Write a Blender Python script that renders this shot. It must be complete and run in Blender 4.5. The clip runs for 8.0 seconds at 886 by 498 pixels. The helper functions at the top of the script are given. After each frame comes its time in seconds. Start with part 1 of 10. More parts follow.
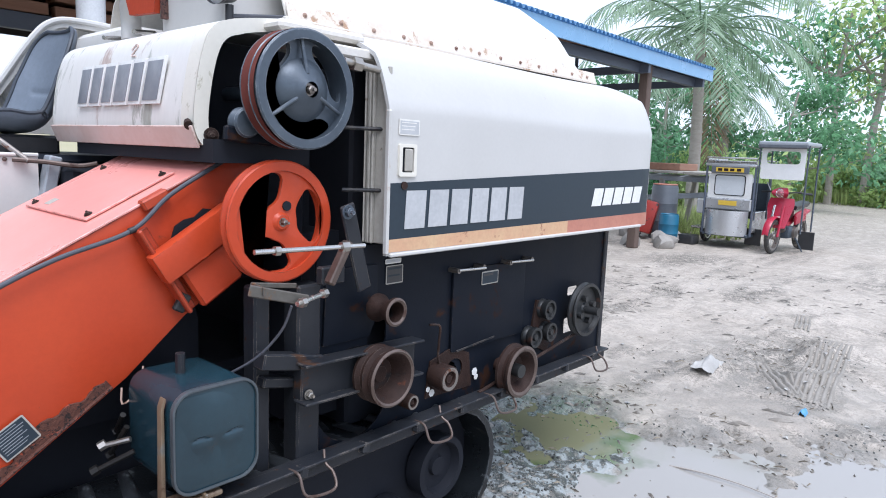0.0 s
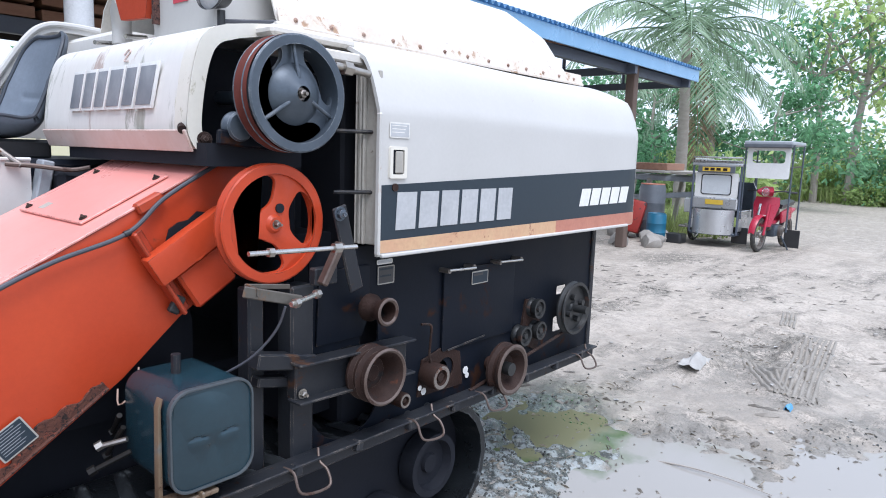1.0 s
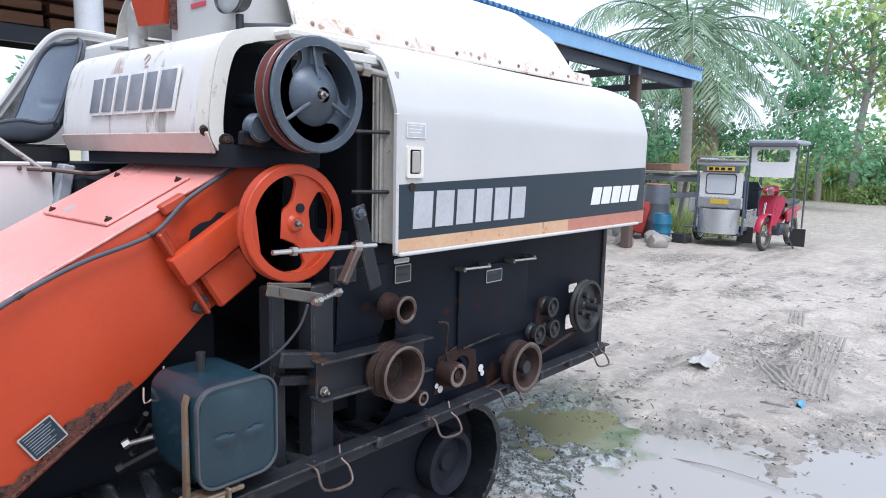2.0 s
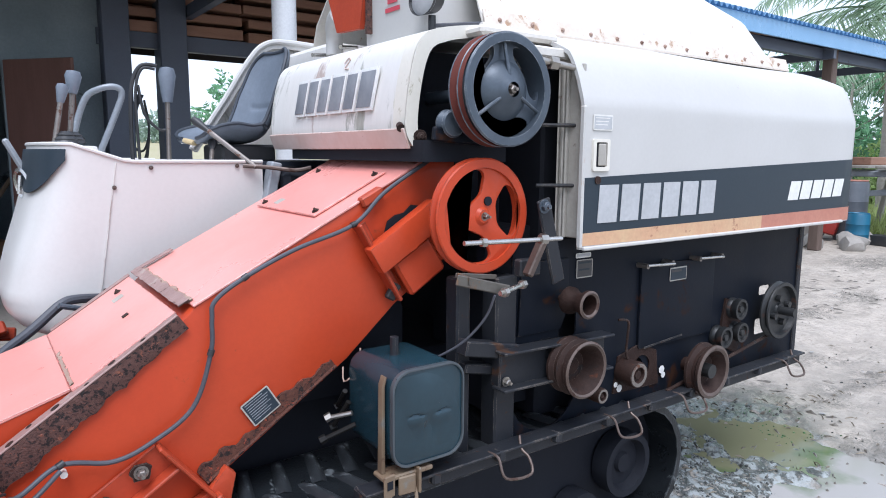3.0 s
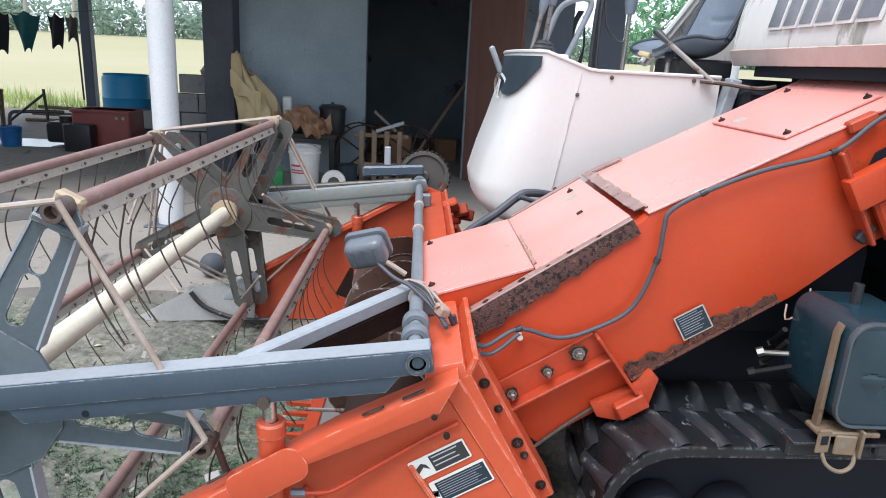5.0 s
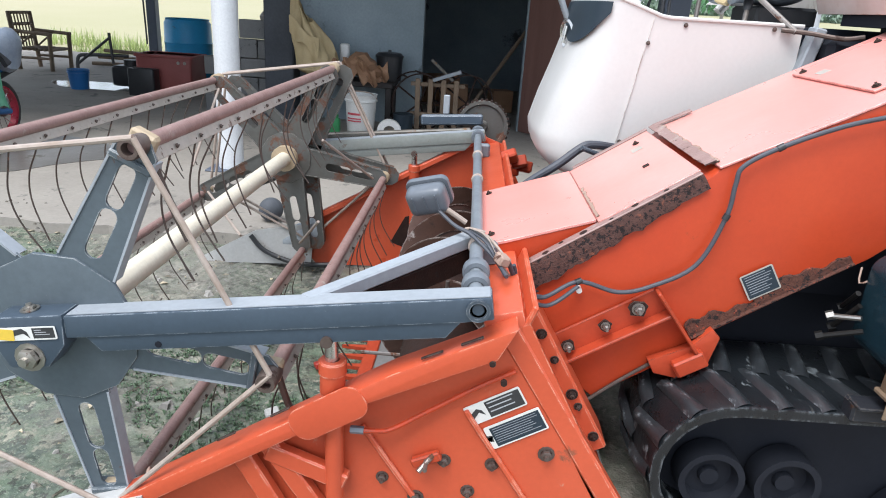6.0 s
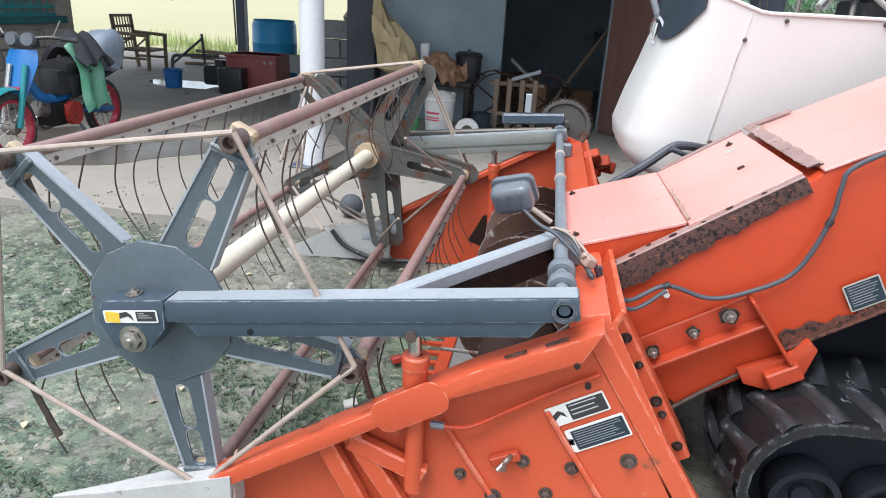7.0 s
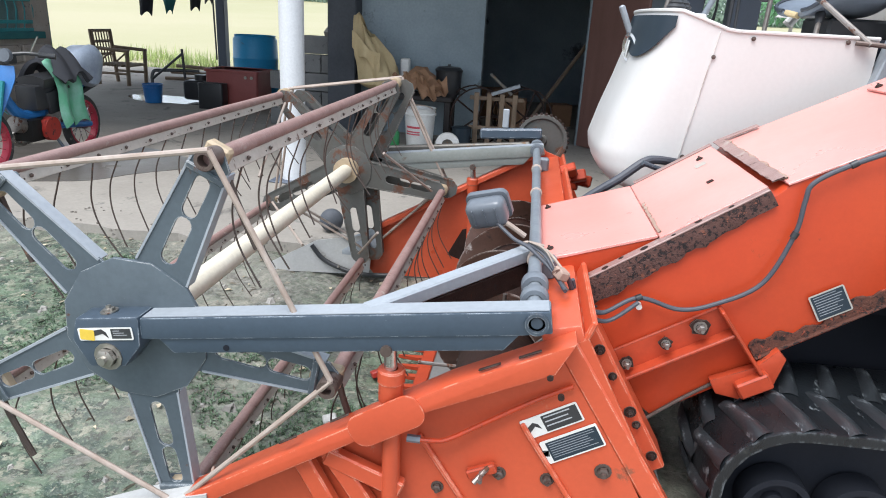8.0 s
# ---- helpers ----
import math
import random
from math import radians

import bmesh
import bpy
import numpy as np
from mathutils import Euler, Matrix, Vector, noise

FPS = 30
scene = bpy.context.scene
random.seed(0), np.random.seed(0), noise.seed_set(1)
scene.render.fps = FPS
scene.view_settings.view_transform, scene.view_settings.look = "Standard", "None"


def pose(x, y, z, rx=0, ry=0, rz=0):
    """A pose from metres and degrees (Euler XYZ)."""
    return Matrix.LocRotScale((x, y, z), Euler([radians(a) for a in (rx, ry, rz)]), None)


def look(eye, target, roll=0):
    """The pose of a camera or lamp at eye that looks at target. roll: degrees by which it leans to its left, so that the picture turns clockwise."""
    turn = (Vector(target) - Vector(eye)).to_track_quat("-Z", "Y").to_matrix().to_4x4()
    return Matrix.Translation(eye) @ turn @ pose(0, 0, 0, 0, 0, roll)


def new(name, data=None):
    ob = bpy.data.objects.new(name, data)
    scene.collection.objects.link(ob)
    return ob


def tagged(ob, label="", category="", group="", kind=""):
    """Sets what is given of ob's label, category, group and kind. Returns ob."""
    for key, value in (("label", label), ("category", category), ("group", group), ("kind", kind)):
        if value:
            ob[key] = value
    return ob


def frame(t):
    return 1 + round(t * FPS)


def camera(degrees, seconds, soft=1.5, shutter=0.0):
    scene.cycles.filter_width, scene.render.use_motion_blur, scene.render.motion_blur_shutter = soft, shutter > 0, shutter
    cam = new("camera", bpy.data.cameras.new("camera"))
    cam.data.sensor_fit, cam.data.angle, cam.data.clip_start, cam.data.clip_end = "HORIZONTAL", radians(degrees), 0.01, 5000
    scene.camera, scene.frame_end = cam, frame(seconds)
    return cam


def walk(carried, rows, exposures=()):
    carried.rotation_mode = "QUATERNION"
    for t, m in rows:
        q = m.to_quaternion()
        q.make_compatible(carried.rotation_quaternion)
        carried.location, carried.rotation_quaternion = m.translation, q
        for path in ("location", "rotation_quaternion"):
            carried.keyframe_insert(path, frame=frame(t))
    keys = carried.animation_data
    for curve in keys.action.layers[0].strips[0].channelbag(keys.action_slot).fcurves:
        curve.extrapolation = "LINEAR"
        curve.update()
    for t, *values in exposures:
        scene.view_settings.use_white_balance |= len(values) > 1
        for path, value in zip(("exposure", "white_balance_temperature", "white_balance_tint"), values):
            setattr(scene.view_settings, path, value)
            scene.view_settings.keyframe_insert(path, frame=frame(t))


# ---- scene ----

# camera and its walk: t, eye, yaw, pitch, roll
cam = camera(67.42, 8.0, 1.0)
PATH = [
    (0, (-1.3257, -1.4001, 1.4074), -48.404, -8.205, 2.274),
    (0.5, (-1.3444, -1.4172, 1.4049), -48.550, -8.586, 2.362),
    (1, (-1.3542, -1.4211, 1.4104), -49.308, -8.085, 1.933),
    (1.2, (-1.3621, -1.4186, 1.4079), -49.649, -7.530, 2.0),
    (2.3, (-1.4080, -1.4040, 1.3935), -47.916, -8.227, 0.226),
    (2.5, (-1.4132, -1.4027, 1.3917), -44.728, -8.470, -0.179),
    (2.7, (-1.4359, -1.3865, 1.3873), -41.880, -8.170, 0.150),
    (3, (-1.4699, -1.3622, 1.3808), -35.463, -8.103, 0.420),
    (3.5, (-1.5053, -1.3443, 1.3824), -26.435, -8.570, 1.034),
    (4, (-1.5415, -1.3422, 1.3807), -17.833, -8.913, 1.442),
    (4.5, (-1.5923, -1.3405, 1.3627), -8.879, -12.510, 2.295),
    (5, (-1.6301, -1.3414, 1.3454), -2.546, -15.562, 3.143),
    (5.2, (-1.6360, -1.3410, 1.3420), -1.246, -16.431, 3.4),
    (6.3, (-1.6648, -1.3384, 1.3240), 3.470, -20.910, 3.6),
    (6.5, (-1.6701, -1.3379, 1.3207), 4.942, -21.327, 3.352),
    (6.7, (-1.6780, -1.3395, 1.3218), 5.600, -20.960, 3.3),
    (7, (-1.6880, -1.3425, 1.3235), 8.155, -20.225, 3.240),
    (7.5, (-1.6888, -1.3590, 1.3259), 9.639, -20.186, 3.325),
    (8, (-1.6666, -1.3567, 1.3344), 6.722, -19.017, 3.259),
]
walk(cam, [(t, pose(*eye, 90 + pitch, 0, yaw) @ pose(0, 0, 0, 0, 0, roll)) for t, eye, yaw, pitch, roll in PATH],
     exposures=[(0.0, 0.68, 5880, 14), (2.5, 0.66, 5880, 14), (4.0, 0.74, 6000, 13), (5.0, 0.84, 6180, 11), (8.0, 0.96, 6250, 10)])

# ---- daylight: bright overcast sky ----
SUN_EL, SUN_AZ = radians(63), radians(212)
world = bpy.data.worlds.new("sky")
scene.world = world
world.use_nodes = True
_n = world.node_tree.nodes
_sky = _n.new("ShaderNodeTexSky")
_sky.sky_type, _sky.sun_disc = "NISHITA", False
_sky.sun_elevation, _sky.sun_rotation = SUN_EL, SUN_AZ
_sky.dust_density, _sky.air_density, _sky.ozone_density = 2.0, 1.0, 1.0
_cloud = _n.new("ShaderNodeMix")   # thin bright cloud veils the whole sky evenly
_cloud.data_type = "RGBA"
_cloud.inputs[0].default_value = 0.72
_cloud.inputs[7].default_value = (8.2, 8.9, 9.8, 1)
world.node_tree.links.new(_sky.outputs[0], _cloud.inputs[6])
world.node_tree.links.new(_cloud.outputs[2], _n["Background"].inputs["Color"])
_n["Background"].inputs["Strength"].default_value = 0.108
_sun = bpy.data.lights.new("sun", "SUN")
_sun.energy, _sun.angle, _sun.color = 2.1, radians(35), (1.0, 0.985, 0.96)
sun = new("sun", _sun)
_sd = Vector((math.sin(SUN_AZ) * math.cos(SUN_EL), math.cos(SUN_AZ) * math.cos(SUN_EL), math.sin(SUN_EL)))
sun.matrix_world = look(_sd * 60, (0, 0, 0))

# ---- materials ----
def mat(name, c, c2=None, rough=0.5, metal=0.0, scale=5.0, fine=70.0, bump=0.15, patch=None, patch2=None, spread=0.5, jitter=0.0, stretch=(1, 1, 1), rvar=0.15, spec=0.5, grain=0.25, edge=None):
    """Procedural surface. patch: (colour, amount 0..1, scale, roughness) of rust, dirt, wear or painted sheen with
    ragged edges.
    """
    m = bpy.data.materials.new(name)
    m.use_nodes = True
    nt = m.node_tree
    N, L = nt.nodes, nt.links
    b = N["Principled BSDF"]
    tc = N.new("ShaderNodeTexCoord")
    mp = N.new("ShaderNodeMapping")
    mp.inputs["Scale"].default_value = stretch
    L.new(tc.outputs["Object"], mp.inputs["Vector"])

    def noise_at(s, detail=6.0, r=0.6, dist=0.0):
        n = N.new("ShaderNodeTexNoise")
        n.inputs["Scale"].default_value, n.inputs["Detail"].default_value = s, detail
        n.inputs["Roughness"].default_value, n.inputs["Distortion"].default_value = r, dist
        L.new(mp.outputs[0], n.inputs["Vector"])
        return n.outputs["Fac"]

    def ramp(x, a, z):
        r = N.new("ShaderNodeMapRange")
        r.inputs["From Min"].default_value, r.inputs["From Max"].default_value = a, z
        L.new(x, r.inputs["Value"])
        return r.outputs["Result"]

    def mixc(f, a, c):
        k = N.new("ShaderNodeMix")
        k.data_type = "RGBA"
        for i, v in ((0, f), (6, a), (7, c)):
            if isinstance(v, (tuple, list)):
                k.inputs[i].default_value = (*v[:3], 1)
            elif isinstance(v, (int, float)):
                k.inputs[i].default_value = v
            else:
                L.new(v, k.inputs[i])
        return k.outputs[2]

    c2 = c2 or tuple(x * 0.75 for x in c)
    big = noise_at(scale)
    small = noise_at(fine, 4.0)
    col = mixc(ramp(big, 0.5 - spread / 2, 0.5 + spread / 2), c, c2)
    col = mixc(ramp(small, 0.3, 0.7), col, mixc(grain, col, tuple(x * 0.55 for x in c2)))
    rg = N.new("ShaderNodeMath")
    rg.operation = "MULTIPLY_ADD"
    L.new(big, rg.inputs[0])
    rg.inputs[1].default_value, rg.inputs[2].default_value = rvar * 2, rough - rvar
    rgh = rg.outputs[0]
    mtl = None
    for p in (patch, patch2):
        if not p:
            continue
        pc, amount, ps, pr = p
        f = ramp(noise_at(ps, 10.0, 0.68, 0.4), 0.72 - 0.42 * amount, 0.78 - 0.42 * amount)
        col = mixc(f, col, mixc(small, pc, tuple(x * 0.45 for x in pc)))
        k = N.new("ShaderNodeMix")
        L.new(f, k.inputs[0])
        L.new(rgh, k.inputs[2])
        k.inputs[3].default_value = pr
        rgh = k.outputs[0]
        if metal:
            k2 = N.new("ShaderNodeMix")
            L.new(f, k2.inputs[0])
            k2.inputs[2].default_value, k2.inputs[3].default_value = metal, 0.0
            if mtl is not None:
                L.new(mtl, k2.inputs[2])
            mtl = k2.outputs[0]
    if edge:
        ec, er, ea = edge
        bv = N.new("ShaderNodeBevel")
        bv.samples = 4
        bv.inputs["Radius"].default_value = er
        ge = N.new("ShaderNodeNewGeometry")
        dt = N.new("ShaderNodeVectorMath")
        dt.operation = "DOT_PRODUCT"
        L.new(bv.outputs[0], dt.inputs[0])
        L.new(ge.outputs["Normal"], dt.inputs[1])
        ew = ramp(dt.outputs["Value"], 0.985, 0.9)
        wn = ramp(noise_at(28.0, 6.0), 0.62 - 0.3 * ea, 0.74 - 0.3 * ea)
        ml = N.new("ShaderNodeMath")
        ml.operation = "MULTIPLY"
        L.new(ew, ml.inputs[0])
        L.new(wn, ml.inputs[1])
        col = mixc(ml.outputs[0], col, ec)
    if jitter:
        oi = N.new("ShaderNodeObjectInfo")
        gi = N.new("ShaderNodeNewGeometry")
        ad = N.new("ShaderNodeMath")
        ad.operation = "ADD"
        L.new(oi.outputs["Random"], ad.inputs[0])
        L.new(gi.outputs["Random Per Island"], ad.inputs[1])
        fr = N.new("ShaderNodeMath")
        fr.operation = "FRACT"
        L.new(ad.outputs[0], fr.inputs[0])
        hs = N.new("ShaderNodeHueSaturation")
        v = ramp(fr.outputs[0], 0.0, 1.0)
        mr = v.node
        mr.inputs["To Min"].default_value, mr.inputs["To Max"].default_value = 1 - jitter, 1 + jitter
        L.new(v, hs.inputs["Value"])
        L.new(col, hs.inputs["Color"])
        col = hs.outputs[0]
    L.new(col, b.inputs["Base Color"])
    L.new(rgh, b.inputs["Roughness"])
    b.inputs["Metallic"].default_value = metal
    if mtl is not None:
        L.new(mtl, b.inputs["Metallic"])
    b.inputs["Specular IOR Level"].default_value = spec
    if bump:
        bp = N.new("ShaderNodeBump")
        bp.inputs["Strength"].default_value, bp.inputs["Distance"].default_value = bump, 0.004
        L.new(small, bp.inputs["Height"])
        L.new(bp.outputs[0], b.inputs["Normal"])
    return m


RUSTC = (0.13, 0.05, 0.025)
M = {}
M["orange"] = mat("orange_paint", (0.5, 0.064, 0.021), (0.44, 0.048, 0.016), 0.36, scale=3, bump=0.06, grain=0.15, spec=0.3, patch=((0.2, 0.065, 0.028), 0.12, 9, 0.8), patch2=((0.2, 0.07, 0.04), 0.09, 36, 0.8), edge=((0.09, 0.035, 0.022), 0.004, 0.6))
M["orange_worn"] = mat("orange_paint_worn", (0.47, 0.066, 0.025), (0.38, 0.048, 0.019), 0.48, scale=5, bump=0.12, spec=0.3, patch=(RUSTC, 0.2, 14, 0.85), edge=((0.07, 0.03, 0.02), 0.004, 0.7))
M["orange_header"] = mat("orange_header_paint", (0.565, 0.096, 0.04), (0.505, 0.077, 0.031), 0.34, scale=3, bump=0.06, grain=0.15, spec=0.5, patch=((0.3, 0.1, 0.05), 0.14, 9, 0.8), patch2=((0.65, 0.29, 0.19), 0.12, 22, 0.7), edge=((0.7, 0.34, 0.24), 0.005, 0.55))
# faded orange of upward faces; the sky's glare is put into the colour
M["orange_sky_pale"] = mat("orange_paint_faded_glare", (0.78, 0.34, 0.3), (0.73, 0.27, 0.225), 0.3, scale=2.5, bump=0.05, grain=0.1, patch=((0.4, 0.13, 0.07), 0.12, 12, 0.8), edge=((0.12, 0.045, 0.03), 0.004, 0.8), spec=0.6)
M["rust"] = mat("rusted_steel", (0.034, 0.015, 0.01), (0.018, 0.009, 0.007), 0.72, spec=0.3, edge=((0.12, 0.09, 0.075), 0.0025, 0.6), scale=22, fine=160, bump=0.5, patch=((0.095, 0.034, 0.018), 0.24, 26, 0.9), patch2=((0.012, 0.013, 0.015), 0.3, 12, 0.6))
M["rust_pitted"] = mat("pitted_rust", (0.115, 0.052, 0.04), (0.07, 0.03, 0.024), 0.8, scale=45, fine=180, bump=1.0, patch=((0.016, 0.01, 0.01), 0.5, 85, 0.9), patch2=((0.28, 0.09, 0.05), 0.3, 55, 0.7))
M["pipe_rust"] = mat("rusty_tube", (0.34, 0.22, 0.195), (0.24, 0.145, 0.128), 0.42, scale=14, fine=120, bump=0.3, patch=((0.48, 0.39, 0.34), 0.26, 20, 0.6), patch2=((0.13, 0.065, 0.05), 0.18, 28, 0.8))
M["white"] = mat("white_paint", (0.54, 0.532, 0.512), (0.485, 0.477, 0.455), 0.33, scale=1.6, bump=0.03, grain=0.08, edge=((0.35, 0.2, 0.12), 0.004, 0.25), patch=((0.48, 0.36, 0.27), 0.06, 12, 0.7))
M["white_cowl"] = mat("white_cowl_paint", (0.635, 0.62, 0.597), (0.58, 0.565, 0.54), 0.33, scale=1.6, bump=0.03, grain=0.08, edge=((0.4, 0.3, 0.22), 0.004, 0.2), patch=((0.5, 0.4, 0.33), 0.05, 12, 0.7))
M["white_dirty"] = mat("white_paint_stained", (0.72, 0.705, 0.675), (0.64, 0.62, 0.58), 0.42, scale=4, bump=0.04, grain=0.1, edge=((0.42, 0.4, 0.24), 0.012, 0.4), patch=((0.56, 0.45, 0.4), 0.34, 5, 0.7), patch2=((0.47, 0.47, 0.41), 0.36, 7, 0.8), stretch=(1, 1, 0.3))
M["white_rusty"] = mat("white_paint_rust_streaks", (0.68, 0.66, 0.62), (0.62, 0.58, 0.51), 0.5, scale=6, bump=0.15, patch=((0.5, 0.33, 0.22), 0.19, 14, 0.85))
M["cream"] = mat("aged_cream_paint", (0.47, 0.37, 0.25), (0.36, 0.27, 0.17), 0.5, scale=6, bump=0.08, patch=((0.22, 0.11, 0.06), 0.22, 14, 0.8))
M["charcoal"] = mat("charcoal_decal", (0.018, 0.03, 0.042), (0.027, 0.04, 0.053), 0.45, spec=0.3, scale=4, bump=0.03, patch=((0.2, 0.22, 0.22), 0.1, 12, 0.7))
M["decal_cream"] = mat("faded_cream_decal", (0.6, 0.42, 0.24), (0.55, 0.3, 0.18), 0.5, scale=8, bump=0.03, patch=((0.35, 0.13, 0.08), 0.3, 12, 0.7))
M["decal_red"] = mat("faded_red_decal", (0.5, 0.22, 0.15), (0.42, 0.16, 0.11), 0.5, scale=8, bump=0.03, patch=((0.6, 0.45, 0.38), 0.2, 14, 0.6))
M["letter_grey"] = mat("silver_letter", (0.5, 0.51, 0.52), (0.38, 0.39, 0.4), 0.45, scale=9, bump=0.02, patch=((0.2, 0.21, 0.22), 0.15, 25, 0.6))
M["letter_white"] = mat("white_letter", (0.78, 0.78, 0.76), (0.7, 0.7, 0.68), 0.4, scale=9, bump=0.02)
M["letter_dark"] = mat("dark_letter", (0.16, 0.175, 0.2), (0.3, 0.315, 0.335), 0.45, scale=12, bump=0.02)
M["dark"] = mat("dark_body_paint", (0.006, 0.0082, 0.0135), (0.0095, 0.0125, 0.0195), 0.5, spec=0.12, scale=5, bump=0.1, edge=((0.09, 0.07, 0.055), 0.003, 0.45), patch=((0.05, 0.022, 0.013), 0.3, 6, 0.8), patch2=((0.02, 0.025, 0.033), 0.16, 3.5, 0.55))
M["black"] = mat("black_void_steel", (0.011, 0.0125, 0.018), (0.017, 0.019, 0.025), 0.7, spec=0.18, scale=8, bump=0.1)
M["frame"] = mat("worn_black_frame", (0.014, 0.0165, 0.0225), (0.024, 0.0255, 0.029), 0.5, spec=0.32, edge=((0.18, 0.155, 0.13), 0.003, 0.5), scale=9, bump=0.2, patch=((0.085, 0.04, 0.022), 0.28, 11, 0.85), patch2=((0.08, 0.076, 0.07), 0.1, 18, 0.7))
M["iron"] = mat("cast_iron_grey", (0.085, 0.107, 0.132), (0.055, 0.07, 0.09), 0.42, 0.3, scale=8, bump=0.12, patch=((0.16, 0.1, 0.07), 0.12, 12, 0.8), edge=((0.3, 0.32, 0.34), 0.004, 0.5))
M["greasy_grey"] = mat("greasy_grey_iron", (0.019, 0.022, 0.024), (0.03, 0.03, 0.03), 0.45, 0.2, scale=9, bump=0.2, patch=((0.08, 0.035, 0.022), 0.3, 12, 0.8))
M["rust_lip"] = mat("worn_rust_lip", (0.15, 0.115, 0.1), (0.09, 0.062, 0.05), 0.45, 0.4, scale=16, bump=0.2, patch=((0.07, 0.035, 0.025), 0.35, 20, 0.8))
M["rust_shiny"] = mat("polished_rusty_flight", (0.15, 0.085, 0.065), (0.085, 0.048, 0.036), 0.38, 0.45, scale=12, bump=0.15, edge=((0.5, 0.44, 0.4), 0.01, 0.6), patch=((0.05, 0.025, 0.018), 0.35, 10, 0.75), patch2=((0.45, 0.4, 0.37), 0.2, 9, 0.4))
M["arm_far"] = mat("weathered_far_arm", (0.26, 0.28, 0.26), (0.19, 0.2, 0.18), 0.5, scale=5, bump=0.1, patch=((0.16, 0.1, 0.06), 0.18, 9, 0.8))
M["strap_gold"] = mat("rusty_yellow_strap", (0.2, 0.155, 0.105), (0.15, 0.095, 0.055), 0.55, scale=9, bump=0.2, patch=((0.22, 0.21, 0.185), 0.34, 7, 0.7), patch2=((0.09, 0.04, 0.022), 0.26, 16, 0.85))
M["teal_wall"] = mat("teal_washed_wall", (0.17, 0.26, 0.25), (0.11, 0.18, 0.175), 0.75, scale=3, bump=0.15, patch=((0.08, 0.1, 0.1), 0.2, 5, 0.9))
M["iron_worn"] = mat("bare_worn_iron", (0.3, 0.28, 0.26), (0.2, 0.17, 0.15), 0.4, 0.7, scale=12, bump=0.2, patch=(RUSTC, 0.35, 18, 0.85))
M["reel_grey"] = mat("grey_reel_paint", (0.1, 0.125, 0.142), (0.07, 0.088, 0.102), 0.38, 0.0, scale=6, bump=0.1, edge=((0.44, 0.45, 0.45), 0.004, 0.6), patch=((0.34, 0.35, 0.35), 0.14, 22, 0.6), patch2=((0.15, 0.07, 0.045), 0.14, 10, 0.85))
M["reel_rusty"] = mat("grey_paint_rusting", (0.1, 0.105, 0.1), (0.08, 0.072, 0.06), 0.5, scale=8, bump=0.2, patch=((0.15, 0.065, 0.038), 0.46, 9, 0.85), edge=((0.3, 0.28, 0.25), 0.004, 0.5))
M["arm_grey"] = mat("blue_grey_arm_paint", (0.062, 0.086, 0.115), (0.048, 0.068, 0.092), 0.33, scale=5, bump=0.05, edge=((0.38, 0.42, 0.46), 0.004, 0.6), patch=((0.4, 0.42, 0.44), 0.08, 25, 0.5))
# light grey paint; also the painted sky light on reel arm and spoke edges
M["arm_light"] = mat("light_grey_and_sky_lit", (0.36, 0.385, 0.41), (0.28, 0.305, 0.33), 0.35, scale=5, bump=0.05, patch=((0.15, 0.16, 0.17), 0.12, 20, 0.6))
M["pipe_grey"] = mat("grey_pipe_paint", (0.17, 0.19, 0.21), (0.12, 0.135, 0.155), 0.4, scale=9, bump=0.1, patch=((0.5, 0.52, 0.52), 0.14, 20, 0.6), patch2=((0.14, 0.08, 0.05), 0.1, 14, 0.8))
M["pipe_pale"] = mat("galvanised_pipe", (0.27, 0.3, 0.325), (0.2, 0.22, 0.245), 0.38, 0.2, scale=9, bump=0.1, patch=((0.5, 0.52, 0.52), 0.16, 20, 0.6), patch2=((0.16, 0.1, 0.07), 0.12, 14, 0.8))
M["tine"] = mat("spring_steel_tine", (0.11, 0.08, 0.065), (0.075, 0.056, 0.048), 0.5, 0.4, scale=20, bump=0.2, patch=((0.24, 0.13, 0.085), 0.3, 30, 0.8))
M["ivory"] = mat("ivory_axle_tube", (0.72, 0.67, 0.55), (0.62, 0.55, 0.43), 0.4, scale=5, bump=0.05, patch=((0.35, 0.25, 0.16), 0.12, 14, 0.7))
M["zinc"] = mat("zinc_plated_bolt", (0.5, 0.48, 0.44), (0.35, 0.32, 0.28), 0.35, 0.9, scale=25, bump=0.1, patch=(RUSTC, 0.25, 40, 0.8))
M["chrome"] = mat("bright_steel_rod", (0.68, 0.67, 0.64), (0.5, 0.48, 0.45), 0.25, 0.9, scale=18, bump=0.05, patch=((0.3, 0.2, 0.14), 0.15, 30, 0.7))
# track rubber and lugs: the pale blue-grey patches are painted sky sheen
M["rubber"] = mat("worn_sheened_track_rubber", (0.006, 0.007, 0.008), (0.014, 0.017, 0.02), 0.3, spec=0.4, edge=((0.1, 0.112, 0.12), 0.012, 0.5), scale=5, bump=0.3, patch=((0.17, 0.19, 0.2), 0.3, 8, 0.35), patch2=((0.04, 0.04, 0.036), 0.25, 24, 0.7), stretch=(2.2, 1, 1))
M["rubber_lug"] = mat("dusty_sheened_track_lug", (0.014, 0.016, 0.018), (0.036, 0.041, 0.046), 0.32, spec=0.5, edge=((0.18, 0.2, 0.21), 0.014, 0.45), scale=7, bump=0.25, patch=((0.22, 0.245, 0.26), 0.4, 9, 0.4), stretch=(2.2, 1, 1))
M["rubber_in"] = mat("dark_rubber", (0.018, 0.018, 0.018), (0.03, 0.03, 0.03), 0.7, scale=9, bump=0.2)
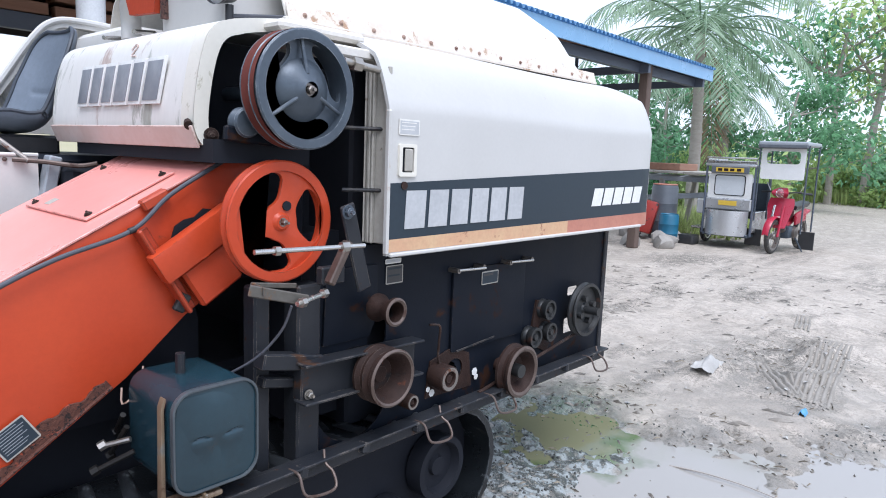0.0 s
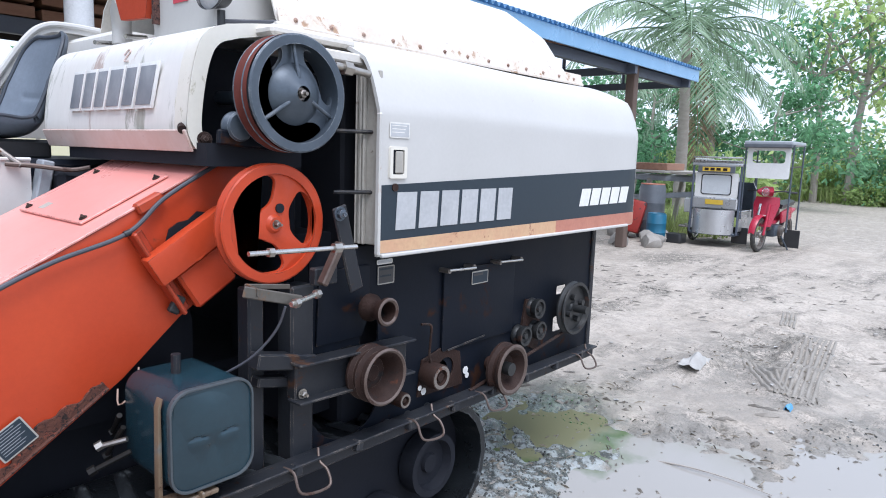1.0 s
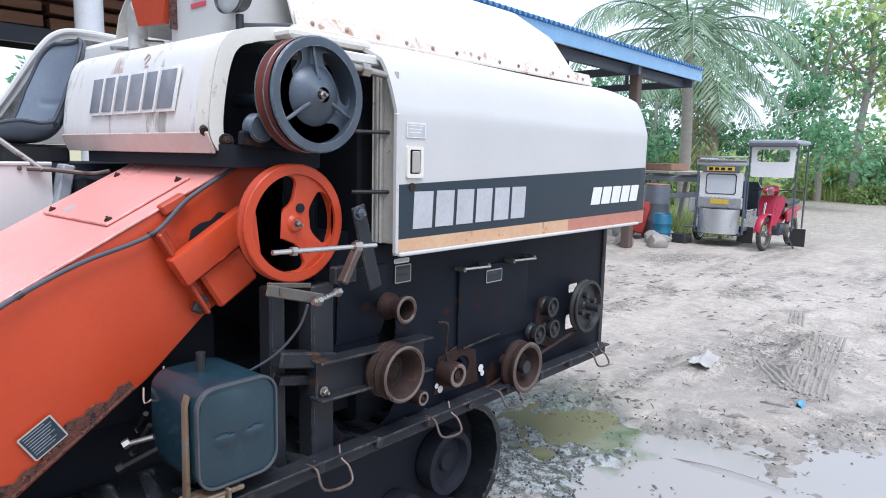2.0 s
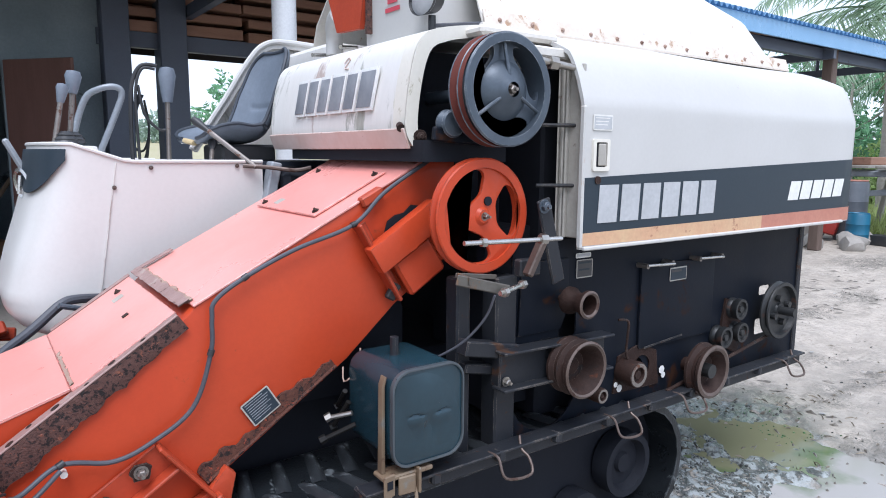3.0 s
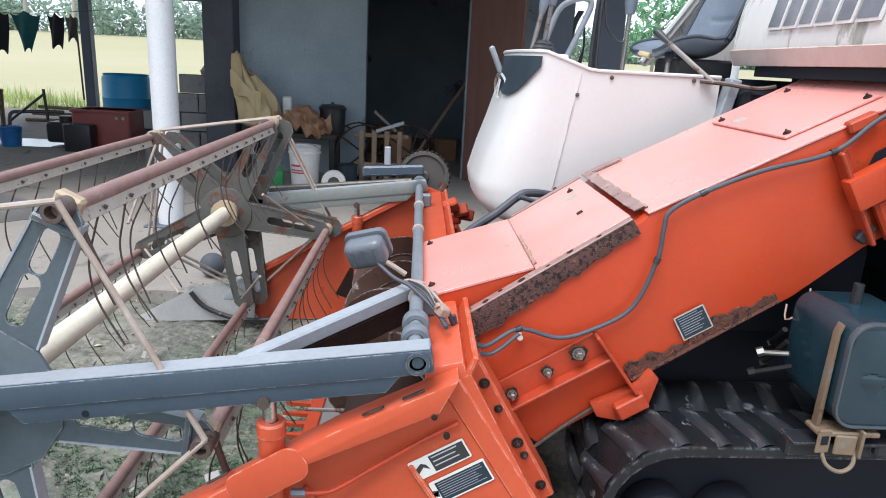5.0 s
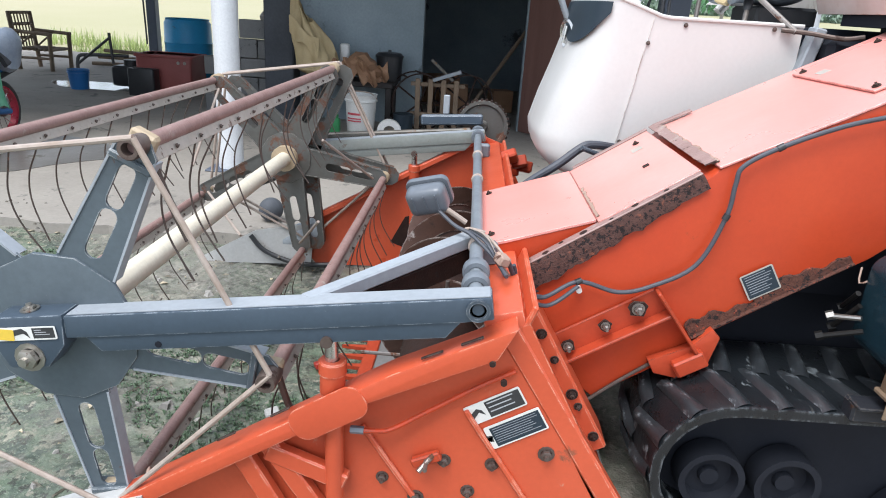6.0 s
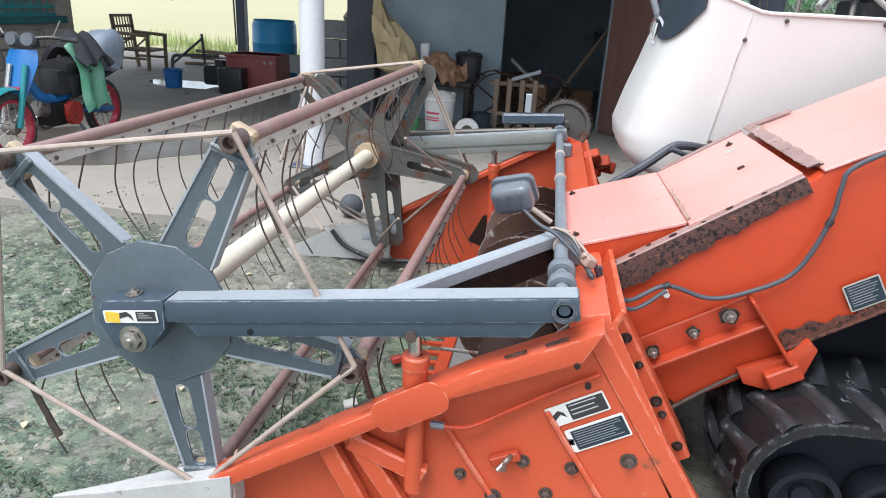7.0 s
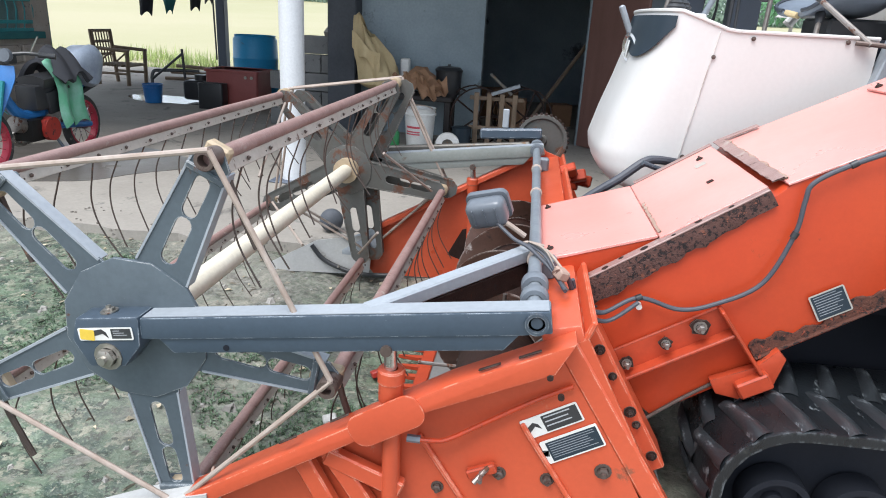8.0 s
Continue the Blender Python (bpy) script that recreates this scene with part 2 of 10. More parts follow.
M["cable"] = mat("corrugated_conduit", (0.045, 0.048, 0.06), (0.075, 0.08, 0.095), 0.5, scale=20, bump=0.3, fine=200)
M["wire"] = mat("galvanised_wire", (0.46, 0.39, 0.34), (0.3, 0.22, 0.17), 0.5, 0.1, scale=15, bump=0.1)
M["board_grey"] = mat("weathered_grey_board", (0.42, 0.4, 0.36), (0.33, 0.31, 0.27), 0.6, scale=7, bump=0.1, patch=((0.2, 0.16, 0.12), 0.2, 10, 0.8))
# tank plastic; its lighter teal patches are painted sky reflections
M["tank"] = mat("fuel_tank_plastic", (0.009, 0.024, 0.035), (0.019, 0.048, 0.064), 0.22, scale=6, bump=0.05, grain=0.2, patch=((0.06, 0.125, 0.15), 0.26, 4, 0.35), patch2=((0.16, 0.17, 0.16), 0.06, 30, 0.7))
# worn rim; its pale grey patches put edge highlights into the colour
M["tank_band"] = mat("worn_highlit_tank_seam", (0.075, 0.09, 0.1), (0.045, 0.056, 0.064), 0.4, scale=8, bump=0.15, patch=((0.28, 0.3, 0.31), 0.26, 6, 0.5), patch2=((0.16, 0.09, 0.05), 0.14, 16, 0.85))
M["tank_rim"] = mat("worn_steel_band", (0.16, 0.155, 0.14), (0.1, 0.085, 0.07), 0.5, 0.5, scale=9, bump=0.15, patch=((0.22, 0.12, 0.06), 0.35, 12, 0.85))
M["vinyl"] = mat("cracked_grey_vinyl", (0.17, 0.2, 0.24), (0.13, 0.155, 0.19), 0.42, scale=7, bump=0.06, patch=((0.25, 0.27, 0.29), 0.14, 9, 0.6))
M["vinyl_edge"] = mat("dark_vinyl_rim", (0.05, 0.06, 0.075), (0.035, 0.042, 0.055), 0.45, scale=9, bump=0.05)
M["plastic"] = mat("black_plastic", (0.02, 0.021, 0.023), (0.032, 0.033, 0.036), 0.4, scale=12, bump=0.06)
M["lamp_grey"] = mat("grey_lamp_plastic", (0.135, 0.15, 0.17), (0.1, 0.112, 0.128), 0.35, scale=9, bump=0.06, patch=((0.26, 0.28, 0.3), 0.15, 20, 0.6))
M["label_white"] = mat("label_vinyl_white", (0.75, 0.74, 0.7), (0.66, 0.65, 0.6), 0.4, scale=20, bump=0.0)
M["label_black"] = mat("label_vinyl_black", (0.03, 0.03, 0.032), (0.05, 0.05, 0.05), 0.4, scale=20, bump=0.0)
M["label_yellow"] = mat("label_vinyl_yellow", (0.75, 0.52, 0.06), (0.68, 0.46, 0.06), 0.4, scale=20, bump=0.0)
M["label_red"] = mat("red_print", (0.55, 0.05, 0.08), (0.5, 0.08, 0.1), 0.5, scale=20, bump=0.0)
M["plaster"] = mat("damp_grey_plaster", (0.3, 0.36, 0.39), (0.185, 0.23, 0.255), 0.85, scale=0.9, fine=40, spread=0.4, bump=0.25, patch=((0.36, 0.4, 0.41), 0.18, 3, 0.9), patch2=((0.09, 0.105, 0.115), 0.22, 1.6, 0.8))
M["plaster_dark"] = mat("dark_plaster", (0.085, 0.092, 0.105), (0.05, 0.056, 0.066), 0.8, scale=2.5, fine=40, bump=0.25, patch=((0.14, 0.15, 0.16), 0.15, 5, 0.9))
M["post_brown"] = mat("weathered_brown_timber", (0.15, 0.105, 0.085), (0.1, 0.07, 0.056), 0.8, scale=4, bump=0.3, stretch=(3, 3, 0.4))
M["concrete"] = mat("worn_concrete", (0.345, 0.315, 0.275), (0.245, 0.222, 0.193), 0.8, scale=1.3, fine=45, bump=0.3, patch=((0.15, 0.138, 0.122), 0.3, 1.7, 0.7), patch2=((0.2, 0.19, 0.17), 0.25, 6, 0.8))
# dark for the oily wet stain and for the motorcycle's painted shadow
M["concrete_wet"] = mat("oily_wet_shadowed_concrete", (0.13, 0.118, 0.105), (0.085, 0.077, 0.068), 0.35, scale=2.2, fine=45, bump=0.25, patch=((0.2, 0.185, 0.165), 0.25, 3, 0.8))
M["block"] = mat("hollow_block", (0.21, 0.21, 0.205), (0.15, 0.152, 0.15), 0.9, scale=6, fine=80, bump=0.4, jitter=0.18, patch=((0.07, 0.066, 0.06), 0.3, 7, 0.9))
M["house_block"] = mat("rough_house_block", (0.36, 0.32, 0.285), (0.26, 0.225, 0.195), 0.9, scale=5, fine=60, bump=0.5, jitter=0.3, patch=((0.1, 0.085, 0.075), 0.28, 9, 0.9))
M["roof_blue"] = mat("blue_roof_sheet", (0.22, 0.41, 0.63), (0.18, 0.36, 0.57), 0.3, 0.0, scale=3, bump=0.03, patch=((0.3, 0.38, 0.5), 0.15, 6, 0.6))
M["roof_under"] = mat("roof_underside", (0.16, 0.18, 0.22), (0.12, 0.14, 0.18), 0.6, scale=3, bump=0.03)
M["loft_dark"] = mat("dark_loft_boards", (0.02, 0.017, 0.016), (0.03, 0.024, 0.022), 0.8, scale=4, bump=0.2)
M["white_yellowed"] = mat("yellowed_white_paint", (0.7, 0.67, 0.6), (0.66, 0.63, 0.55), 0.45, scale=7, bump=0.05, grain=0.1, patch=((0.48, 0.44, 0.3), 0.26, 10, 0.8), patch2=((0.5, 0.36, 0.26), 0.1, 16, 0.8))
M["steel_dark"] = mat("dark_steel_section", (0.085, 0.1, 0.135), (0.1, 0.12, 0.16), 0.5, scale=5, bump=0.06, patch=((0.12, 0.07, 0.04), 0.12, 8, 0.8))
M["timber"] = mat("red_brown_timber", (0.36, 0.2, 0.135), (0.26, 0.135, 0.088), 0.7, scale=4, bump=0.3, stretch=(0.3, 3, 3), patch=((0.12, 0.06, 0.04), 0.2, 4, 0.8))
M["post_white"] = mat("white_painted_post", (0.7, 0.71, 0.72), (0.6, 0.61, 0.62), 0.5, scale=4, bump=0.05, patch=((0.4, 0.36, 0.32), 0.15, 8, 0.8))
M["door_wood"] = mat("red_brown_door", (0.2, 0.1, 0.08), (0.15, 0.075, 0.06), 0.6, scale=3, bump=0.15, stretch=(3, 3, 0.4), patch=((0.09, 0.05, 0.04), 0.2, 6, 0.7))
M["blue_drum"] = mat("blue_drum_plastic", (0.04, 0.37, 0.68), (0.03, 0.29, 0.56), 0.4, scale=4, bump=0.03, patch=((0.1, 0.2, 0.3), 0.15, 9, 0.6))
M["jug_blue"] = mat("deep_blue_jug", (0.02, 0.15, 0.25), (0.015, 0.11, 0.19), 0.4, scale=5, bump=0.03)
M["crate"] = mat("maroon_crate_plastic", (0.34, 0.09, 0.08), (0.26, 0.065, 0.058), 0.5, scale=5, bump=0.05, patch=((0.3, 0.16, 0.14), 0.15, 9, 0.7))
M["sack"] = mat("woven_yellow_sack", (0.55, 0.43, 0.24), (0.44, 0.34, 0.18), 0.7, scale=5, fine=180, bump=0.5, patch=((0.2, 0.15, 0.08), 0.15, 5, 0.8))
M["carton"] = mat("brown_cardboard", (0.32, 0.18, 0.1), (0.25, 0.135, 0.075), 0.8, scale=6, bump=0.15, patch=((0.14, 0.08, 0.05), 0.15, 7, 0.8))
M["bucket"] = mat("white_bucket_plastic", (0.72, 0.72, 0.7), (0.62, 0.61, 0.58), 0.4, scale=5, bump=0.03, patch=((0.4, 0.36, 0.3), 0.15, 9, 0.7))
M["green_pl"] = mat("green_plastic", (0.02, 0.22, 0.07), (0.02, 0.16, 0.05), 0.35, scale=8, bump=0.03)
M["teal"] = mat("teal_paint", (0.02, 0.26, 0.28), (0.02, 0.2, 0.22), 0.35, scale=6, bump=0.03, patch=((0.2, 0.3, 0.3), 0.1, 12, 0.6))
M["bike_blue"] = mat("bike_blue_plastic", (0.025, 0.17, 0.45), (0.02, 0.12, 0.34), 0.35, scale=6, bump=0.03, patch=((0.1, 0.1, 0.12), 0.16, 10, 0.6))
M["bike_red"] = mat("bike_red_plastic", (0.42, 0.02, 0.05), (0.36, 0.02, 0.045), 0.3, scale=6, bump=0.02)
M["engine_red"] = mat("red_engine_paint", (0.4, 0.03, 0.02), (0.3, 0.03, 0.02), 0.45, scale=12, bump=0.1, patch=((0.05, 0.04, 0.04), 0.3, 16, 0.7))
M["bamboo"] = mat("weathered_bamboo", (0.27, 0.19, 0.125), (0.17, 0.12, 0.08), 0.6, scale=8, bump=0.15)
M["cloth_teal"] = mat("teal_cloth", (0.03, 0.16, 0.16), (0.02, 0.11, 0.12), 0.9, scale=8, fine=250, bump=0.3)
M["cloth_dark"] = mat("dark_cloth", (0.02, 0.022, 0.028), (0.035, 0.036, 0.042), 0.9, scale=8, fine=250, bump=0.3)
M["cloth_green"] = mat("green_plastic_bag", (0.05, 0.3, 0.14), (0.2, 0.4, 0.3), 0.35, scale=10, bump=0.2)
M["bag_grey"] = mat("grey_plastic_bag", (0.42, 0.47, 0.55), (0.24, 0.29, 0.37), 0.35, scale=10, bump=0.2)
M["stainless"] = mat("sidecar_sheet_metal", (0.62, 0.63, 0.64), (0.5, 0.51, 0.52), 0.3, 0.6, scale=5, bump=0.03)
M["tyre"] = mat("tyre_rubber", (0.03, 0.03, 0.03), (0.05, 0.048, 0.045), 0.75, scale=15, bump=0.15, patch=((0.22, 0.2, 0.17), 0.4, 10, 0.9))
M["bark"] = mat("tree_bark", (0.42, 0.38, 0.34), (0.31, 0.275, 0.24), 0.9, scale=6, fine=30, bump=0.8, stretch=(1, 1, 3))


def leafy(name, c, c2, jitter=0.4):
    """A thin leaf that lets light through."""
    m = mat(name, c, c2, 0.5, scale=1.2, bump=0.0, jitter=jitter)
    nt = m.node_tree
    b = nt.nodes["Principled BSDF"]
    tl = nt.nodes.new("ShaderNodeBsdfTranslucent")
    mx = nt.nodes.new("ShaderNodeMixShader")
    mx.inputs[0].default_value = 0.55
    nt.links.new(b.inputs["Base Color"].links[0].from_socket, tl.inputs["Color"])
    nt.links.new(b.outputs[0], mx.inputs[1])
    nt.links.new(tl.outputs[0], mx.inputs[2])
    nt.links.new(mx.outputs[0], nt.nodes["Material Output"].inputs["Surface"])
    return m


M["leaf"] = leafy("broad_leaf", (0.22, 0.43, 0.24), (0.15, 0.33, 0.17))
M["leaf_light"] = leafy("sunlit_leaf", (0.52, 0.63, 0.27), (0.41, 0.54, 0.21))
# leaf colour of the far trees, with the air's haze mixed in
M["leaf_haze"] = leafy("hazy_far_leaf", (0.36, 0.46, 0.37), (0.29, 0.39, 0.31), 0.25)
M["palm_leaf"] = leafy("palm_frond_leaf", (0.38, 0.5, 0.36), (0.29, 0.41, 0.27), 0.3)
M["palm_dry"] = leafy("dry_palm_frond", (0.4, 0.29, 0.2), (0.32, 0.22, 0.15), 0.3)
M["grass"] = leafy("grass_blades", (0.5, 0.57, 0.25), (0.4, 0.48, 0.18), 0.35)
M["weed"] = mat("low_weeds", (0.115, 0.172, 0.1), (0.075, 0.12, 0.065), 0.6, scale=3, bump=0.0, jitter=0.5)
M["algae"] = mat("wet_algae", (0.06, 0.15, 0.045), (0.035, 0.09, 0.03), 0.3, scale=9, bump=0.2, jitter=0.4)
M["straw"] = mat("straw_litter", (0.3, 0.26, 0.2), (0.15, 0.13, 0.1), 0.8, scale=6, bump=0.0, jitter=0.5)
M["leaf_dry"] = mat("dry_leaf_scraps", (0.42, 0.38, 0.28), (0.3, 0.24, 0.16), 0.8, scale=9, bump=0.0, jitter=0.45)
M["stone"] = mat("muddy_stone", (0.36, 0.34, 0.31), (0.27, 0.25, 0.225), 0.8, scale=8, bump=0.4, jitter=0.3)
M["mud_wet"] = mat("black_wet_mud", (0.12, 0.125, 0.118), (0.06, 0.063, 0.058), 0.13, scale=12, bump=0.4, jitter=0.5)
M["mud_ridge"] = mat("trodden_mud", (0.3, 0.275, 0.24), (0.22, 0.2, 0.17), 0.7, scale=9, fine=60, bump=0.5)
M["mud_dark"] = mat("dark_wet_mud", (0.2, 0.18, 0.152), (0.13, 0.115, 0.095), 0.5, scale=9, bump=0.4, jitter=0.35)
M["paper"] = mat("litter_paper", (0.44, 0.43, 0.405), (0.34, 0.33, 0.31), 0.7, scale=8, bump=0.1, jitter=0.2)
M["pane_film"] = mat("misted_plastic_film", (0.66, 0.69, 0.7), (0.56, 0.59, 0.61), 0.25, scale=4, bump=0.05)
M["blue_litter"] = mat("blue_litter", (0.12, 0.35, 0.6), (0.1, 0.3, 0.5), 0.5, scale=8, bump=0.1)


def glass_mat():
    m = bpy.data.materials.new("clear_glass")
    m.use_nodes = True
    b = m.node_tree.nodes["Principled BSDF"]
    b.inputs["Base Color"].default_value = (0.9, 0.94, 0.94, 1)
    b.inputs["Roughness"].default_value = 0.05
    b.inputs["Transmission Weight"].default_value = 0.9
    return m


def water_mat():
    m = bpy.data.materials.new("muddy_sky_pale_water")
    m.use_nodes = True
    nt = m.node_tree
    b = nt.nodes["Principled BSDF"]
    tc = nt.nodes.new("ShaderNodeTexCoord")
    n = nt.nodes.new("ShaderNodeTexNoise")
    n.inputs["Scale"].default_value, n.inputs["Detail"].default_value = 2.6, 9
    di = nt.nodes.new("ShaderNodeVectorMath")   # green scum thickens over the deepest rut
    di.operation = "DISTANCE"
    di.inputs[1].default_value = (1.62, 0.42, -0.028)
    ad = nt.nodes.new("ShaderNodeMath")
    ad.operation = "MULTIPLY_ADD"
    ad.inputs[1].default_value = -0.7
    r = nt.nodes.new("ShaderNodeValToRGB")
    r.color_ramp.elements[0].position, r.color_ramp.elements[0].color = 0.0, (0.185, 0.185, 0.105, 1)
    # outer pale grey: the mirrored sky is put into the water's base colour
    r.color_ramp.elements[1].position, r.color_ramp.elements[1].color = 0.2, (0.3, 0.285, 0.26, 1)
    e = r.color_ramp.elements.new(0.09)
    e.color = (0.085, 0.125, 0.045, 1)
    nt.links.new(tc.outputs["Object"], n.inputs["Vector"])
    nt.links.new(tc.outputs["Object"], di.inputs[0])
    nt.links.new(n.outputs["Fac"], ad.inputs[0])
    nt.links.new(di.outputs["Value"], ad.inputs[2])
    nt.links.new(ad.outputs[0], r.inputs[0])
    nt.links.new(r.outputs[0], b.inputs["Base Color"])
    b.inputs["Roughness"].default_value = 0.06
    w = nt.nodes.new("ShaderNodeTexNoise")
    w.inputs["Scale"].default_value, w.inputs["Detail"].default_value = 9, 3
    nt.links.new(tc.outputs["Object"], w.inputs["Vector"])
    bp = nt.nodes.new("ShaderNodeBump")
    bp.inputs["Strength"].default_value, bp.inputs["Distance"].default_value = 0.06, 0.01
    nt.links.new(w.outputs["Fac"], bp.inputs["Height"])
    nt.links.new(bp.outputs[0], b.inputs["Normal"])
    return m


def ground_mat():
    """Wet grey-brown mud, green scum round the wet spots, grass and ripening rice further off."""
    m = bpy.data.materials.new("muddy_ground")
    m.use_nodes = True
    nt = m.node_tree
    N, L = nt.nodes, nt.links
    b = N["Principled BSDF"]
    tc = N.new("ShaderNodeTexCoord")
    at = N.new("ShaderNodeAttribute")
    at.attribute_name = "cover"
    sp = N.new("ShaderNodeSeparateColor")
    L.new(at.outputs["Color"], sp.inputs[0])

    def nz(s, d=8.0, r=0.62):
        n = N.new("ShaderNodeTexNoise")
        n.inputs["Scale"].default_value, n.inputs["Detail"].default_value, n.inputs["Roughness"].default_value = s, d, r
        L.new(tc.outputs["Object"], n.inputs["Vector"])
        return n.outputs["Fac"]

    def mix(f, a, c):
        k = N.new("ShaderNodeMix")
        k.data_type = "RGBA"
        for i, v in ((0, f), (6, a), (7, c)):
            if isinstance(v, tuple):
                k.inputs[i].default_value = (*v, 1)
            else:
                L.new(v, k.inputs[i])
        return k.outputs[2]

    def ramp(x, a, z):
        r = N.new("ShaderNodeMapRange")
        r.inputs["From Min"].default_value, r.inputs["From Max"].default_value = a, z
        L.new(x, r.inputs["Value"])
        return r.outputs["Result"]

    def times(a, c):
        k = N.new("ShaderNodeMath")
        k.operation = "MULTIPLY"
        L.new(a, k.inputs[0])
        L.new(c, k.inputs[1])
        return k.outputs[0]

    n1, n2, n3 = nz(1.1), nz(7.0), nz(38.0, 5.0)
    n4 = nz(110.0, 4.0)
    churn = ramp(at.outputs["Alpha"], -0.12, 0.85)
    col = mix(ramp(n1, 0.38, 0.62), (0.5, 0.443, 0.38), (0.415, 0.363, 0.307))
    col = mix(times(ramp(n2, 0.42, 0.66), ramp(nz(1.7), 0.3, 0.6)), col, (0.3, 0.27, 0.228))
    col = mix(times(ramp(n3, 0.5, 0.72), ramp(nz(2.9), 0.3, 0.6)), col, (0.22, 0.2, 0.166))
    col = mix(times(churn, ramp(n2, 0.4, 0.56)), col, (0.26, 0.235, 0.2))
    # dark clots and smears trodden into the pale mud
    clot = times(ramp(nz(15.0, 4.0, 0.55), 0.58, 0.62), ramp(nz(1.5, 4.0), 0.46, 0.58))
    col = mix(times(clot, churn), col, (0.085, 0.078, 0.064))
    col = mix(times(churn, ramp(n3, 0.5, 0.58)), col, (0.15, 0.135, 0.112))
    col = mix(times(churn, ramp(n4, 0.52, 0.62)), col, (0.11, 0.1, 0.082))
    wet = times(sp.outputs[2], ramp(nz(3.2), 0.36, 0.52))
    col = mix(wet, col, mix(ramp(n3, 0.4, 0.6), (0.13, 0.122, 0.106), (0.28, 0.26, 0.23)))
    # black slurry that the crawler threw up beside the puddle
    dm = N.new("ShaderNodeMapping")
    dm.inputs["Location"].default_value = (-1.3, -0.5, 0)
    L.new(tc.outputs["Object"], dm.inputs["Vector"])
    dr = N.new("ShaderNodeVectorMath")
    dr.operation = "LENGTH"
    L.new(dm.outputs[0], dr.inputs[0])
    wob = N.new("ShaderNodeMath")
    wob.operation = "MULTIPLY_ADD"
    L.new(nz(5.0), wob.inputs[0])
    wob.inputs[1].default_value = 0.9
    L.new(dr.outputs["Value"], wob.inputs[2])
    slurry = ramp(wob.outputs[0], 1.22, 1.05)
    # the pale blue-grey specks are sky glints painted onto the wet slurry
    col = mix(times(slurry, ramp(n3, 0.34, 0.46)), col, mix(ramp(nz(19.0, 5.0), 0.46, 0.56), (0.05, 0.056, 0.05), (0.31, 0.335, 0.33)))
    scum = times(sp.outputs[0], ramp(nz(4.0), 0.3, 0.44))
    moss = mix(ramp(nz(9.0, 6.0), 0.44, 0.56), (0.036, 0.06, 0.043), (0.115, 0.158, 0.102))
    moss = mix(times(ramp(nz(13.0, 5.0), 0.53, 0.58), ramp(nz(2.0, 4.0), 0.4, 0.55)), moss, (0.24, 0.235, 0.175))
    moss = mix(ramp(nz(27.0, 4.0), 0.56, 0.6), moss, (0.035, 0.042, 0.03))
    moss = mix(times(ramp(nz(33.0, 4.0), 0.57, 0.61), ramp(nz(2.3), 0.4, 0.55)), moss, (0.29, 0.275, 0.21))
    moss = mix(ramp(n4, 0.54, 0.66), moss, (0.2, 0.235, 0.165))
    col = mix(scum, col, moss)
    far = mix(ramp(nz(0.05), 0.4, 0.6), (0.35, 0.315, 0.19), (0.31, 0.29, 0.158))
    col = mix(sp.outputs[1], col, far)
    L.new(col, b.inputs["Base Color"])
    soak = N.new("ShaderNodeMath")
    soak.operation = "MAXIMUM"
    L.new(wet, soak.inputs[0])
    L.new(slurry, soak.inputs[1])
    rr = ramp(soak.outputs[0], 0.0, 1.0)
    rr.node.inputs["To Min"].default_value, rr.node.inputs["To Max"].default_value = 0.8, 0.14
    L.new(rr, b.inputs["Roughness"])
    bp = N.new("ShaderNodeBump")
    bp.inputs["Strength"].default_value, bp.inputs["Distance"].default_value = 0.7, 0.03
    L.new(n2, bp.inputs["Height"])
    bq = N.new("ShaderNodeBump")
    bq.inputs["Strength"].default_value, bq.inputs["Distance"].default_value = 0.6, 0.008
    L.new(n3, bq.inputs["Height"])
    L.new(bp.outputs[0], bq.inputs["Normal"])
    L.new(bq.outputs[0], b.inputs["Normal"])
    return m


M["rust_flake"] = mat("dark_flaking_rust", (0.13, 0.045, 0.026), (0.07, 0.026, 0.018), 0.85, scale=50, fine=200, bump=1.0, patch=((0.018, 0.012, 0.011), 0.48, 80, 0.9), patch2=((0.4, 0.075, 0.033), 0.34, 40, 0.6))
M["pan_steel"] = mat("worn_floor_steel", (0.3, 0.3, 0.29), (0.2, 0.195, 0.185), 0.45, 0.3, scale=6, bump=0.12, patch=((0.13, 0.07, 0.045), 0.25, 8, 0.8))
M["divider"] = mat("pale_divider_steel", (0.52, 0.52, 0.51), (0.42, 0.41, 0.39), 0.4, scale=8, bump=0.1, patch=((0.22, 0.13, 0.09), 0.24, 10, 0.8))
M["rust_beige"] = mat("beige_rust_edge", (0.42, 0.31, 0.25), (0.32, 0.2, 0.15), 0.7, scale=14, bump=0.3, patch=((0.13, 0.055, 0.035), 0.36, 34, 0.9))
M["strip_grey"] = mat("galvanised_strip", (0.52, 0.48, 0.42), (0.4, 0.35, 0.3), 0.5, 0.2, scale=10, bump=0.15, patch=((0.15, 0.07, 0.05), 0.25, 18, 0.8))
M["pink_stain"] = mat("pink_brown_stain", (0.68, 0.58, 0.54), (0.58, 0.42, 0.36), 0.5, scale=7, bump=0.05, grain=0.1, patch=((0.42, 0.25, 0.18), 0.26, 9, 0.7), edge=((0.36, 0.2, 0.14), 0.005, 0.5))
M["groove_red"] = mat("red_belt_dust", (0.14, 0.035, 0.025), (0.09, 0.025, 0.02), 0.7, scale=14, bump=0.1, spec=0.2)
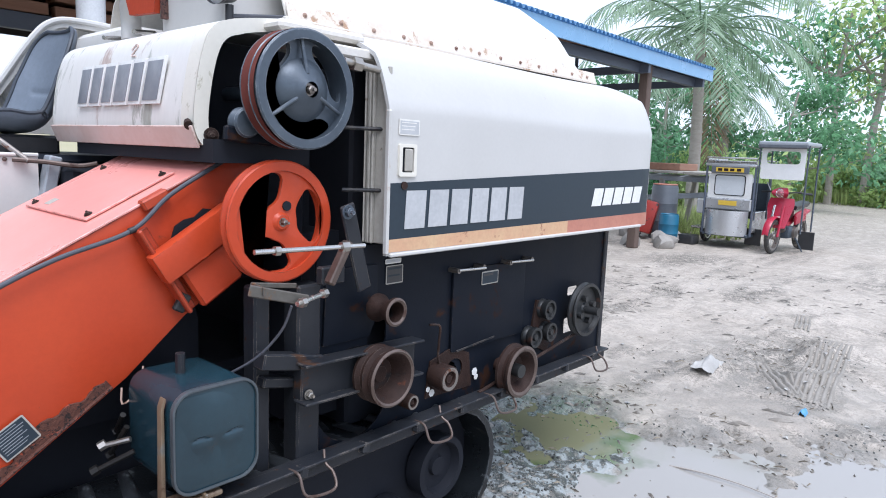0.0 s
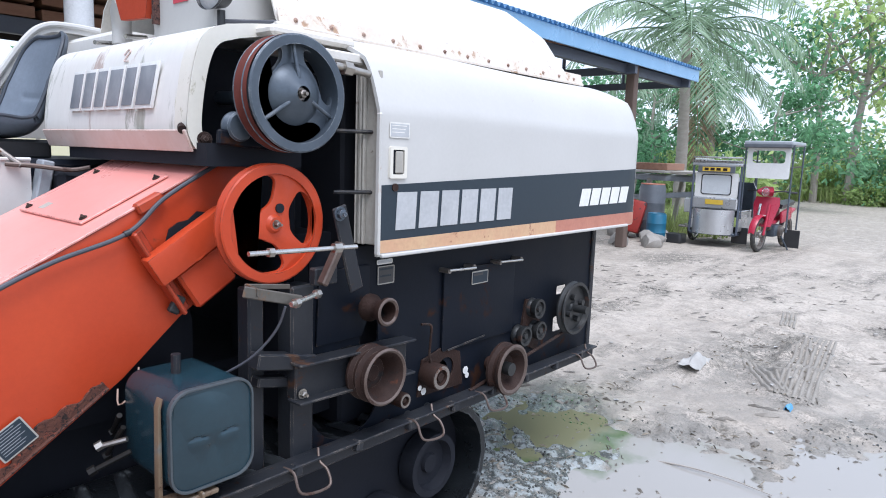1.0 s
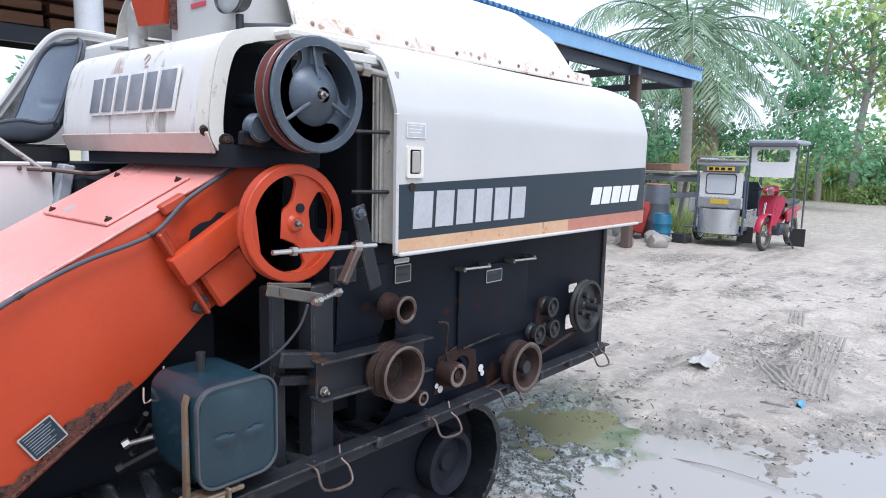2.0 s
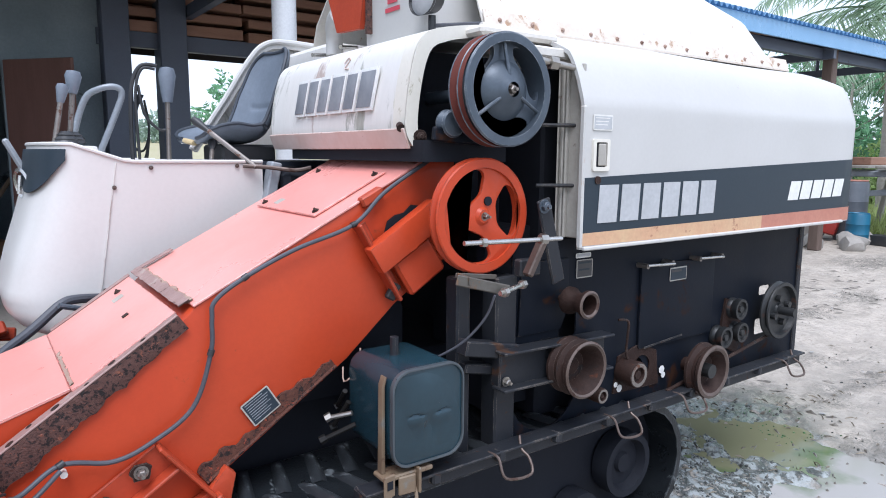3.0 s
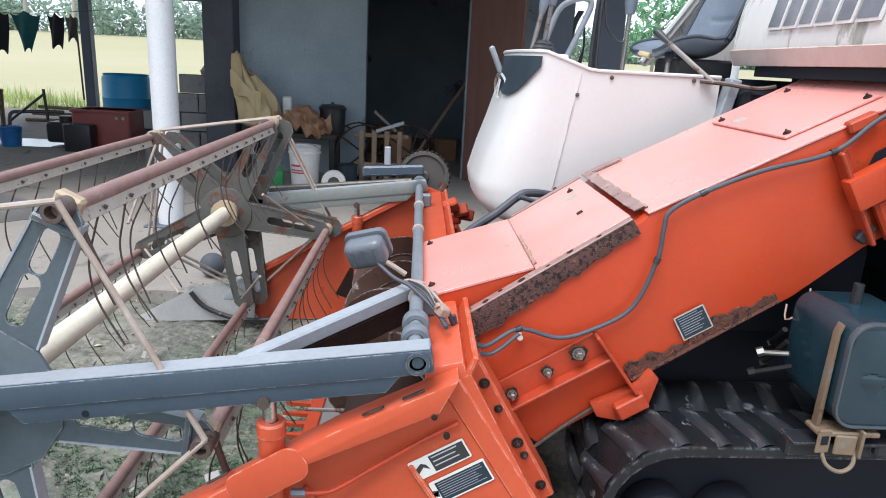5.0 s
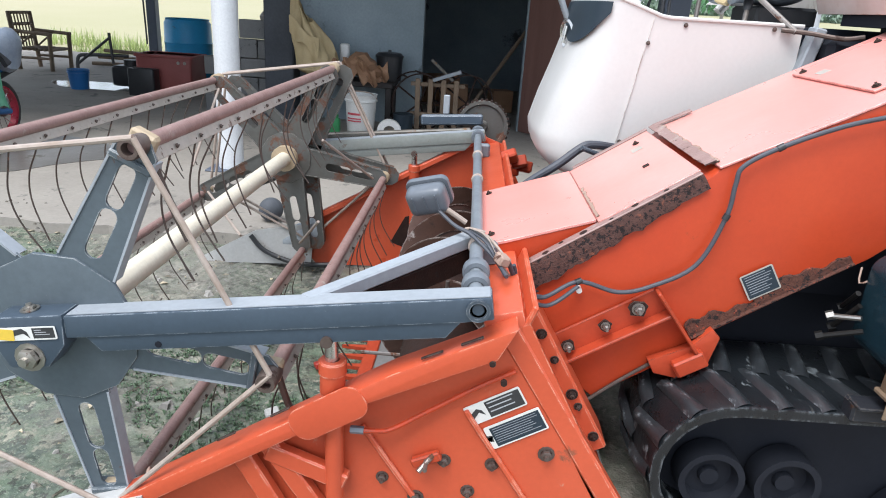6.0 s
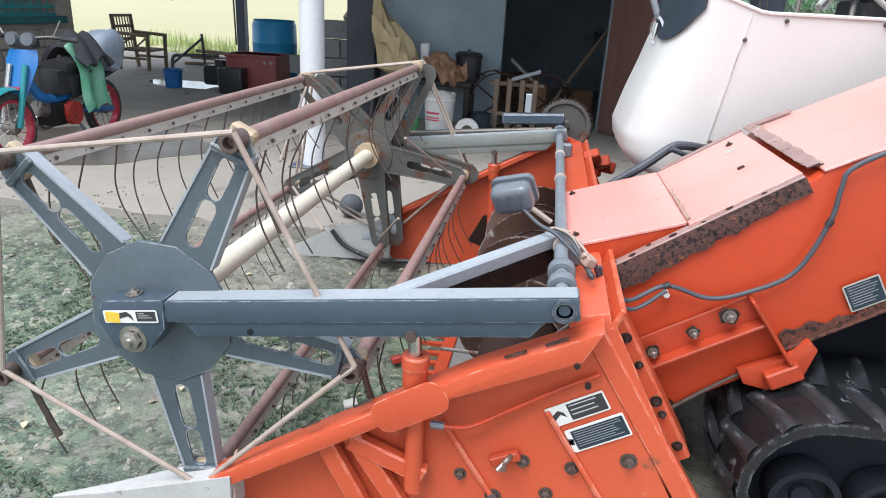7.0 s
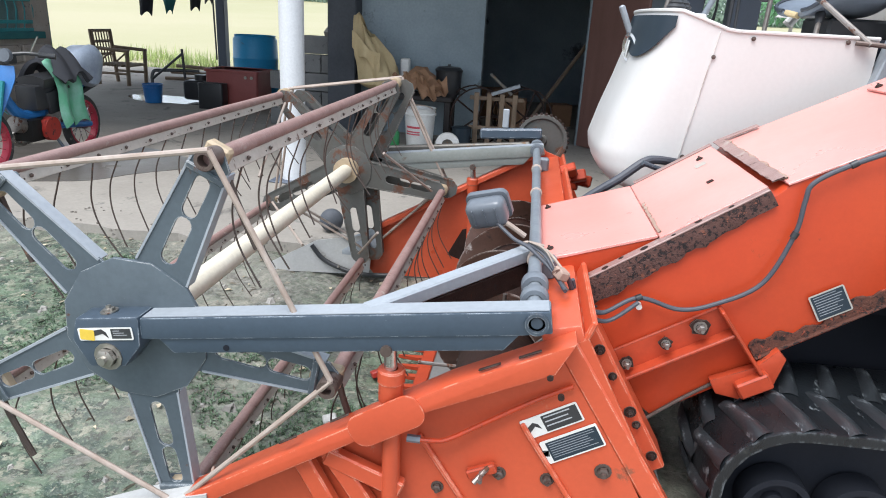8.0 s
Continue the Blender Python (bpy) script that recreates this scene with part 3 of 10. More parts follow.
M["flange_rust"] = mat("white_paint_rust_band", (0.68, 0.63, 0.57), (0.62, 0.52, 0.42), 0.6, scale=9, bump=0.15, patch=((0.5, 0.32, 0.2), 0.36, 16, 0.6), patch2=((0.26, 0.13, 0.075), 0.12, 40, 0.9))
M["greasy"] = mat("greasy_black_iron", (0.008, 0.008, 0.008), (0.014, 0.013, 0.012), 0.5, spec=0.2, scale=9, bump=0.25, patch=((0.05, 0.035, 0.025), 0.2, 12, 0.7))
M["glass"], M["water"], M["ground"] = glass_mat(), water_mat(), ground_mat()

# ---- mesh helpers ----
ORIGIN = {}


def thing(name, at, label, category, group="", kind=""):
    ob = new(name)
    ob.empty_display_size = 0.2
    ob.location = at
    ORIGIN[ob.name] = Vector(at)
    return tagged(ob, label, category, group, kind)


def mesh_of(name, bm, material, smooth=35):
    me = bpy.data.meshes.new(name)
    bm.normal_update()
    if smooth:
        lim = radians(smooth)
        for f in bm.faces:
            f.smooth = True
        for e in bm.edges:
            e.smooth = len(e.link_faces) == 2 and e.calc_face_angle(3.2) < lim
    bm.to_mesh(me)
    bm.free()
    me.materials.append(M[material])
    return me


def hang(ob, parent):
    ob.parent = parent
    if parent is not None and parent.name in ORIGIN:
        ob.matrix_parent_inverse = Matrix.Translation(-ORIGIN[parent.name])
    return ob


def part(name, bm, material, parent=None, label="", smooth=35):
    """Links a bmesh, in world places, as one mesh object under a thing or part."""
    ob = new(name, mesh_of(name, bm, material, smooth))
    if parent is not None:
        hang(ob, parent)
    return tagged(ob, label) if label else ob


def piece(name, me, m, parent, label=""):
    """An object of its own on a shared mesh."""
    ob = new(name, me)
    ob.matrix_basis = m
    if parent is not None:
        hang(ob, parent)
    return tagged(ob, label) if label else ob


def B():
    return bmesh.new()


def box(bm, c, s, rot=None, bev=0.0, seg=1):
    r = bmesh.ops.create_cube(bm, size=1.0)
    vs = r["verts"]
    m = Matrix.Translation(c) @ (rot or Matrix()) @ Matrix.Diagonal((*s, 1))
    if bev:
        for v in vs:
            v.co = Matrix.Diagonal((*s, 1)) @ v.co
        es = list({e for v in vs for e in v.link_edges})
        out = bmesh.ops.bevel(bm, geom=es, offset=min(bev, min(s) * 0.45), segments=seg, affect="EDGES", profile=0.6)
        vs = list({v for f in out["faces"] for v in f.verts} | {v for v in vs if v.is_valid})
        m = Matrix.Translation(c) @ (rot or Matrix())
    bmesh.ops.transform(bm, matrix=m, verts=vs)
    return bm


def axis_m(a, b):
    """A matrix at a with its z towards b."""
    a, b = Vector(a), Vector(b)
    return Matrix.Translation(a) @ (b - a).to_track_quat("Z", "Y").to_matrix().to_4x4()


def rod(bm, a, b, r, seg=12, r2=None):
    a, b = Vector(a), Vector(b)
    d = (b - a).length
    return lathe(bm, [(0, 0), (r, 0), (r if r2 is None else r2, d), (0, d)], axis_m(a, b), seg)


def lathe(bm, prof, m=None, seg=24):
    m = m or Matrix()
    rings = []
    for r, h in prof:
        if r < 1e-6:
            rings.append([bm.verts.new(m @ Vector((0, 0, h)))])
        else:
            rings.append([bm.verts.new(m @ Vector((r * math.cos(2 * math.pi * i / seg), r * math.sin(2 * math.pi * i / seg), h))) for i in range(seg)])
    for a, b in zip(rings, rings[1:]):
        for i in range(seg):
            j = (i + 1) % seg
            q = [a[i % len(a)], a[j % len(a)], b[j % len(b)], b[i % len(b)]]
            q = list(dict.fromkeys(q))
            if len(q) > 2:
                bm.faces.new(q)
    return bm


def spline(pts, n=6):
    pts = [Vector(p) for p in pts]
    out = []
    for i in range(len(pts) - 1):
        p0, p1, p2, p3 = pts[max(i - 1, 0)], pts[i], pts[i + 1], pts[min(i + 2, len(pts) - 1)]
        for k in range(n):
            t = k / n
            out.append(0.5 * ((2 * p1) + (p2 - p0) * t + (2 * p0 - 5 * p1 + 4 * p2 - p3) * t * t + (3 * p1 - p0 - 3 * p2 + p3) * t ** 3))
    return out + [pts[-1]]


def sweep(bm, pts, r, seg=8, n=6, taper=None):
    """A round bar along a smooth line through pts."""
    line = spline(pts, n) if n else [Vector(p) for p in pts]
    up, rings = Vector((0.13, 0.29, 0.95)), []
    for i, p in enumerate(line):
        d = (line[min(i + 1, len(line) - 1)] - line[max(i - 1, 0)]).normalized()
        s = d.cross(up)
        if s.length < 0.05:
            s = d.cross(Vector((1, 0, 0)))
        s.normalize()
        u = s.cross(d)
        up = u
        k = r if taper is None else r * (1 + (taper - 1) * i / (len(line) - 1))
        rings.append([bm.verts.new(p + k * (math.cos(2 * math.pi * j / seg) * s + math.sin(2 * math.pi * j / seg) * u)) for j in range(seg)])
    for a, b in zip(rings, rings[1:]):
        for j in range(seg):
            bm.faces.new((a[j], a[(j + 1) % seg], b[(j + 1) % seg], b[j]))
    bm.faces.new(rings[0][::-1])
    bm.faces.new(rings[-1])
    return bm


def plate(bm, outer, h0, h1, m=None, holes=(), bev=0.0):
    """A flat plate with holes: 2D outlines, from height h0 to h1 in the frame m (local x, y in the plate, z across it)."""
    m = m or Matrix()
    tmp = bmesh.new()
    es = []
    for loop in (outer, *holes):
        vs = [tmp.verts.new((x, y, h0)) for x, y in loop]
        es += [tmp.edges.new((vs[i], vs[(i + 1) % len(vs)])) for i in range(len(vs))]
    bmesh.ops.triangle_fill(tmp, use_beauty=True, use_dissolve=True, edges=es)
    fs = list(tmp.faces)
    ex = bmesh.ops.extrude_face_region(tmp, geom=fs)
    for v in ex["geom"]:
        if isinstance(v, bmesh.types.BMVert):
            v.co.z = h1
    bmesh.ops.recalc_face_normals(tmp, faces=tmp.faces)
    if bev:
        rim = [e for e in tmp.edges if len(e.link_faces) == 2 and e.calc_face_angle(0) > 0.7]
        bmesh.ops.bevel(tmp, geom=rim, offset=bev, segments=2, affect="EDGES", profile=0.6)
    bmesh.ops.transform(tmp, matrix=m, verts=tmp.verts)
    me = bpy.data.meshes.new("tmp")
    tmp.to_mesh(me)
    tmp.free()
    bm.from_mesh(me)
    bpy.data.meshes.remove(me)
    return bm


# frames for plates: local x, y -> world; z of the plate runs along the named world axis
XZ = Matrix(((1, 0, 0, 0), (0, 0, 1, 0), (0, 1, 0, 0), (0, 0, 0, 1)))   # plate in x-z, thickness along y
YZ = Matrix(((0, 0, 1, 0), (1, 0, 0, 0), (0, 1, 0, 0), (0, 0, 0, 1)))   # plate in y-z, thickness along x


def circle(cx, cy, r, n=20, a0=0.0):
    return [(cx + r * math.cos(a0 + 2 * math.pi * i / n), cy + r * math.sin(a0 + 2 * math.pi * i / n)) for i in range(n)]


def slot(cx, cy, ln, r, ang, n=6):
    """An elongated hole of half-length ln."""
    out = []
    for s in (1, -1):
        for i in range(n + 1):
            a = ang + (0 if s > 0 else math.pi) - math.pi / 2 + math.pi * i / n
            out.append((cx + s * ln * math.cos(ang) + r * math.cos(a), cy + s * ln * math.sin(ang) + r * math.sin(a)))
    return out


def rrect(x0, y0, x1, y1, r, n=4):
    out = []
    for cx, cy, a in ((x1 - r, y1 - r, 0), (x0 + r, y1 - r, 90), (x0 + r, y0 + r, 180), (x1 - r, y0 + r, 270)):
        out += [(cx + r * math.cos(radians(a + 90 * i / n)), cy + r * math.sin(radians(a + 90 * i / n))) for i in range(n + 1)]
    return out


def shell(bm, f, nu, nv, thick=0.0):
    """A curved sheet from f(u, v), u and v from 0 to 1, with thickness inwards."""
    g = [[bm.verts.new(f(i / nu, j / nv)) for j in range(nv + 1)] for i in range(nu + 1)]
    fs = [bm.faces.new((g[i][j], g[i + 1][j], g[i + 1][j + 1], g[i][j + 1])) for i in range(nu) for j in range(nv)]
    if thick:
        bm.normal_update()
        bmesh.ops.solidify(bm, geom=fs, thickness=thick)
    return bm


def bolt(bm, p, n, r=0.012, h=0.01):
    """A hexagon head with a washer at p, facing n."""
    p, n = Vector(p), Vector(n).normalized()
    m = axis_m(p, p + n)
    lathe(bm, [(0, 0), (r * 1.5, 0), (r * 1.5, 0.003), (r, 0.003)], m, 12)
    lathe(bm, [(r, 0.003), (r, h), (r * 0.7, h * 1.15), (0, h * 1.15)], m, 6)
    lathe(bm, [(r * 0.45, h), (r * 0.45, h * 1.8), (0, h * 1.8)], m, 8)
    return bm

# ---- ground ----
PUDDLES = [(1.68, 0.4, 0.44, 0.27, 0.4), (1.35, -0.45, 0.8, 0.4, 0.2), (2.1, -1.1, 0.8, 0.35, 0.1), (0.7, -0.55, 0.5, 0.3, 0.0), (3.0, -1.6, 0.9, 0.3, 0.1)]


def wetness(x, y):
    w = 0.0
    for cx, cy, a, b, turn in PUDDLES:
        dx, dy = x - cx, y - cy
        u, v = dx * math.cos(turn) + dy * math.sin(turn), -dx * math.sin(turn) + dy * math.cos(turn)
        w = max(w, 1.25 - math.hypot(u / a, v / b) * 0.9)
    return max(0.0, min(1.0, w))


def churned(x, y):
    """How far the mud is trodden up: patches in the yard, the tyre marks, the rims of the puddles."""
    c = max(0.0, min(1.0, (noise.noise((x * 0.7, y * 1.5, 3.3)) + 0.55 * noise.noise((x * 2.3, y * 4.6, 5.1)) + 0.3 * noise.noise((x * 7.0, y * 11.0, 1.7)) - 0.08) * 2.6)) * 0.85
    c += 1.1 * math.exp(-((x - 3.8) / 0.9) ** 2 - ((y + 0.15) / 0.42) ** 2)
    w = wetness(x, y)
    if w > 0.02:
        c += 0.9 * math.exp(-((w - 0.35) / 0.22) ** 2)
    c = max(c, 0.6 * max(0.0, min(1.0, (-0.6 - x) / 0.8)))
    return min(1.0, c)


def ground_z(x, y):
    r = math.hypot(x - 1, y)
    near = max(0.0, 1 - r / 22)
    rise = 0.037 * max(0.0, min(y, 95.0) - 12.5)   # the fields climb gently behind the shed
    if near <= 0:
        return rise
    z = 0.035 * near * noise.noise((x * 0.9, y * 0.9, 0.3)) + 0.03 * near * noise.noise((x * 3.1, y * 3.1, 4.0)) + near * (0.3 + 1.5 * (churned(x, y) if near > 0.5 else 0.3)) * (0.014 * noise.noise((x * 9, y * 9, 8.0)) + 0.009 * noise.noise((x * 22, y * 22, 2.0)))
    w = wetness(x, y)
    z -= 0.042 * w
    if w > 0.02:
        z += (0.022 * noise.noise((x * 6, y * 7, 14.0)) + 0.02 * noise.noise((x * 15, y * 17, 15.0))) * math.sin(math.pi * min(1.0, w)) ** 0.5
    bank = math.exp(-((x - 1.0) / 0.36) ** 2 - ((y - 0.42) / 0.36) ** 2)
    if bank > 0.02:   # slurry squeezed up beside the crawler
        z += bank * (0.03 + 0.03 * noise.noise((x * 9, y * 9, 21.0)) + 0.02 * noise.noise((x * 24, y * 24, 22.0)))
    # churned heaps and a trodden-up ridge with tyre tread prints
    for cx, cy, sx, sy, hgt in ((3.14, 0.12, 0.3, 0.16, 0.1), (4.15, -0.3, 0.4, 0.14, 0.13), (3.3, -0.45, 0.4, 0.16, 0.09), (4.8, 0.1, 0.5, 0.2, 0.06)):
        g = math.exp(-((x - cx) / sx) ** 2 - ((y - cy) / sy) ** 2)
        if g > 0.02:
            z += hgt * g * (0.75 + 0.7 * noise.noise((x * 8, y * 8, 5.0)))
    if -12 < x < 3.5 and 0.9 < y < 2.6:   # mud carried up against the slab
        z += (0.05 if x < -2.6 else 0.05 + 0.044 * min(1.0, (x + 2.6) / 0.6)) * max(0.0, min(1.0, (y - 1.25) / 0.75)) ** 1.3 * max(0.0, min(1.0, (2.6 - y) / 0.4))
    return min(z, 0.22) + rise


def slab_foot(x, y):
    """Dark trampled wet strip along the foot of the floor slab; its band also paints the step's shade."""
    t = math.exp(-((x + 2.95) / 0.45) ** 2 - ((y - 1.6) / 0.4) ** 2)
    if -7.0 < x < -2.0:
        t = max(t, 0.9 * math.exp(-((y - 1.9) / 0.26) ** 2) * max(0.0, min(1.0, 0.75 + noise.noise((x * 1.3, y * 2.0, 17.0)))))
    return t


def build_ground():
    def axis(fine0, fine1, step, lo, hi):
        a = list(np.arange(fine0, fine1 + 1e-6, step))
        s, v = step, fine1
        while v < hi:
            s *= 1.16
            v += s
            a.append(v)
        s, v, left = step, fine0, []
        while v > lo:
            s *= 1.16
            v -= s
            left.append(v)
        return left[::-1] + a

    xs, ys = axis(-3.8, 5.2, 0.026, -900, 900), axis(-2.0, 1.9, 0.026, -600, 900)
    verts = [(x, y, ground_z(x, y)) for y in ys for x in xs]
    w = len(xs)
    faces = [(j * w + i, j * w + i + 1, j * w + w + i + 1, j * w + w + i) for j in range(len(ys) - 1) for i in range(w - 1)]
    me = bpy.data.meshes.new("ground")
    me.from_pydata(verts, [], faces)
    at = me.color_attributes.new("cover", "FLOAT_COLOR", "POINT")
    vals = []
    for x, y, z in verts:
        edge = noise.noise((x * 0.9, y * 0.9, 7.0)) * 0.9 + noise.noise((x * 3.0, y * 3.0, 9.0)) * 0.35
        west = max(0.0, min(1.0, (-0.9 - x + edge) / 0.9)) * max(0.0, min(1.0, (x + 7.5 + edge) / 2.0)) * max(0.0, min(1.0, (y + 4.5 + edge) / 2.0))
        patchy = max(0.0, min(1.0, 1.0 + 0.9 * noise.noise((x * 0.7, y * 0.7, 11.0))))
        mid = max(0.0, min(1.0, (x + 0.9 + edge) / 0.8)) * max(0.0, min(1.0, (4.8 - x + edge) / 1.2))
        wet = wetness(x, y) * 0.9 + 0.35 * max(0.0, 1 - abs(y + 0.3) / 2.2) * mid + 0.8 * west
        scum = 0.95 * west * patchy + 0.9 * math.exp(-((x - 1.7) / 0.5) ** 2 - ((y - 0.5) / 0.35) ** 2)
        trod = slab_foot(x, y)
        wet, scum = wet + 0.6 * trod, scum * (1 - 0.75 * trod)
        field = 1.0 if (y > 11.2 and x < 3) or y > 24 or x < -14 else 0.0
        vals += [min(scum, 1), field, min(wet, 1), churned(x, y) if abs(x) < 12 and abs(y) < 8 else 0.25]
    at.data.foreach_set("color", vals)
    for p in me.polygons:
        p.use_smooth = True
    me.materials.append(M["ground"])
    return tagged(new("ground", me), "churned wet grey-brown mud with green scum", "ground", kind="structure")


build_ground()
bm = B()
bmesh.ops.create_grid(bm, x_segments=1, y_segments=1, size=0.5, matrix=pose(1.7, -0.4, -0.028) @ Matrix.Diagonal((4.4, 3.4, 1, 1)))
tagged(part("puddle_water", bm, "water", None, "shallow muddy rainwater standing in the ruts"), "", "puddle", kind="structure")


def scatter(name, n, area, shape, material, label, category, seed, keep=None):
    """Many small pieces on the ground, joined."""
    rnd = random.Random(seed)
    vs, fs = [], []
    for _ in range(n):
        x, y = rnd.uniform(area[0], area[1]), rnd.uniform(area[2], area[3])
        if keep and not keep(x, y, rnd):
            continue
        shape(vs, fs, x, y, (0.1 if area[4] else ground_z(x, y)), rnd)
    me = bpy.data.meshes.new(name)
    me.from_pydata(vs, [], fs)
    me.materials.append(M[material])
    return tagged(new(name, me), label, category, kind="stuff")


def straw_bit(vs, fs, x, y, z, r):
    a, ln, w = r.uniform(0, 6.3), r.uniform(0.012, 0.06), r.uniform(0.0015, 0.0045)
    dx, dy, k = math.cos(a) * ln, math.sin(a) * ln, len(vs)
    t = r.uniform(0, 0.008)
    vs += [(x - dy / ln * w, y + dx / ln * w, z + 0.004), (x + dy / ln * w, y - dx / ln * w, z + 0.004), (x + dx, y + dy, z + 0.006 + t), (x + dx * 0.5, y + dy * 0.5, z + 0.012 + t)]
    fs += [(k, k + 1, k + 2), (k, k + 2, k + 3), (k + 1, k + 3, k + 2)]


def clod(vs, fs, x, y, z, r, lo=0.006, hi=0.03):
    s = r.uniform(lo, hi)
    k = len(vs)
    for i in range(5):
        a = i * 1.257 + r.uniform(-0.3, 0.3)
        q = s * r.uniform(0.7, 1.25)
        vs.append((x + q * math.cos(a), y + q * math.sin(a), z - 0.004))
    for i in range(5):
        a = i * 1.257 + r.uniform(-0.3, 0.3)
        q = s * r.uniform(0.4, 0.75)
        vs.append((x + q * math.cos(a), y + q * math.sin(a), z + s * r.uniform(0.35, 0.7)))
    for i in range(5):
        j = (i + 1) % 5
        fs.append((k + i, k + j, k + 5 + j, k + 5 + i))
    fs.append((k + 5, k + 6, k + 7, k + 8, k + 9))


def weed(vs, fs, x, y, z, r):
    for _ in range(r.randint(3, 7)):
        a, ln, h, w = r.uniform(0, 6.3), r.uniform(0.005, 0.02), r.uniform(0.003, 0.016), r.uniform(0.0015, 0.004)
        c, s, k = math.cos(a), math.sin(a), len(vs)
        vs += [(x, y, z), (x + c * ln * 0.6 - s * w, y + s * ln * 0.6 + c * w, z + h), (x + c * ln, y + s * ln, z + h * 0.9), (x + c * ln * 0.6 + s * w, y + s * ln * 0.6 - c * w, z + h)]
        fs.append((k, k + 1, k + 2, k + 3))


def fallen_leaf(vs, fs, x, y, z, r):
    """A small curled leaf or scrap lying flat."""
    a, ln, w = r.uniform(0, 6.3), r.uniform(0.012, 0.045), r.uniform(0.25, 0.55)
    c, s, k = math.cos(a), math.sin(a), len(vs)
    for u, v, h in ((0, 0, 0.004), (0.35, w, 0.012), (0.75, w * 0.7, 0.008), (1, 0, 0.006), (0.75, -w * 0.6, 0.012), (0.35, -w, 0.008)):
        vs.append((x + ln * (u * c - v * s * 0.7), y + ln * (u * s + v * c * 0.7), z + h))
    fs.append(tuple(range(k, k + 6)))


def smear(vs, fs, x, y, r):
    """A flat ragged clot of mud, pressed out sideways."""
    a, ln, w = 2.3 + r.uniform(-0.7, 0.7), r.uniform(0.02, 0.075), r.uniform(0.008, 0.02)
    c, s, k = math.cos(a), math.sin(a), len(vs)
    for i in range(9):
        q = i * 0.698
        u, v = ln * math.cos(q) * r.uniform(0.6, 1.1), w * math.sin(q) * r.uniform(0.5, 1.3)
        px_, py_ = x + u * c - v * s, y + u * s + v * c
        vs.append((px_, py_, ground_z(px_, py_) + 0.002))
    vs.append((x, y, ground_z(x, y) + r.uniform(0.008, 0.018)))
    fs += [(k + i, k + (i + 1) % 9, k + 9) for i in range(9)]


scatter("straw_litter", 2600, (-4.4, 5, -2.2, 1.9, 0), straw_bit, "straw", "dry straw and chaff trodden into the mud", "straw", 1, lambda x, y, r: churned(x, y) > r.uniform(0.1, 1.2))
scatter("mud_clods", 450, (-4.4, 6, -2.2, 1.9, 0), clod, "stone", "small clods and pebbles lying on the mud", "mud clods", 2, lambda x, y, r: churned(x, y) > r.uniform(0.2, 1.4))
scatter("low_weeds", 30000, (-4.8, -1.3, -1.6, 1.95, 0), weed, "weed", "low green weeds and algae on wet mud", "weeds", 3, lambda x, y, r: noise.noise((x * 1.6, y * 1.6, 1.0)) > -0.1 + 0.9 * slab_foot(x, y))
scatter("yard_stones", 330, (-4.6, -1.2, -1.6, 1.9, 0), lambda vs, fs, x, y, z, r: clod(vs, fs, x, y, z, r, 0.004, 0.014), "stone", "pale stones and broken bits among the weeds", "stones", 6)
scatter("mud_crumbs", 2600, (0.4, 6.0, -2.0, 1.9, 0), lambda vs, fs, x, y, z, r: clod(vs, fs, x, y, z, r, 0.003, 0.015), "mud_dark", "dark wet crumbs of churned mud", "mud", 7, lambda x, y, r: churned(x, y) > r.uniform(0.3, 1.3))
scatter("wet_mud_lumps", 6000, (0.2, 4.2, -1.7, 1.4, 0), lambda vs, fs, x, y, z, r: clod(vs, fs, x, y, z, r, 0.002, 0.011), "mud_wet", "black wet lumps of mud round the puddle", "mud", 17, lambda x, y, r: noise.noise((x * 2.2, y * 3.4, 6.0)) > r.uniform(-0.25, 0.35) and abs(wetness(x, y) - 0.4) < r.uniform(0.0, 0.45))
scatter("slurry_lumps", 3200, (0.35, 1.75, -0.35, 1.0, 0), lambda vs, fs, x, y, z, r: clod(vs, fs, x, y, z, r, 0.002, 0.01), "mud_wet", "black wet slurry lumps thrown up by the crawler", "mud", 27, lambda x, y, r: math.hypot(x - 1.02, y - 0.36) + 0.3 * noise.noise((x * 4, y * 4, 3.0)) < r.uniform(0.35, 0.62))
scatter("puddle_algae", 420, (1.2, 2.1, -0.15, 0.75, 0), lambda vs, fs, x, y, z, r: clod(vs, fs, x, y, max(z, -0.027), r, 0.002, 0.008), "algae", "green algae clots along the puddle", "algae", 28, lambda x, y, r: math.hypot((x - 1.86) / 0.22, (y - 0.28) / 0.26) + 0.5 * noise.noise((x * 5, y * 5, 1.0)) < r.uniform(0.3, 1.1))
scatter("dry_leaves", 220, (-4.8, -1.3, -1.6, 2.1, 0), fallen_leaf, "leaf_dry", "pale dry leaves and scraps trodden into the weeds", "leaves", 29)
scatter("slab_dirt", 260, (-5.5, -1.2, 1.75, 2.5, 1), lambda vs, fs, x, y, z, r: clod(vs, fs, x, y, z + 0.002, r, 0.003, 0.012), "mud_dark", "dirt and crumbs strewn over the slab's edge", "dirt", 32, lambda x, y, r: y - 2.0 + 0.3 * noise.noise((x * 2, y * 2, 0.0)) < r.uniform(-0.1, 0.35))
scatter("yard_flakes", 900, (1.9, 8.5, -2.2, 3.0, 0), lambda vs, fs, x, y, z, r: smear(vs, fs, x, y, r), "mud_dark", "dark flat smears of mud on the yard", "mud", 30, lambda x, y, r: noise.noise((x * 0.9, y * 1.4, 3.3)) > r.uniform(-0.25, 0.4))
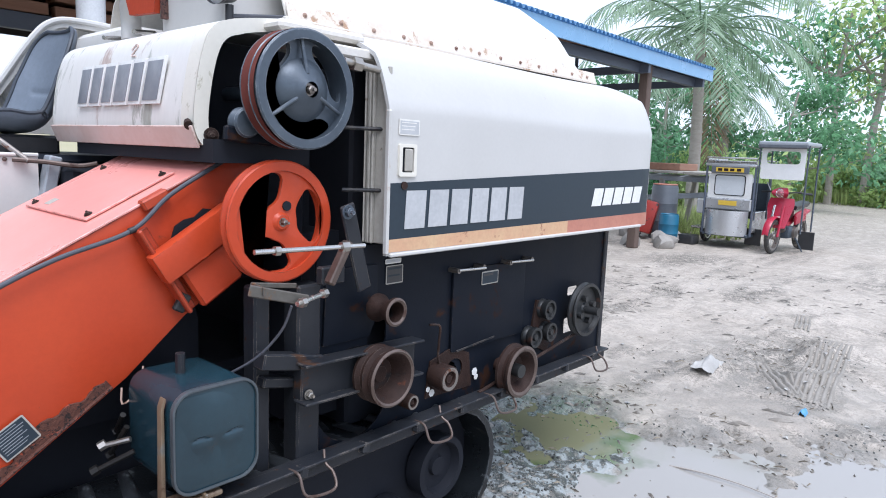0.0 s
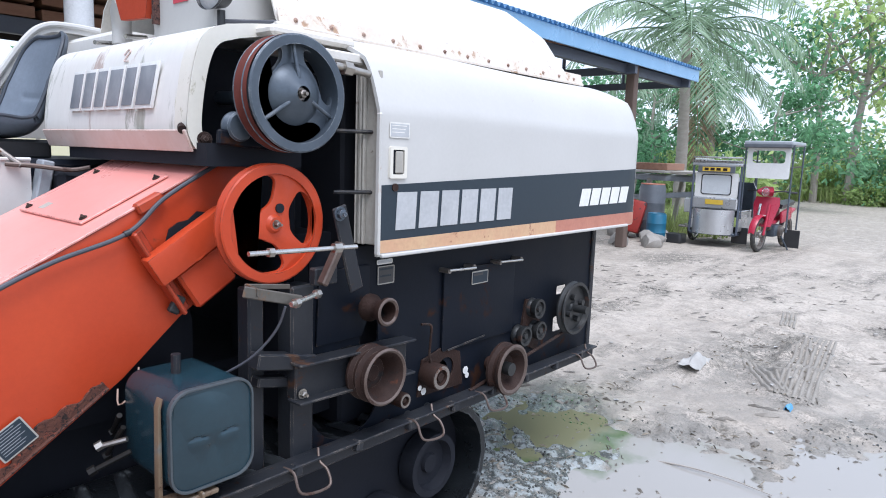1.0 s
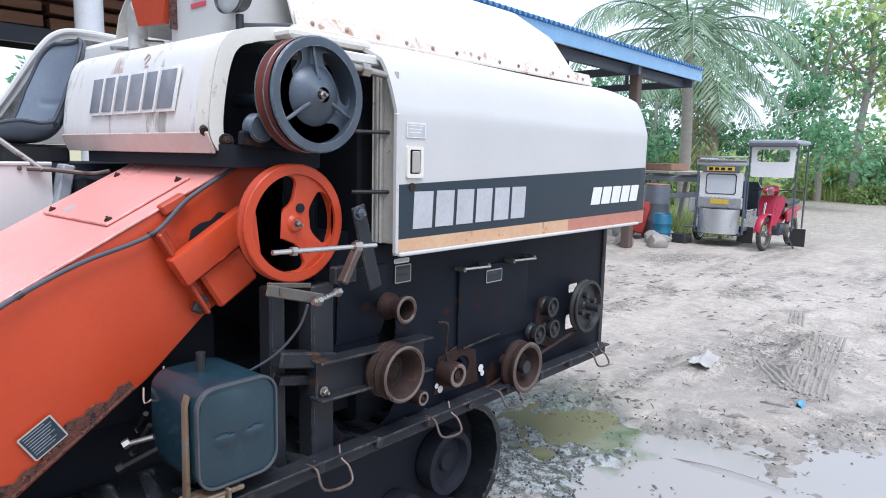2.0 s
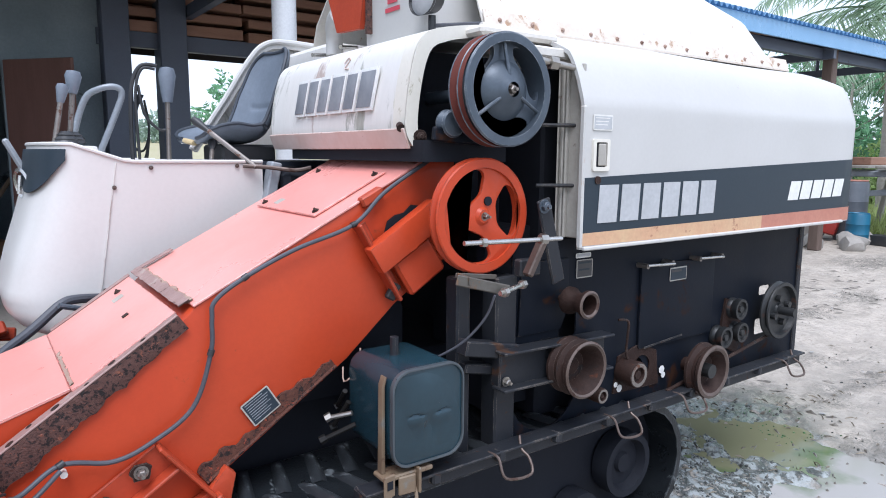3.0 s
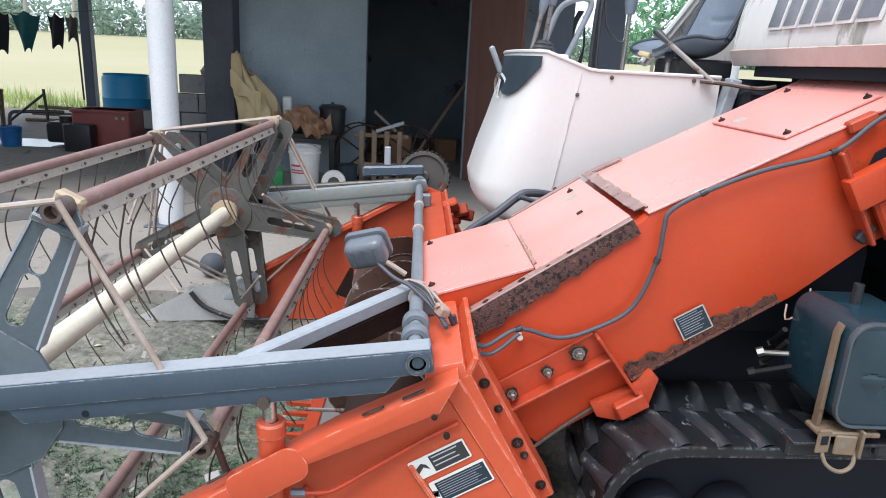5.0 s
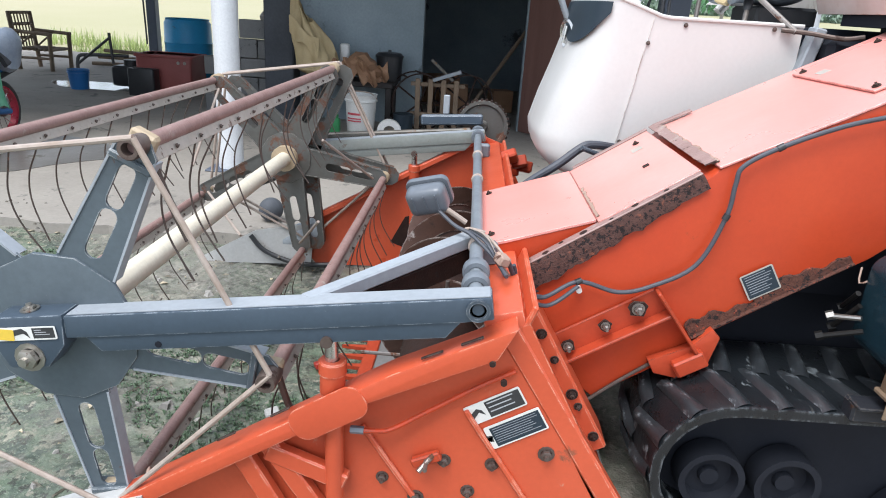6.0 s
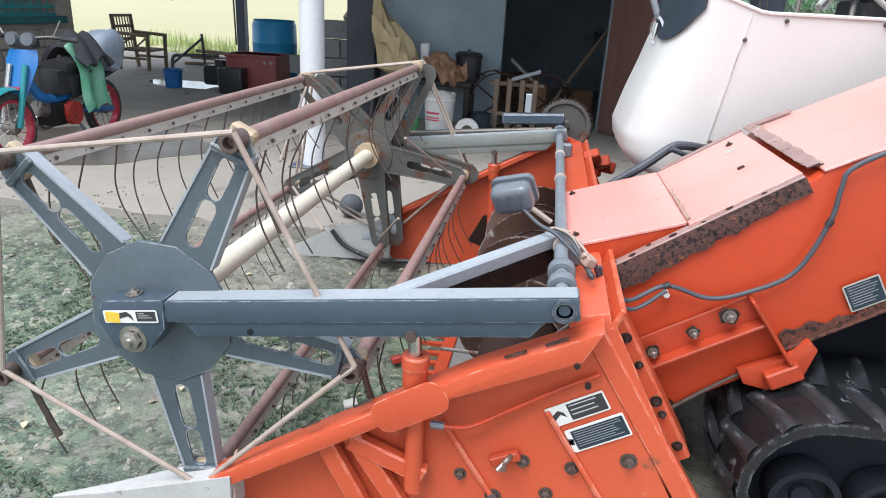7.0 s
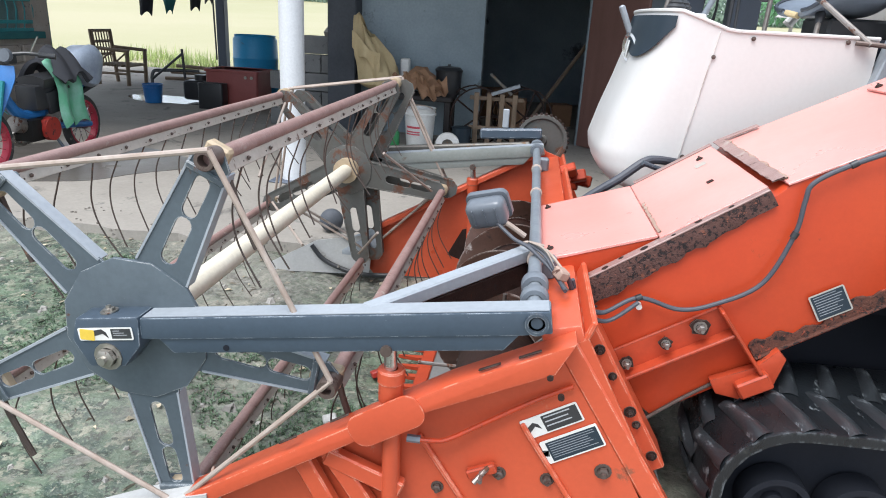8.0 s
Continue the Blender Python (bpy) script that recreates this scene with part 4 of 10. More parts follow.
scatter("yard_chips", 240, (1.9, 8.5, -2.2, 3.0, 0), fallen_leaf, "paper", "pale chips and leaf scraps on the yard", "litter", 31)


def float_clot(vs, fs, x, y, z, r):
    """A ragged dark clot just breaking the water."""
    a, ln, w, k = r.uniform(-0.5, 0.9), r.uniform(0.008, 0.05), r.uniform(0.004, 0.012), len(vs)
    c, s = math.cos(a), math.sin(a)
    for i in range(8):
        q = i * 0.7854
        u, v = ln * math.cos(q) * r.uniform(0.5, 1.1), w * math.sin(q) * r.uniform(0.4, 1.3)
        vs.append((x + u * c - v * s, y + u * s + v * c, -0.03))
    vs.append((x, y, -0.028 + r.uniform(0.004, 0.011)))
    fs += [(k + i, k + (i + 1) % 8, k + 8) for i in range(8)]


scatter("puddle_clots", 900, (0.6, 3.0, -1.7, 0.3, 0), float_clot, "mud_dark", "dark ragged clots of mud breaking the puddle's surface", "mud", 33, lambda x, y, r: noise.noise((x * 2.1, y * 2.6, 9.0)) > r.uniform(-0.05, 0.5))
scatter("puddle_debris", 260, (0.3, 2.4, -0.9, 0.9, 0), straw_bit, "straw", "bits of straw floating at the puddle's rim", "straw", 4)


def tread_print(vs, fs, x, y, turn, n, ln, pitch):
    """Low parallel ridges that a tyre's tread left in the mud."""
    rr = random.Random(int(x * 100))
    c, s = math.cos(turn), math.sin(turn)
    for i in range(n):
        off = (i - n / 2) * pitch
        k0 = len(vs)
        m = 16
        for j in range(m + 1):
            a = ln * (j / m - 0.5)
            o = off + 0.003 * math.sin(j * 0.5 + i * 0.4)
            hgt = 0.012 * math.sin(math.pi * min(1, max(0, (j + 0.3) / m))) ** 0.4 * rr.uniform(0.6, 0.95)
            for dw, dz in ((-0.42, -0.012), (-0.2, hgt), (0.2, hgt), (0.42, -0.012)):
                px_, py_ = x + a * c - (o + dw * pitch) * s, y + a * s + (o + dw * pitch) * c
                vs.append((px_, py_, ground_z(px_, py_) + dz + 0.004))
        for j in range(m):
            for q in range(3):
                a = k0 + j * 4 + q
                fs.append((a, a + 1, a + 5, a + 4))


vs_, fs_ = [], []
for x, y, turn, n, ln in ((3.84, -0.42, 0.11, 7, 1.75), (3.3, -0.26, 0.52, 4, 0.7), (5.2, 0.05, 0.2, 4, 0.6), (5.6, -0.75, 0.1, 6, 0.7)):
    tread_print(vs_, fs_, x, y, turn, n, ln, 0.034)
me = bpy.data.meshes.new("tyre_tread_marks")
me.from_pydata(vs_, [], fs_)
for p in me.polygons:
    p.use_smooth = True
me.materials.append(M["mud_ridge"])
tagged(new("tyre_tread_marks", me), "ridged tyre tread marks pressed into the mud", "tyre marks", kind="stuff")

# ---- open shed and store room ----
def wall_with_openings(name, x0, x1, z1, y0, y1, holes, material, label):
    bm = B()
    plate(bm, [(x0, 0.0), (x1, 0.0), (x1, z1), (x0, z1)] if not holes else [(x0, 0.0), (holes[0][0], 0.0), (holes[0][0], holes[0][1]), (holes[0][2], holes[0][1]), (holes[0][2], 0.0), (x1, 0.0), (x1, z1), (x0, z1)], y0, y1, XZ)
    return tagged(part(name, bm, material, None, label), "", "wall", kind="structure")


bm = B()
slab_edge = [(-11.0 + 0.1 * k, 2.02 + 0.1 * noise.noise((k * 0.23, 4.0, 0.0)) + 0.05 * noise.noise((k * 0.9, 7.0, 0.0))) for k in range(141)]
plate(bm, slab_edge + [(3.0, 11.8), (-11.0, 11.8)], -0.1, 0.1)
tagged(part("floor_slab", bm, "concrete", None, "worn grey concrete shed floor with dark stains"), "", "floor", kind="structure")
wall_with_openings("wall_store", -3.6, -0.3, 3.6, 6.1, 6.25, [(-2.235, 2.24, -1.15)], "plaster", "damp grey plastered store wall with a doorway")
bm = B()
box(bm, (-3.73, 6.0, 1.8), (0.31, 0.31, 3.6), bev=0.012)
tagged(part("column_corner", bm, "plaster_dark", None, "square dark corner column"), "", "column", kind="structure")
bm = B()
box(bm, (-3.36, 8.2, 1.8), (0.15, 4.0, 3.6))
tagged(part("wall_store_west", bm, "plaster", None, "plastered side wall of the store"), "", "wall", kind="structure")
bm = B()
box(bm, (-0.44, 8.2, 1.8), (0.15, 4.0, 3.6))
tagged(part("wall_store_east", bm, "plaster", None, "plastered side wall of the store"), "", "wall", kind="structure")
bm = B()
box(bm, (-1.9, 10.27, 1.8), (3.07, 0.15, 3.6))
tagged(part("wall_store_back", bm, "plaster", None, "dark back wall inside the store"), "", "wall", kind="structure")
bm = B()
box(bm, (-1.9, 8.2, 2.75), (2.75, 3.9, 0.08))
tagged(part("ceiling_store", bm, "plaster", None, "dark low ceiling inside the store"), "", "ceiling", kind="structure")

# door leaf standing open
door = thing("door", (-1.13, 6.08, 0.1), "red-brown wooden door standing open at the store doorway", "door")
bm = B()
RD = pose(-1.13, 6.08, 0.1, 0, 0, -50)
box(bm, RD @ Vector((0.385, 0.0, 1.06)), (0.76, 0.035, 2.1), RD.to_3x3().to_4x4(), bev=0.006)
part("leaf", bm, "door_wood", door)
bm = B()
for z in (0.3, 1.05, 1.85):
    box(bm, RD @ Vector((0.38, 0.028, z)), (0.72, 0.025, 0.1), RD.to_3x3().to_4x4(), bev=0.004)
part("ledge", bm, "door_wood", door)

# shed posts
for i, (x, y) in enumerate(((-3.43, 3.5), (0.53, 3.5))):
    p = thing("shed_post", (x, y, 0.1), "round white-painted steel post on the concrete floor", "post", "white shed posts")
    part("shaft", rod(B(), (x, y, 0.1), (x, y, 3.12), 0.09, 20), "post_white", p)
    part("base_plate", box(B(), (x, y, 0.107), (0.3, 0.3, 0.014), bev=0.004), "steel_dark", p)
for x, y, w in ((0.35, 6.1, 0.27), (-0.2, 6.02, 0.25), (4.6, 3.5, 0.16), (3.9, 6.1, 0.2), (-7.25, 10.5, 0.16), (8.6, 9.2, 0.2)):
    p = thing("steel_column", (x, y, 0.1), "dark square steel column holding the shed roof", "column", "dark shed columns")
    part("shaft", box(B(), (x, y, 1.7 if y < 9 else 1.45), (w, w, 3.2 if y < 9 else 2.7), bev=0.01), "steel_dark", p)
    part("base_plate", box(B(), (x, y, 0.107), (w + 0.1, w + 0.1, 0.014), bev=0.004), "steel_dark", p)
p = thing("shed_post", (8.8, 3.45, 0.0), "weathered brown timber post at the shed's yard corner", "post")
part("shaft", box(B(), (8.8, 3.45, 1.5), (0.15, 0.15, 3.0), bev=0.012), "post_brown", p)

# roof: corrugated sheet rising from the front eave, fascia, purlins, rafters
bm = B()
nx = 760
for i0, i1, yb, zb in ((0, 300, 12.2, 2.28), (300, nx, 9.4, 3.66)):   # the back slope reaches further down over the store
    vs = []
    for i in range(i0, i1 + 1):
        x = -10.5 + 21.6 * i / nx
        dz = 0.022 * (1 if (i // 2) % 2 else -1)
        vs.append((bm.verts.new((x, 3.22, 3.1 + dz)), bm.verts.new((x, 8.0, 4.35 + dz)), bm.verts.new((x, yb, zb + dz))))
    for a, b in zip(vs, vs[1:]):
        bm.faces.new((a[0], b[0], b[1], a[1]))
        bm.faces.new((a[1], b[1], b[2], a[2]))
bmesh.ops.solidify(bm, geom=list(bm.faces), thickness=-0.006)
tagged(part("roof", bm, "roof_blue", None, "blue corrugated steel shed roof", smooth=0), "", "roof", kind="structure")
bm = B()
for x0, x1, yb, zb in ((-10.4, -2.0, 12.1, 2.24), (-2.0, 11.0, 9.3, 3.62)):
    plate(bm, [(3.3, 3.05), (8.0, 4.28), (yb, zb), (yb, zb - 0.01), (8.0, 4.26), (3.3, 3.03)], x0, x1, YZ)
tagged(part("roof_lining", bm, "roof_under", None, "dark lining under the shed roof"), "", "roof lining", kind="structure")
bm = B()
box(bm, (0.3, 3.27, 2.98), (21.6, 0.03, 0.2), bev=0.004)
tagged(part("fascia", bm, "roof_blue", None, "blue sheet-metal fascia along the shed eave"), "", "fascia", kind="structure")
bm = B()
for y in (3.6, 4.5, 5.4, 6.3, 7.2, 8.4, 9.3, 10.2, 11.0):
    z = 3.1 + (y - 3.22) * 1.25 / 4.78 if y < 8 else 4.3 - (y - 8) * 2.07 / 4.2
    if y < 9.4:
        box(bm, (0.3, y, z - 0.1), (21.4, 0.07, 0.12), bev=0.004)
    else:
        box(bm, (-6.2, y, z - 0.1), (8.4, 0.07, 0.12), bev=0.004)
tagged(part("purlins", bm, "timber", None, "red-brown timber purlins under the shed roof"), "", "purlins", kind="structure")
bm = B()
for x in (-7.2, -3.43, 0.53, 4.6, 8.6, 10.8):
    rod(bm, (x, 3.3, 2.88), (x, 8.0, 4.1), 0.06, 4)
    rod(bm, (x, 8.0, 4.1), (x, 12.0, 2.2) if x < -2 else (x, 9.3, 3.48), 0.06, 4)
    box(bm, (x, 7.0, 2.82) if x < -2 else (x, 5.6, 2.82), (0.08, 7.4 if x < -2 else 4.6, 0.12))
    rod(bm, (x, 4.6, 2.85), (x, 4.6, 3.25), 0.035, 4)
    rod(bm, (x, 6.2, 2.85), (x, 6.2, 3.65), 0.035, 4)
box(bm, (0.3, 3.5, 2.84), (21.0, 0.1, 0.14))
box(bm, (-6.9, 6.1, 2.72), (6.1, 0.1, 0.16))
box(bm, (6.7, 6.1, 2.72), (8.2, 0.1, 0.16))
box(bm, (-6.1, 10.5, 2.8), (8.2, 0.1, 0.12))
tagged(part("roof_frame", bm, "steel_dark", None, "dark steel rafters and ties of the shed roof"), "", "roof frame", kind="structure")
# rack of planks between the columns, with dark boarding behind
bm = B()
box(bm, (1.1, 6.12, 2.51), (2.9, 0.1, 0.16), bev=0.006)
tagged(part("rack_beam", bm, "steel_dark", None, "dark steel beam of the plank rack"), "", "beam", kind="structure")
bm = B()
box(bm, (1.1, 6.62, 3.0), (2.9, 0.03, 1.14))
box(bm, (1.1, 6.4, 2.6), (2.9, 0.5, 0.03))
tagged(part("rack_boarding", bm, "loft_dark", None, "dark boarding behind the plank rack"), "", "boarding", kind="structure")
rnd = random.Random(15)
for k, (z, hh) in enumerate(((2.647, 0.11), (2.79, 0.09), (2.94, 0.09), (3.09, 0.09))):
    for j in range(2):
        bm = B()
        box(bm, (0.35 + 1.5 * j + rnd.uniform(-0.05, 0.05), 6.2 + 0.03 * (k % 2), z), (1.42, 0.28, hh), pose(0, 0, 0, 0, rnd.uniform(-0.8, 0.8), 0), bev=0.006)
        tagged(part("stored_plank", bm, "timber", None), "red-brown plank stored in the rack under the roof", "plank", "planks in the rack")
# planks stored on the ties behind the columns
bm = B()
rnd = random.Random(5)
for k in range(9):
    box(bm, (2.0 + rnd.uniform(-0.4, 0.4), 6.35 + 0.17 * k, 2.86 + 0.02 * (k % 3)), (4.6, 0.15, 0.045), pose(0, 0, 0, 0, 0, rnd.uniform(-1, 1)), bev=0.004)
    box(bm, (1.8 + rnd.uniform(-0.4, 0.4), 6.3 + 0.17 * k, 2.96 + 0.02 * (k % 2)), (4.2, 0.15, 0.045), pose(0, 0, 0, 0, 0, rnd.uniform(-1, 1)), bev=0.004)
tagged(part("stored_planks", bm, "timber", None, "red-brown planks stored on the roof ties"), "", "planks", kind="stuff")

# ---- the combine harvester: x towards its rear, y towards its far side ----
HARV = thing("combine_harvester", (0, 0.9, 0), "worn orange and white combine harvester with dark steel body", "combine harvester")


def line(p0, p1, t):
    return tuple(a + (b - a) * t for a, b in zip(p0, p1))


def label_plate(name, c, ux, uz, w, h, parent, rows, ground="label_black", ink="letter_grey", head=0.25, face=(0, -1, 0), left=0.0, base="label_white"):
    """A small sticker with plain bars in place of its print. c: middle; ux, uz: its directions."""
    ux, uz, f = Vector(ux).normalized(), Vector(uz).normalized(), Vector(face)
    m = Matrix(((ux.x, uz.x, f.x, c[0]), (ux.y, uz.y, f.y, c[1]), (ux.z, uz.z, f.z, c[2]), (0, 0, 0, 1)))
    lab = part(name, plate(B(), rrect(-w / 2, -h / 2, w / 2, h / 2, 0.004), 0.0, 0.0012, m), base, parent)
    xl = -w / 2 + 0.004 + left * w
    part("print_field", plate(B(), [(xl, -h / 2 + 0.004), (w / 2 - 0.004, -h / 2 + 0.004), (w / 2 - 0.004, h / 2 - head * h), (xl, h / 2 - head * h)], 0.0012, 0.0018, m), ground, lab)
    if left:
        part("pictogram", plate(B(), [(-w / 2 + 0.009, -0.012), (xl - 0.02, 0.001), (xl - 0.008, -0.01), (xl - 0.012, 0.004), (xl - 0.022, 0.012), (-w / 2 + 0.012, 0.004)], 0.0012, 0.0018, m), "label_black", lab)
    rnd = random.Random(int(1000 * abs(c[0])))
    pitch = (h - head * h - 0.012) / rows
    y = h / 2 - head * h - 0.004
    for _ in range(rows):
        x1 = w / 2 - 0.008 - rnd.random() * 0.25 * w
        x1 = max(x1, xl + 0.02)
        part("print_bar", plate(B(), [(xl + 0.005, y - 0.26 * pitch), (x1, y - 0.26 * pitch), (x1, y), (xl + 0.005, y)], 0.0018, 0.0022, m), ink, lab)
        y -= pitch
    return lab


# feeder house
FY0, FY1 = 0.265, 0.86


def top_z(x):
    """Height of the feeder's top: the middle cover dips more steeply, the lower one lies flatter."""
    if x > -1.075:
        return 1.005 + 0.521 * (x + 1.06)
    if x > -1.312:
        return 0.9972 + 0.66 * (x + 1.075)
    return 0.8408 + 0.33 * (x + 1.312)


feeder = part("feeder_house", plate(B(), [(-0.27, top_z(-0.27)), (-1.04, top_z(-1.04)), (-1.1, 0.955), (-1.55, 0.665), (-1.52, 0.54), (-1.27, 0.355), (-1.13, 0.45), (-0.99, 0.575), (-0.64, 0.81), (-0.48, 0.95), (-0.27, 1.09)], FY0, FY1, XZ, bev=0.006), "orange", HARV, "orange painted sloping feeder house with rust patches")
SL = math.degrees(math.atan(0.521))


def on_top(x, y, up=0.0):
    n = Vector((-(top_z(x + 0.001) - top_z(x - 0.001)) / 0.002, 0, 1)).normalized()
    return Vector((x, y, top_z(x))) + n * up


def top_box(bm, x0, x1, y0, y1, t, up=0.0, bev=0.0012):
    dx, dz = x1 - x0, top_z(x1) - top_z(x0)
    ln = math.hypot(dx, dz)
    mid = Vector(((x0 + x1) / 2, (y0 + y1) / 2, (top_z(x0) + top_z(x1)) / 2)) + Vector((-dz / ln, 0, dx / ln)) * (up + t / 2)
    return box(bm, mid, (ln, y1 - y0, t), pose(0, 0, 0, 0, -math.degrees(math.atan2(dz, dx)), 0), bev)


# top sheets take the paler orange that holds painted sky glare
part("top_skin", top_box(B(), -1.05, -0.3, FY0 - 0.004, FY1 + 0.004, 0.006), "orange_sky_pale", feeder, "faded orange top skin with sky glare in its colour")
part("hatch", top_box(B(), -0.69, -0.46, 0.345, 0.79, 0.006, 0.008), "orange_sky_pale", feeder, "bolted upper inspection hatch")
part("cover_plate", top_box(B(), -1.312, -1.083, 0.28, 0.84, 0.006, 0.006), "orange_sky_pale", feeder, "faded orange middle cover plate with sky glare in its colour")
part("lower_cover", top_box(B(), -1.61, -1.315, 0.3, 0.85, 0.008, 0.003), "orange_sky_pale", feeder, "faded orange lower cover with a folded edge and sky glare in its colour")
# folded wedge under the near edge of the lower cover
bm = B()
p0, p1 = on_top(-1.318, 0.302, 0.004), on_top(-1.605, 0.302, 0.004)
vs = [bm.verts.new(p) for p in (p0, p1, p1 + Vector((0.02, 0, -0.095)), p0 + Vector((0, 0, -0.014)))]
vb = [bm.verts.new(v.co + Vector((0, 0.006, 0))) for v in vs]
bm.faces.new(vs)
bm.faces.new(vb[::-1])
for i in range(4):
    bm.faces.new((vs[i], vb[i], vb[(i + 1) % 4], vs[(i + 1) % 4]))
part("folded_edge", bm, "orange", feeder)
part("cover_skirt", plate(B(), [(-1.09, top_z(-1.09)), (-1.312, top_z(-1.312)), (-1.6, top_z(-1.6)), (-1.57, top_z(-1.6) - 0.09), (-1.28, top_z(-1.312) - 0.06), (-1.06, top_z(-1.09) - 0.06)], 0.308, 0.314, XZ), "orange_worn", feeder)
for x0, x1 in ((-1.6, -1.32), (-1.31, -1.08)):
    part("cover_bed", top_box(B(), x0, x1, 0.345, 0.85, 0.03, -0.045), "orange_worn", feeder)


def ragged_strip(x0, x1, y0, y1, up, seed, amp, t=0.003, n=56):
    """A thin rusted strip across the feeder top with a torn edge."""
    rr = random.Random(seed)
    bm = B()
    rows_ = []
    for i in range(n + 1):
        y = y0 + (y1 - y0) * i / n
        tear = 0.5 + 0.5 * noise.noise((i * 0.21, seed, 0.0)) + 0.3 * noise.noise((i * 0.63, seed, 4.0))
        xa, xb = x0 + 0.3 * amp * noise.noise((i * 0.3, seed, 8.0)), x1 - tear * amp
        rows_.append([bm.verts.new(on_top(x, y, up + k)) for x, k in ((xa, 0), (xa, t), (xb, t + rr.uniform(0, 0.002)), (xb, 0))])
    for a, b in zip(rows_, rows_[1:]):
        for j in range(4):
            bm.faces.new((a[j], a[(j + 1) % 4], b[(j + 1) % 4], b[j]))
    bmesh.ops.recalc_face_normals(bm, faces=bm.faces)
    return bm


part("cross_strip", ragged_strip(-1.073, -1.04, 0.29, 0.865, 0.0125, 4, 0.012), "pipe_rust", feeder, "rusty cross strip over the joint")
part("joint_rust", ragged_strip(-1.056, -1.033, 0.295, 0.865, 0.0075, 8, 0.012), "rust_beige", feeder)
part("joint_rust", ragged_strip(-1.31, -1.299, 0.31, 0.6, 0.0125, 9, 0.008, 0.002), "rust_beige", feeder)
part("side_flashing", top_box(B(), -1.06, -0.95, 0.838, 0.868, 0.004, 0.013, 0.001), "pipe_rust", feeder)
part("side_flashing", top_box(B(), -1.3, -1.08, 0.842, 0.868, 0.004, 0.011, 0.001), "pipe_rust", feeder)
# pitted rust channel along the near edge of the covers
bm = B()
a, b = Vector((-1.088, 0.257, 0.996)), Vector((-1.512, 0.25, 0.712))
d = (b - a).normalized()
sd = Vector((0, 1, 0)) - d * d.y
sd.normalize()
up_ = sd.cross(d)
if up_.z < 0:
    up_ = -up_
mm = Matrix((d, sd, up_)).transposed().to_4x4()
rr = random.Random(12)
# pitted web of the channel: an uneven sheet with rust-eaten lower edge
nn = 44
rows_ = []
for i in range(nn + 1):
    p = a.lerp(b, i / nn)
    eat = 0.034 + 0.036 * (i / nn) ** 0.7 + 0.004 * math.sin(i * 0.9) + rr.uniform(-0.003, 0.003)
    rows_.append([bm.verts.new(p + q) for q in (-up_ * 0.002, -up_ * 0.02 - sd * rr.uniform(0.0, 0.004), -up_ * 0.04 - sd * rr.uniform(0.0, 0.004), -up_ * eat, -up_ * eat + sd * 0.012, sd * 0.012 - up_ * 0.002)])
for u_, v_ in zip(rows_, rows_[1:]):
    for j in range(6):
        bm.faces.new((u_[j], u_[(j + 1) % 6], v_[(j + 1) % 6], v_[j]))
bmesh.ops.recalc_face_normals(bm, faces=bm.faces)
chn = part("edge_channel", bm, "rust_pitted", feeder, "deeply pitted rusty edge channel")
part("channel_top", box(B(), (a + b) / 2 + sd * 0.019 + up_ * 0.001, ((b - a).length, 0.034, 0.006), mm, 0.002), "pipe_rust", chn)
for t_, o_, r_ in ((0.18, 0.012, 0.006), (0.34, 0.02, 0.008), (0.47, 0.01, 0.005), (0.62, 0.016, 0.009), (0.74, 0.026, 0.006), (0.83, 0.012, 0.008), (0.93, 0.02, 0.007)):
    p = a.lerp(b, t_) + sd * o_ + up_ * 0.0042
    part("rust_hole", lathe(B(), [(0, 0.0004), (r_, 0.0004), (r_ * 1.25, 0)], axis_m(p, p + up_), 9), "rust", chn)
# rusted bottom flange
bm = B()
a, b = Vector((-0.68, 0, 0.8)), Vector((-1.04, 0, 0.56))
d = b - a
ang = math.degrees(math.atan2(-d.z, -d.x))
rr = random.Random(3)
up2 = Vector((d.z, 0, -d.x)).normalized()
if up2.z < 0:
    up2 = -up2
pts_ = [a + d * (i / 60) - up2 * 0.002 for i in range(61)] + [a + d * (1 - i / 60) + up2 * (0.031 + 0.011 * math.sin(i * 0.19 + 0.6) + 0.006 * math.sin(i * 0.71) + rr.uniform(-0.002, 0.002)) for i in range(61)]
plate(bm, [(p.x, p.z) for p in pts_], 0.2575, 0.266, XZ)
part("bottom_flange", bm, "rust_flake", feeder, "rusted lower flange")
part("flange_lip", box(B(), (a + b) / 2 + Vector((0, 0.258, 0.0)), (d.length, 0.02, 0.006), pose(0, 0, 0, 0, -ang, 0), 0.002), "rust_flake", feeder)
for x, z in ((-0.6, 0.835), (-0.655, 0.79)):
    part("hook", sweep(B(), [(x, 0.26, z), (x - 0.008, 0.24, z - 0.035), (x + 0.02, 0.235, z - 0.02)], 0.0025, 6, 3), "rust_beige", feeder)
for x, y in ((-0.672, 0.37), (-0.672, 0.76), (-0.48, 0.37), (-0.48, 0.76), (-1.13, 0.76), (-1.575, 0.37), (-1.575, 0.8)):
    up = 0.0145 if x > -0.8 else 0.0118
    part("bolt", bolt(B(), on_top(x, y, up), (-0.521, 0, 1), 0.007, 0.006), "rust", feeder)
part("torn_flap", top_box(B(), -1.162, -1.147, 0.5, 0.516, 0.004, 0.0115, 0.001), "rust", feeder)
label_plate("warning_label", (-0.895, FY0 - 0.0085, 0.73), (0.85, 0, 0.526), (-0.526, 0, 0.85), 0.085, 0.072, feeder, 8, ground="charcoal", ink="letter_dark", head=0.05, base="board_grey")
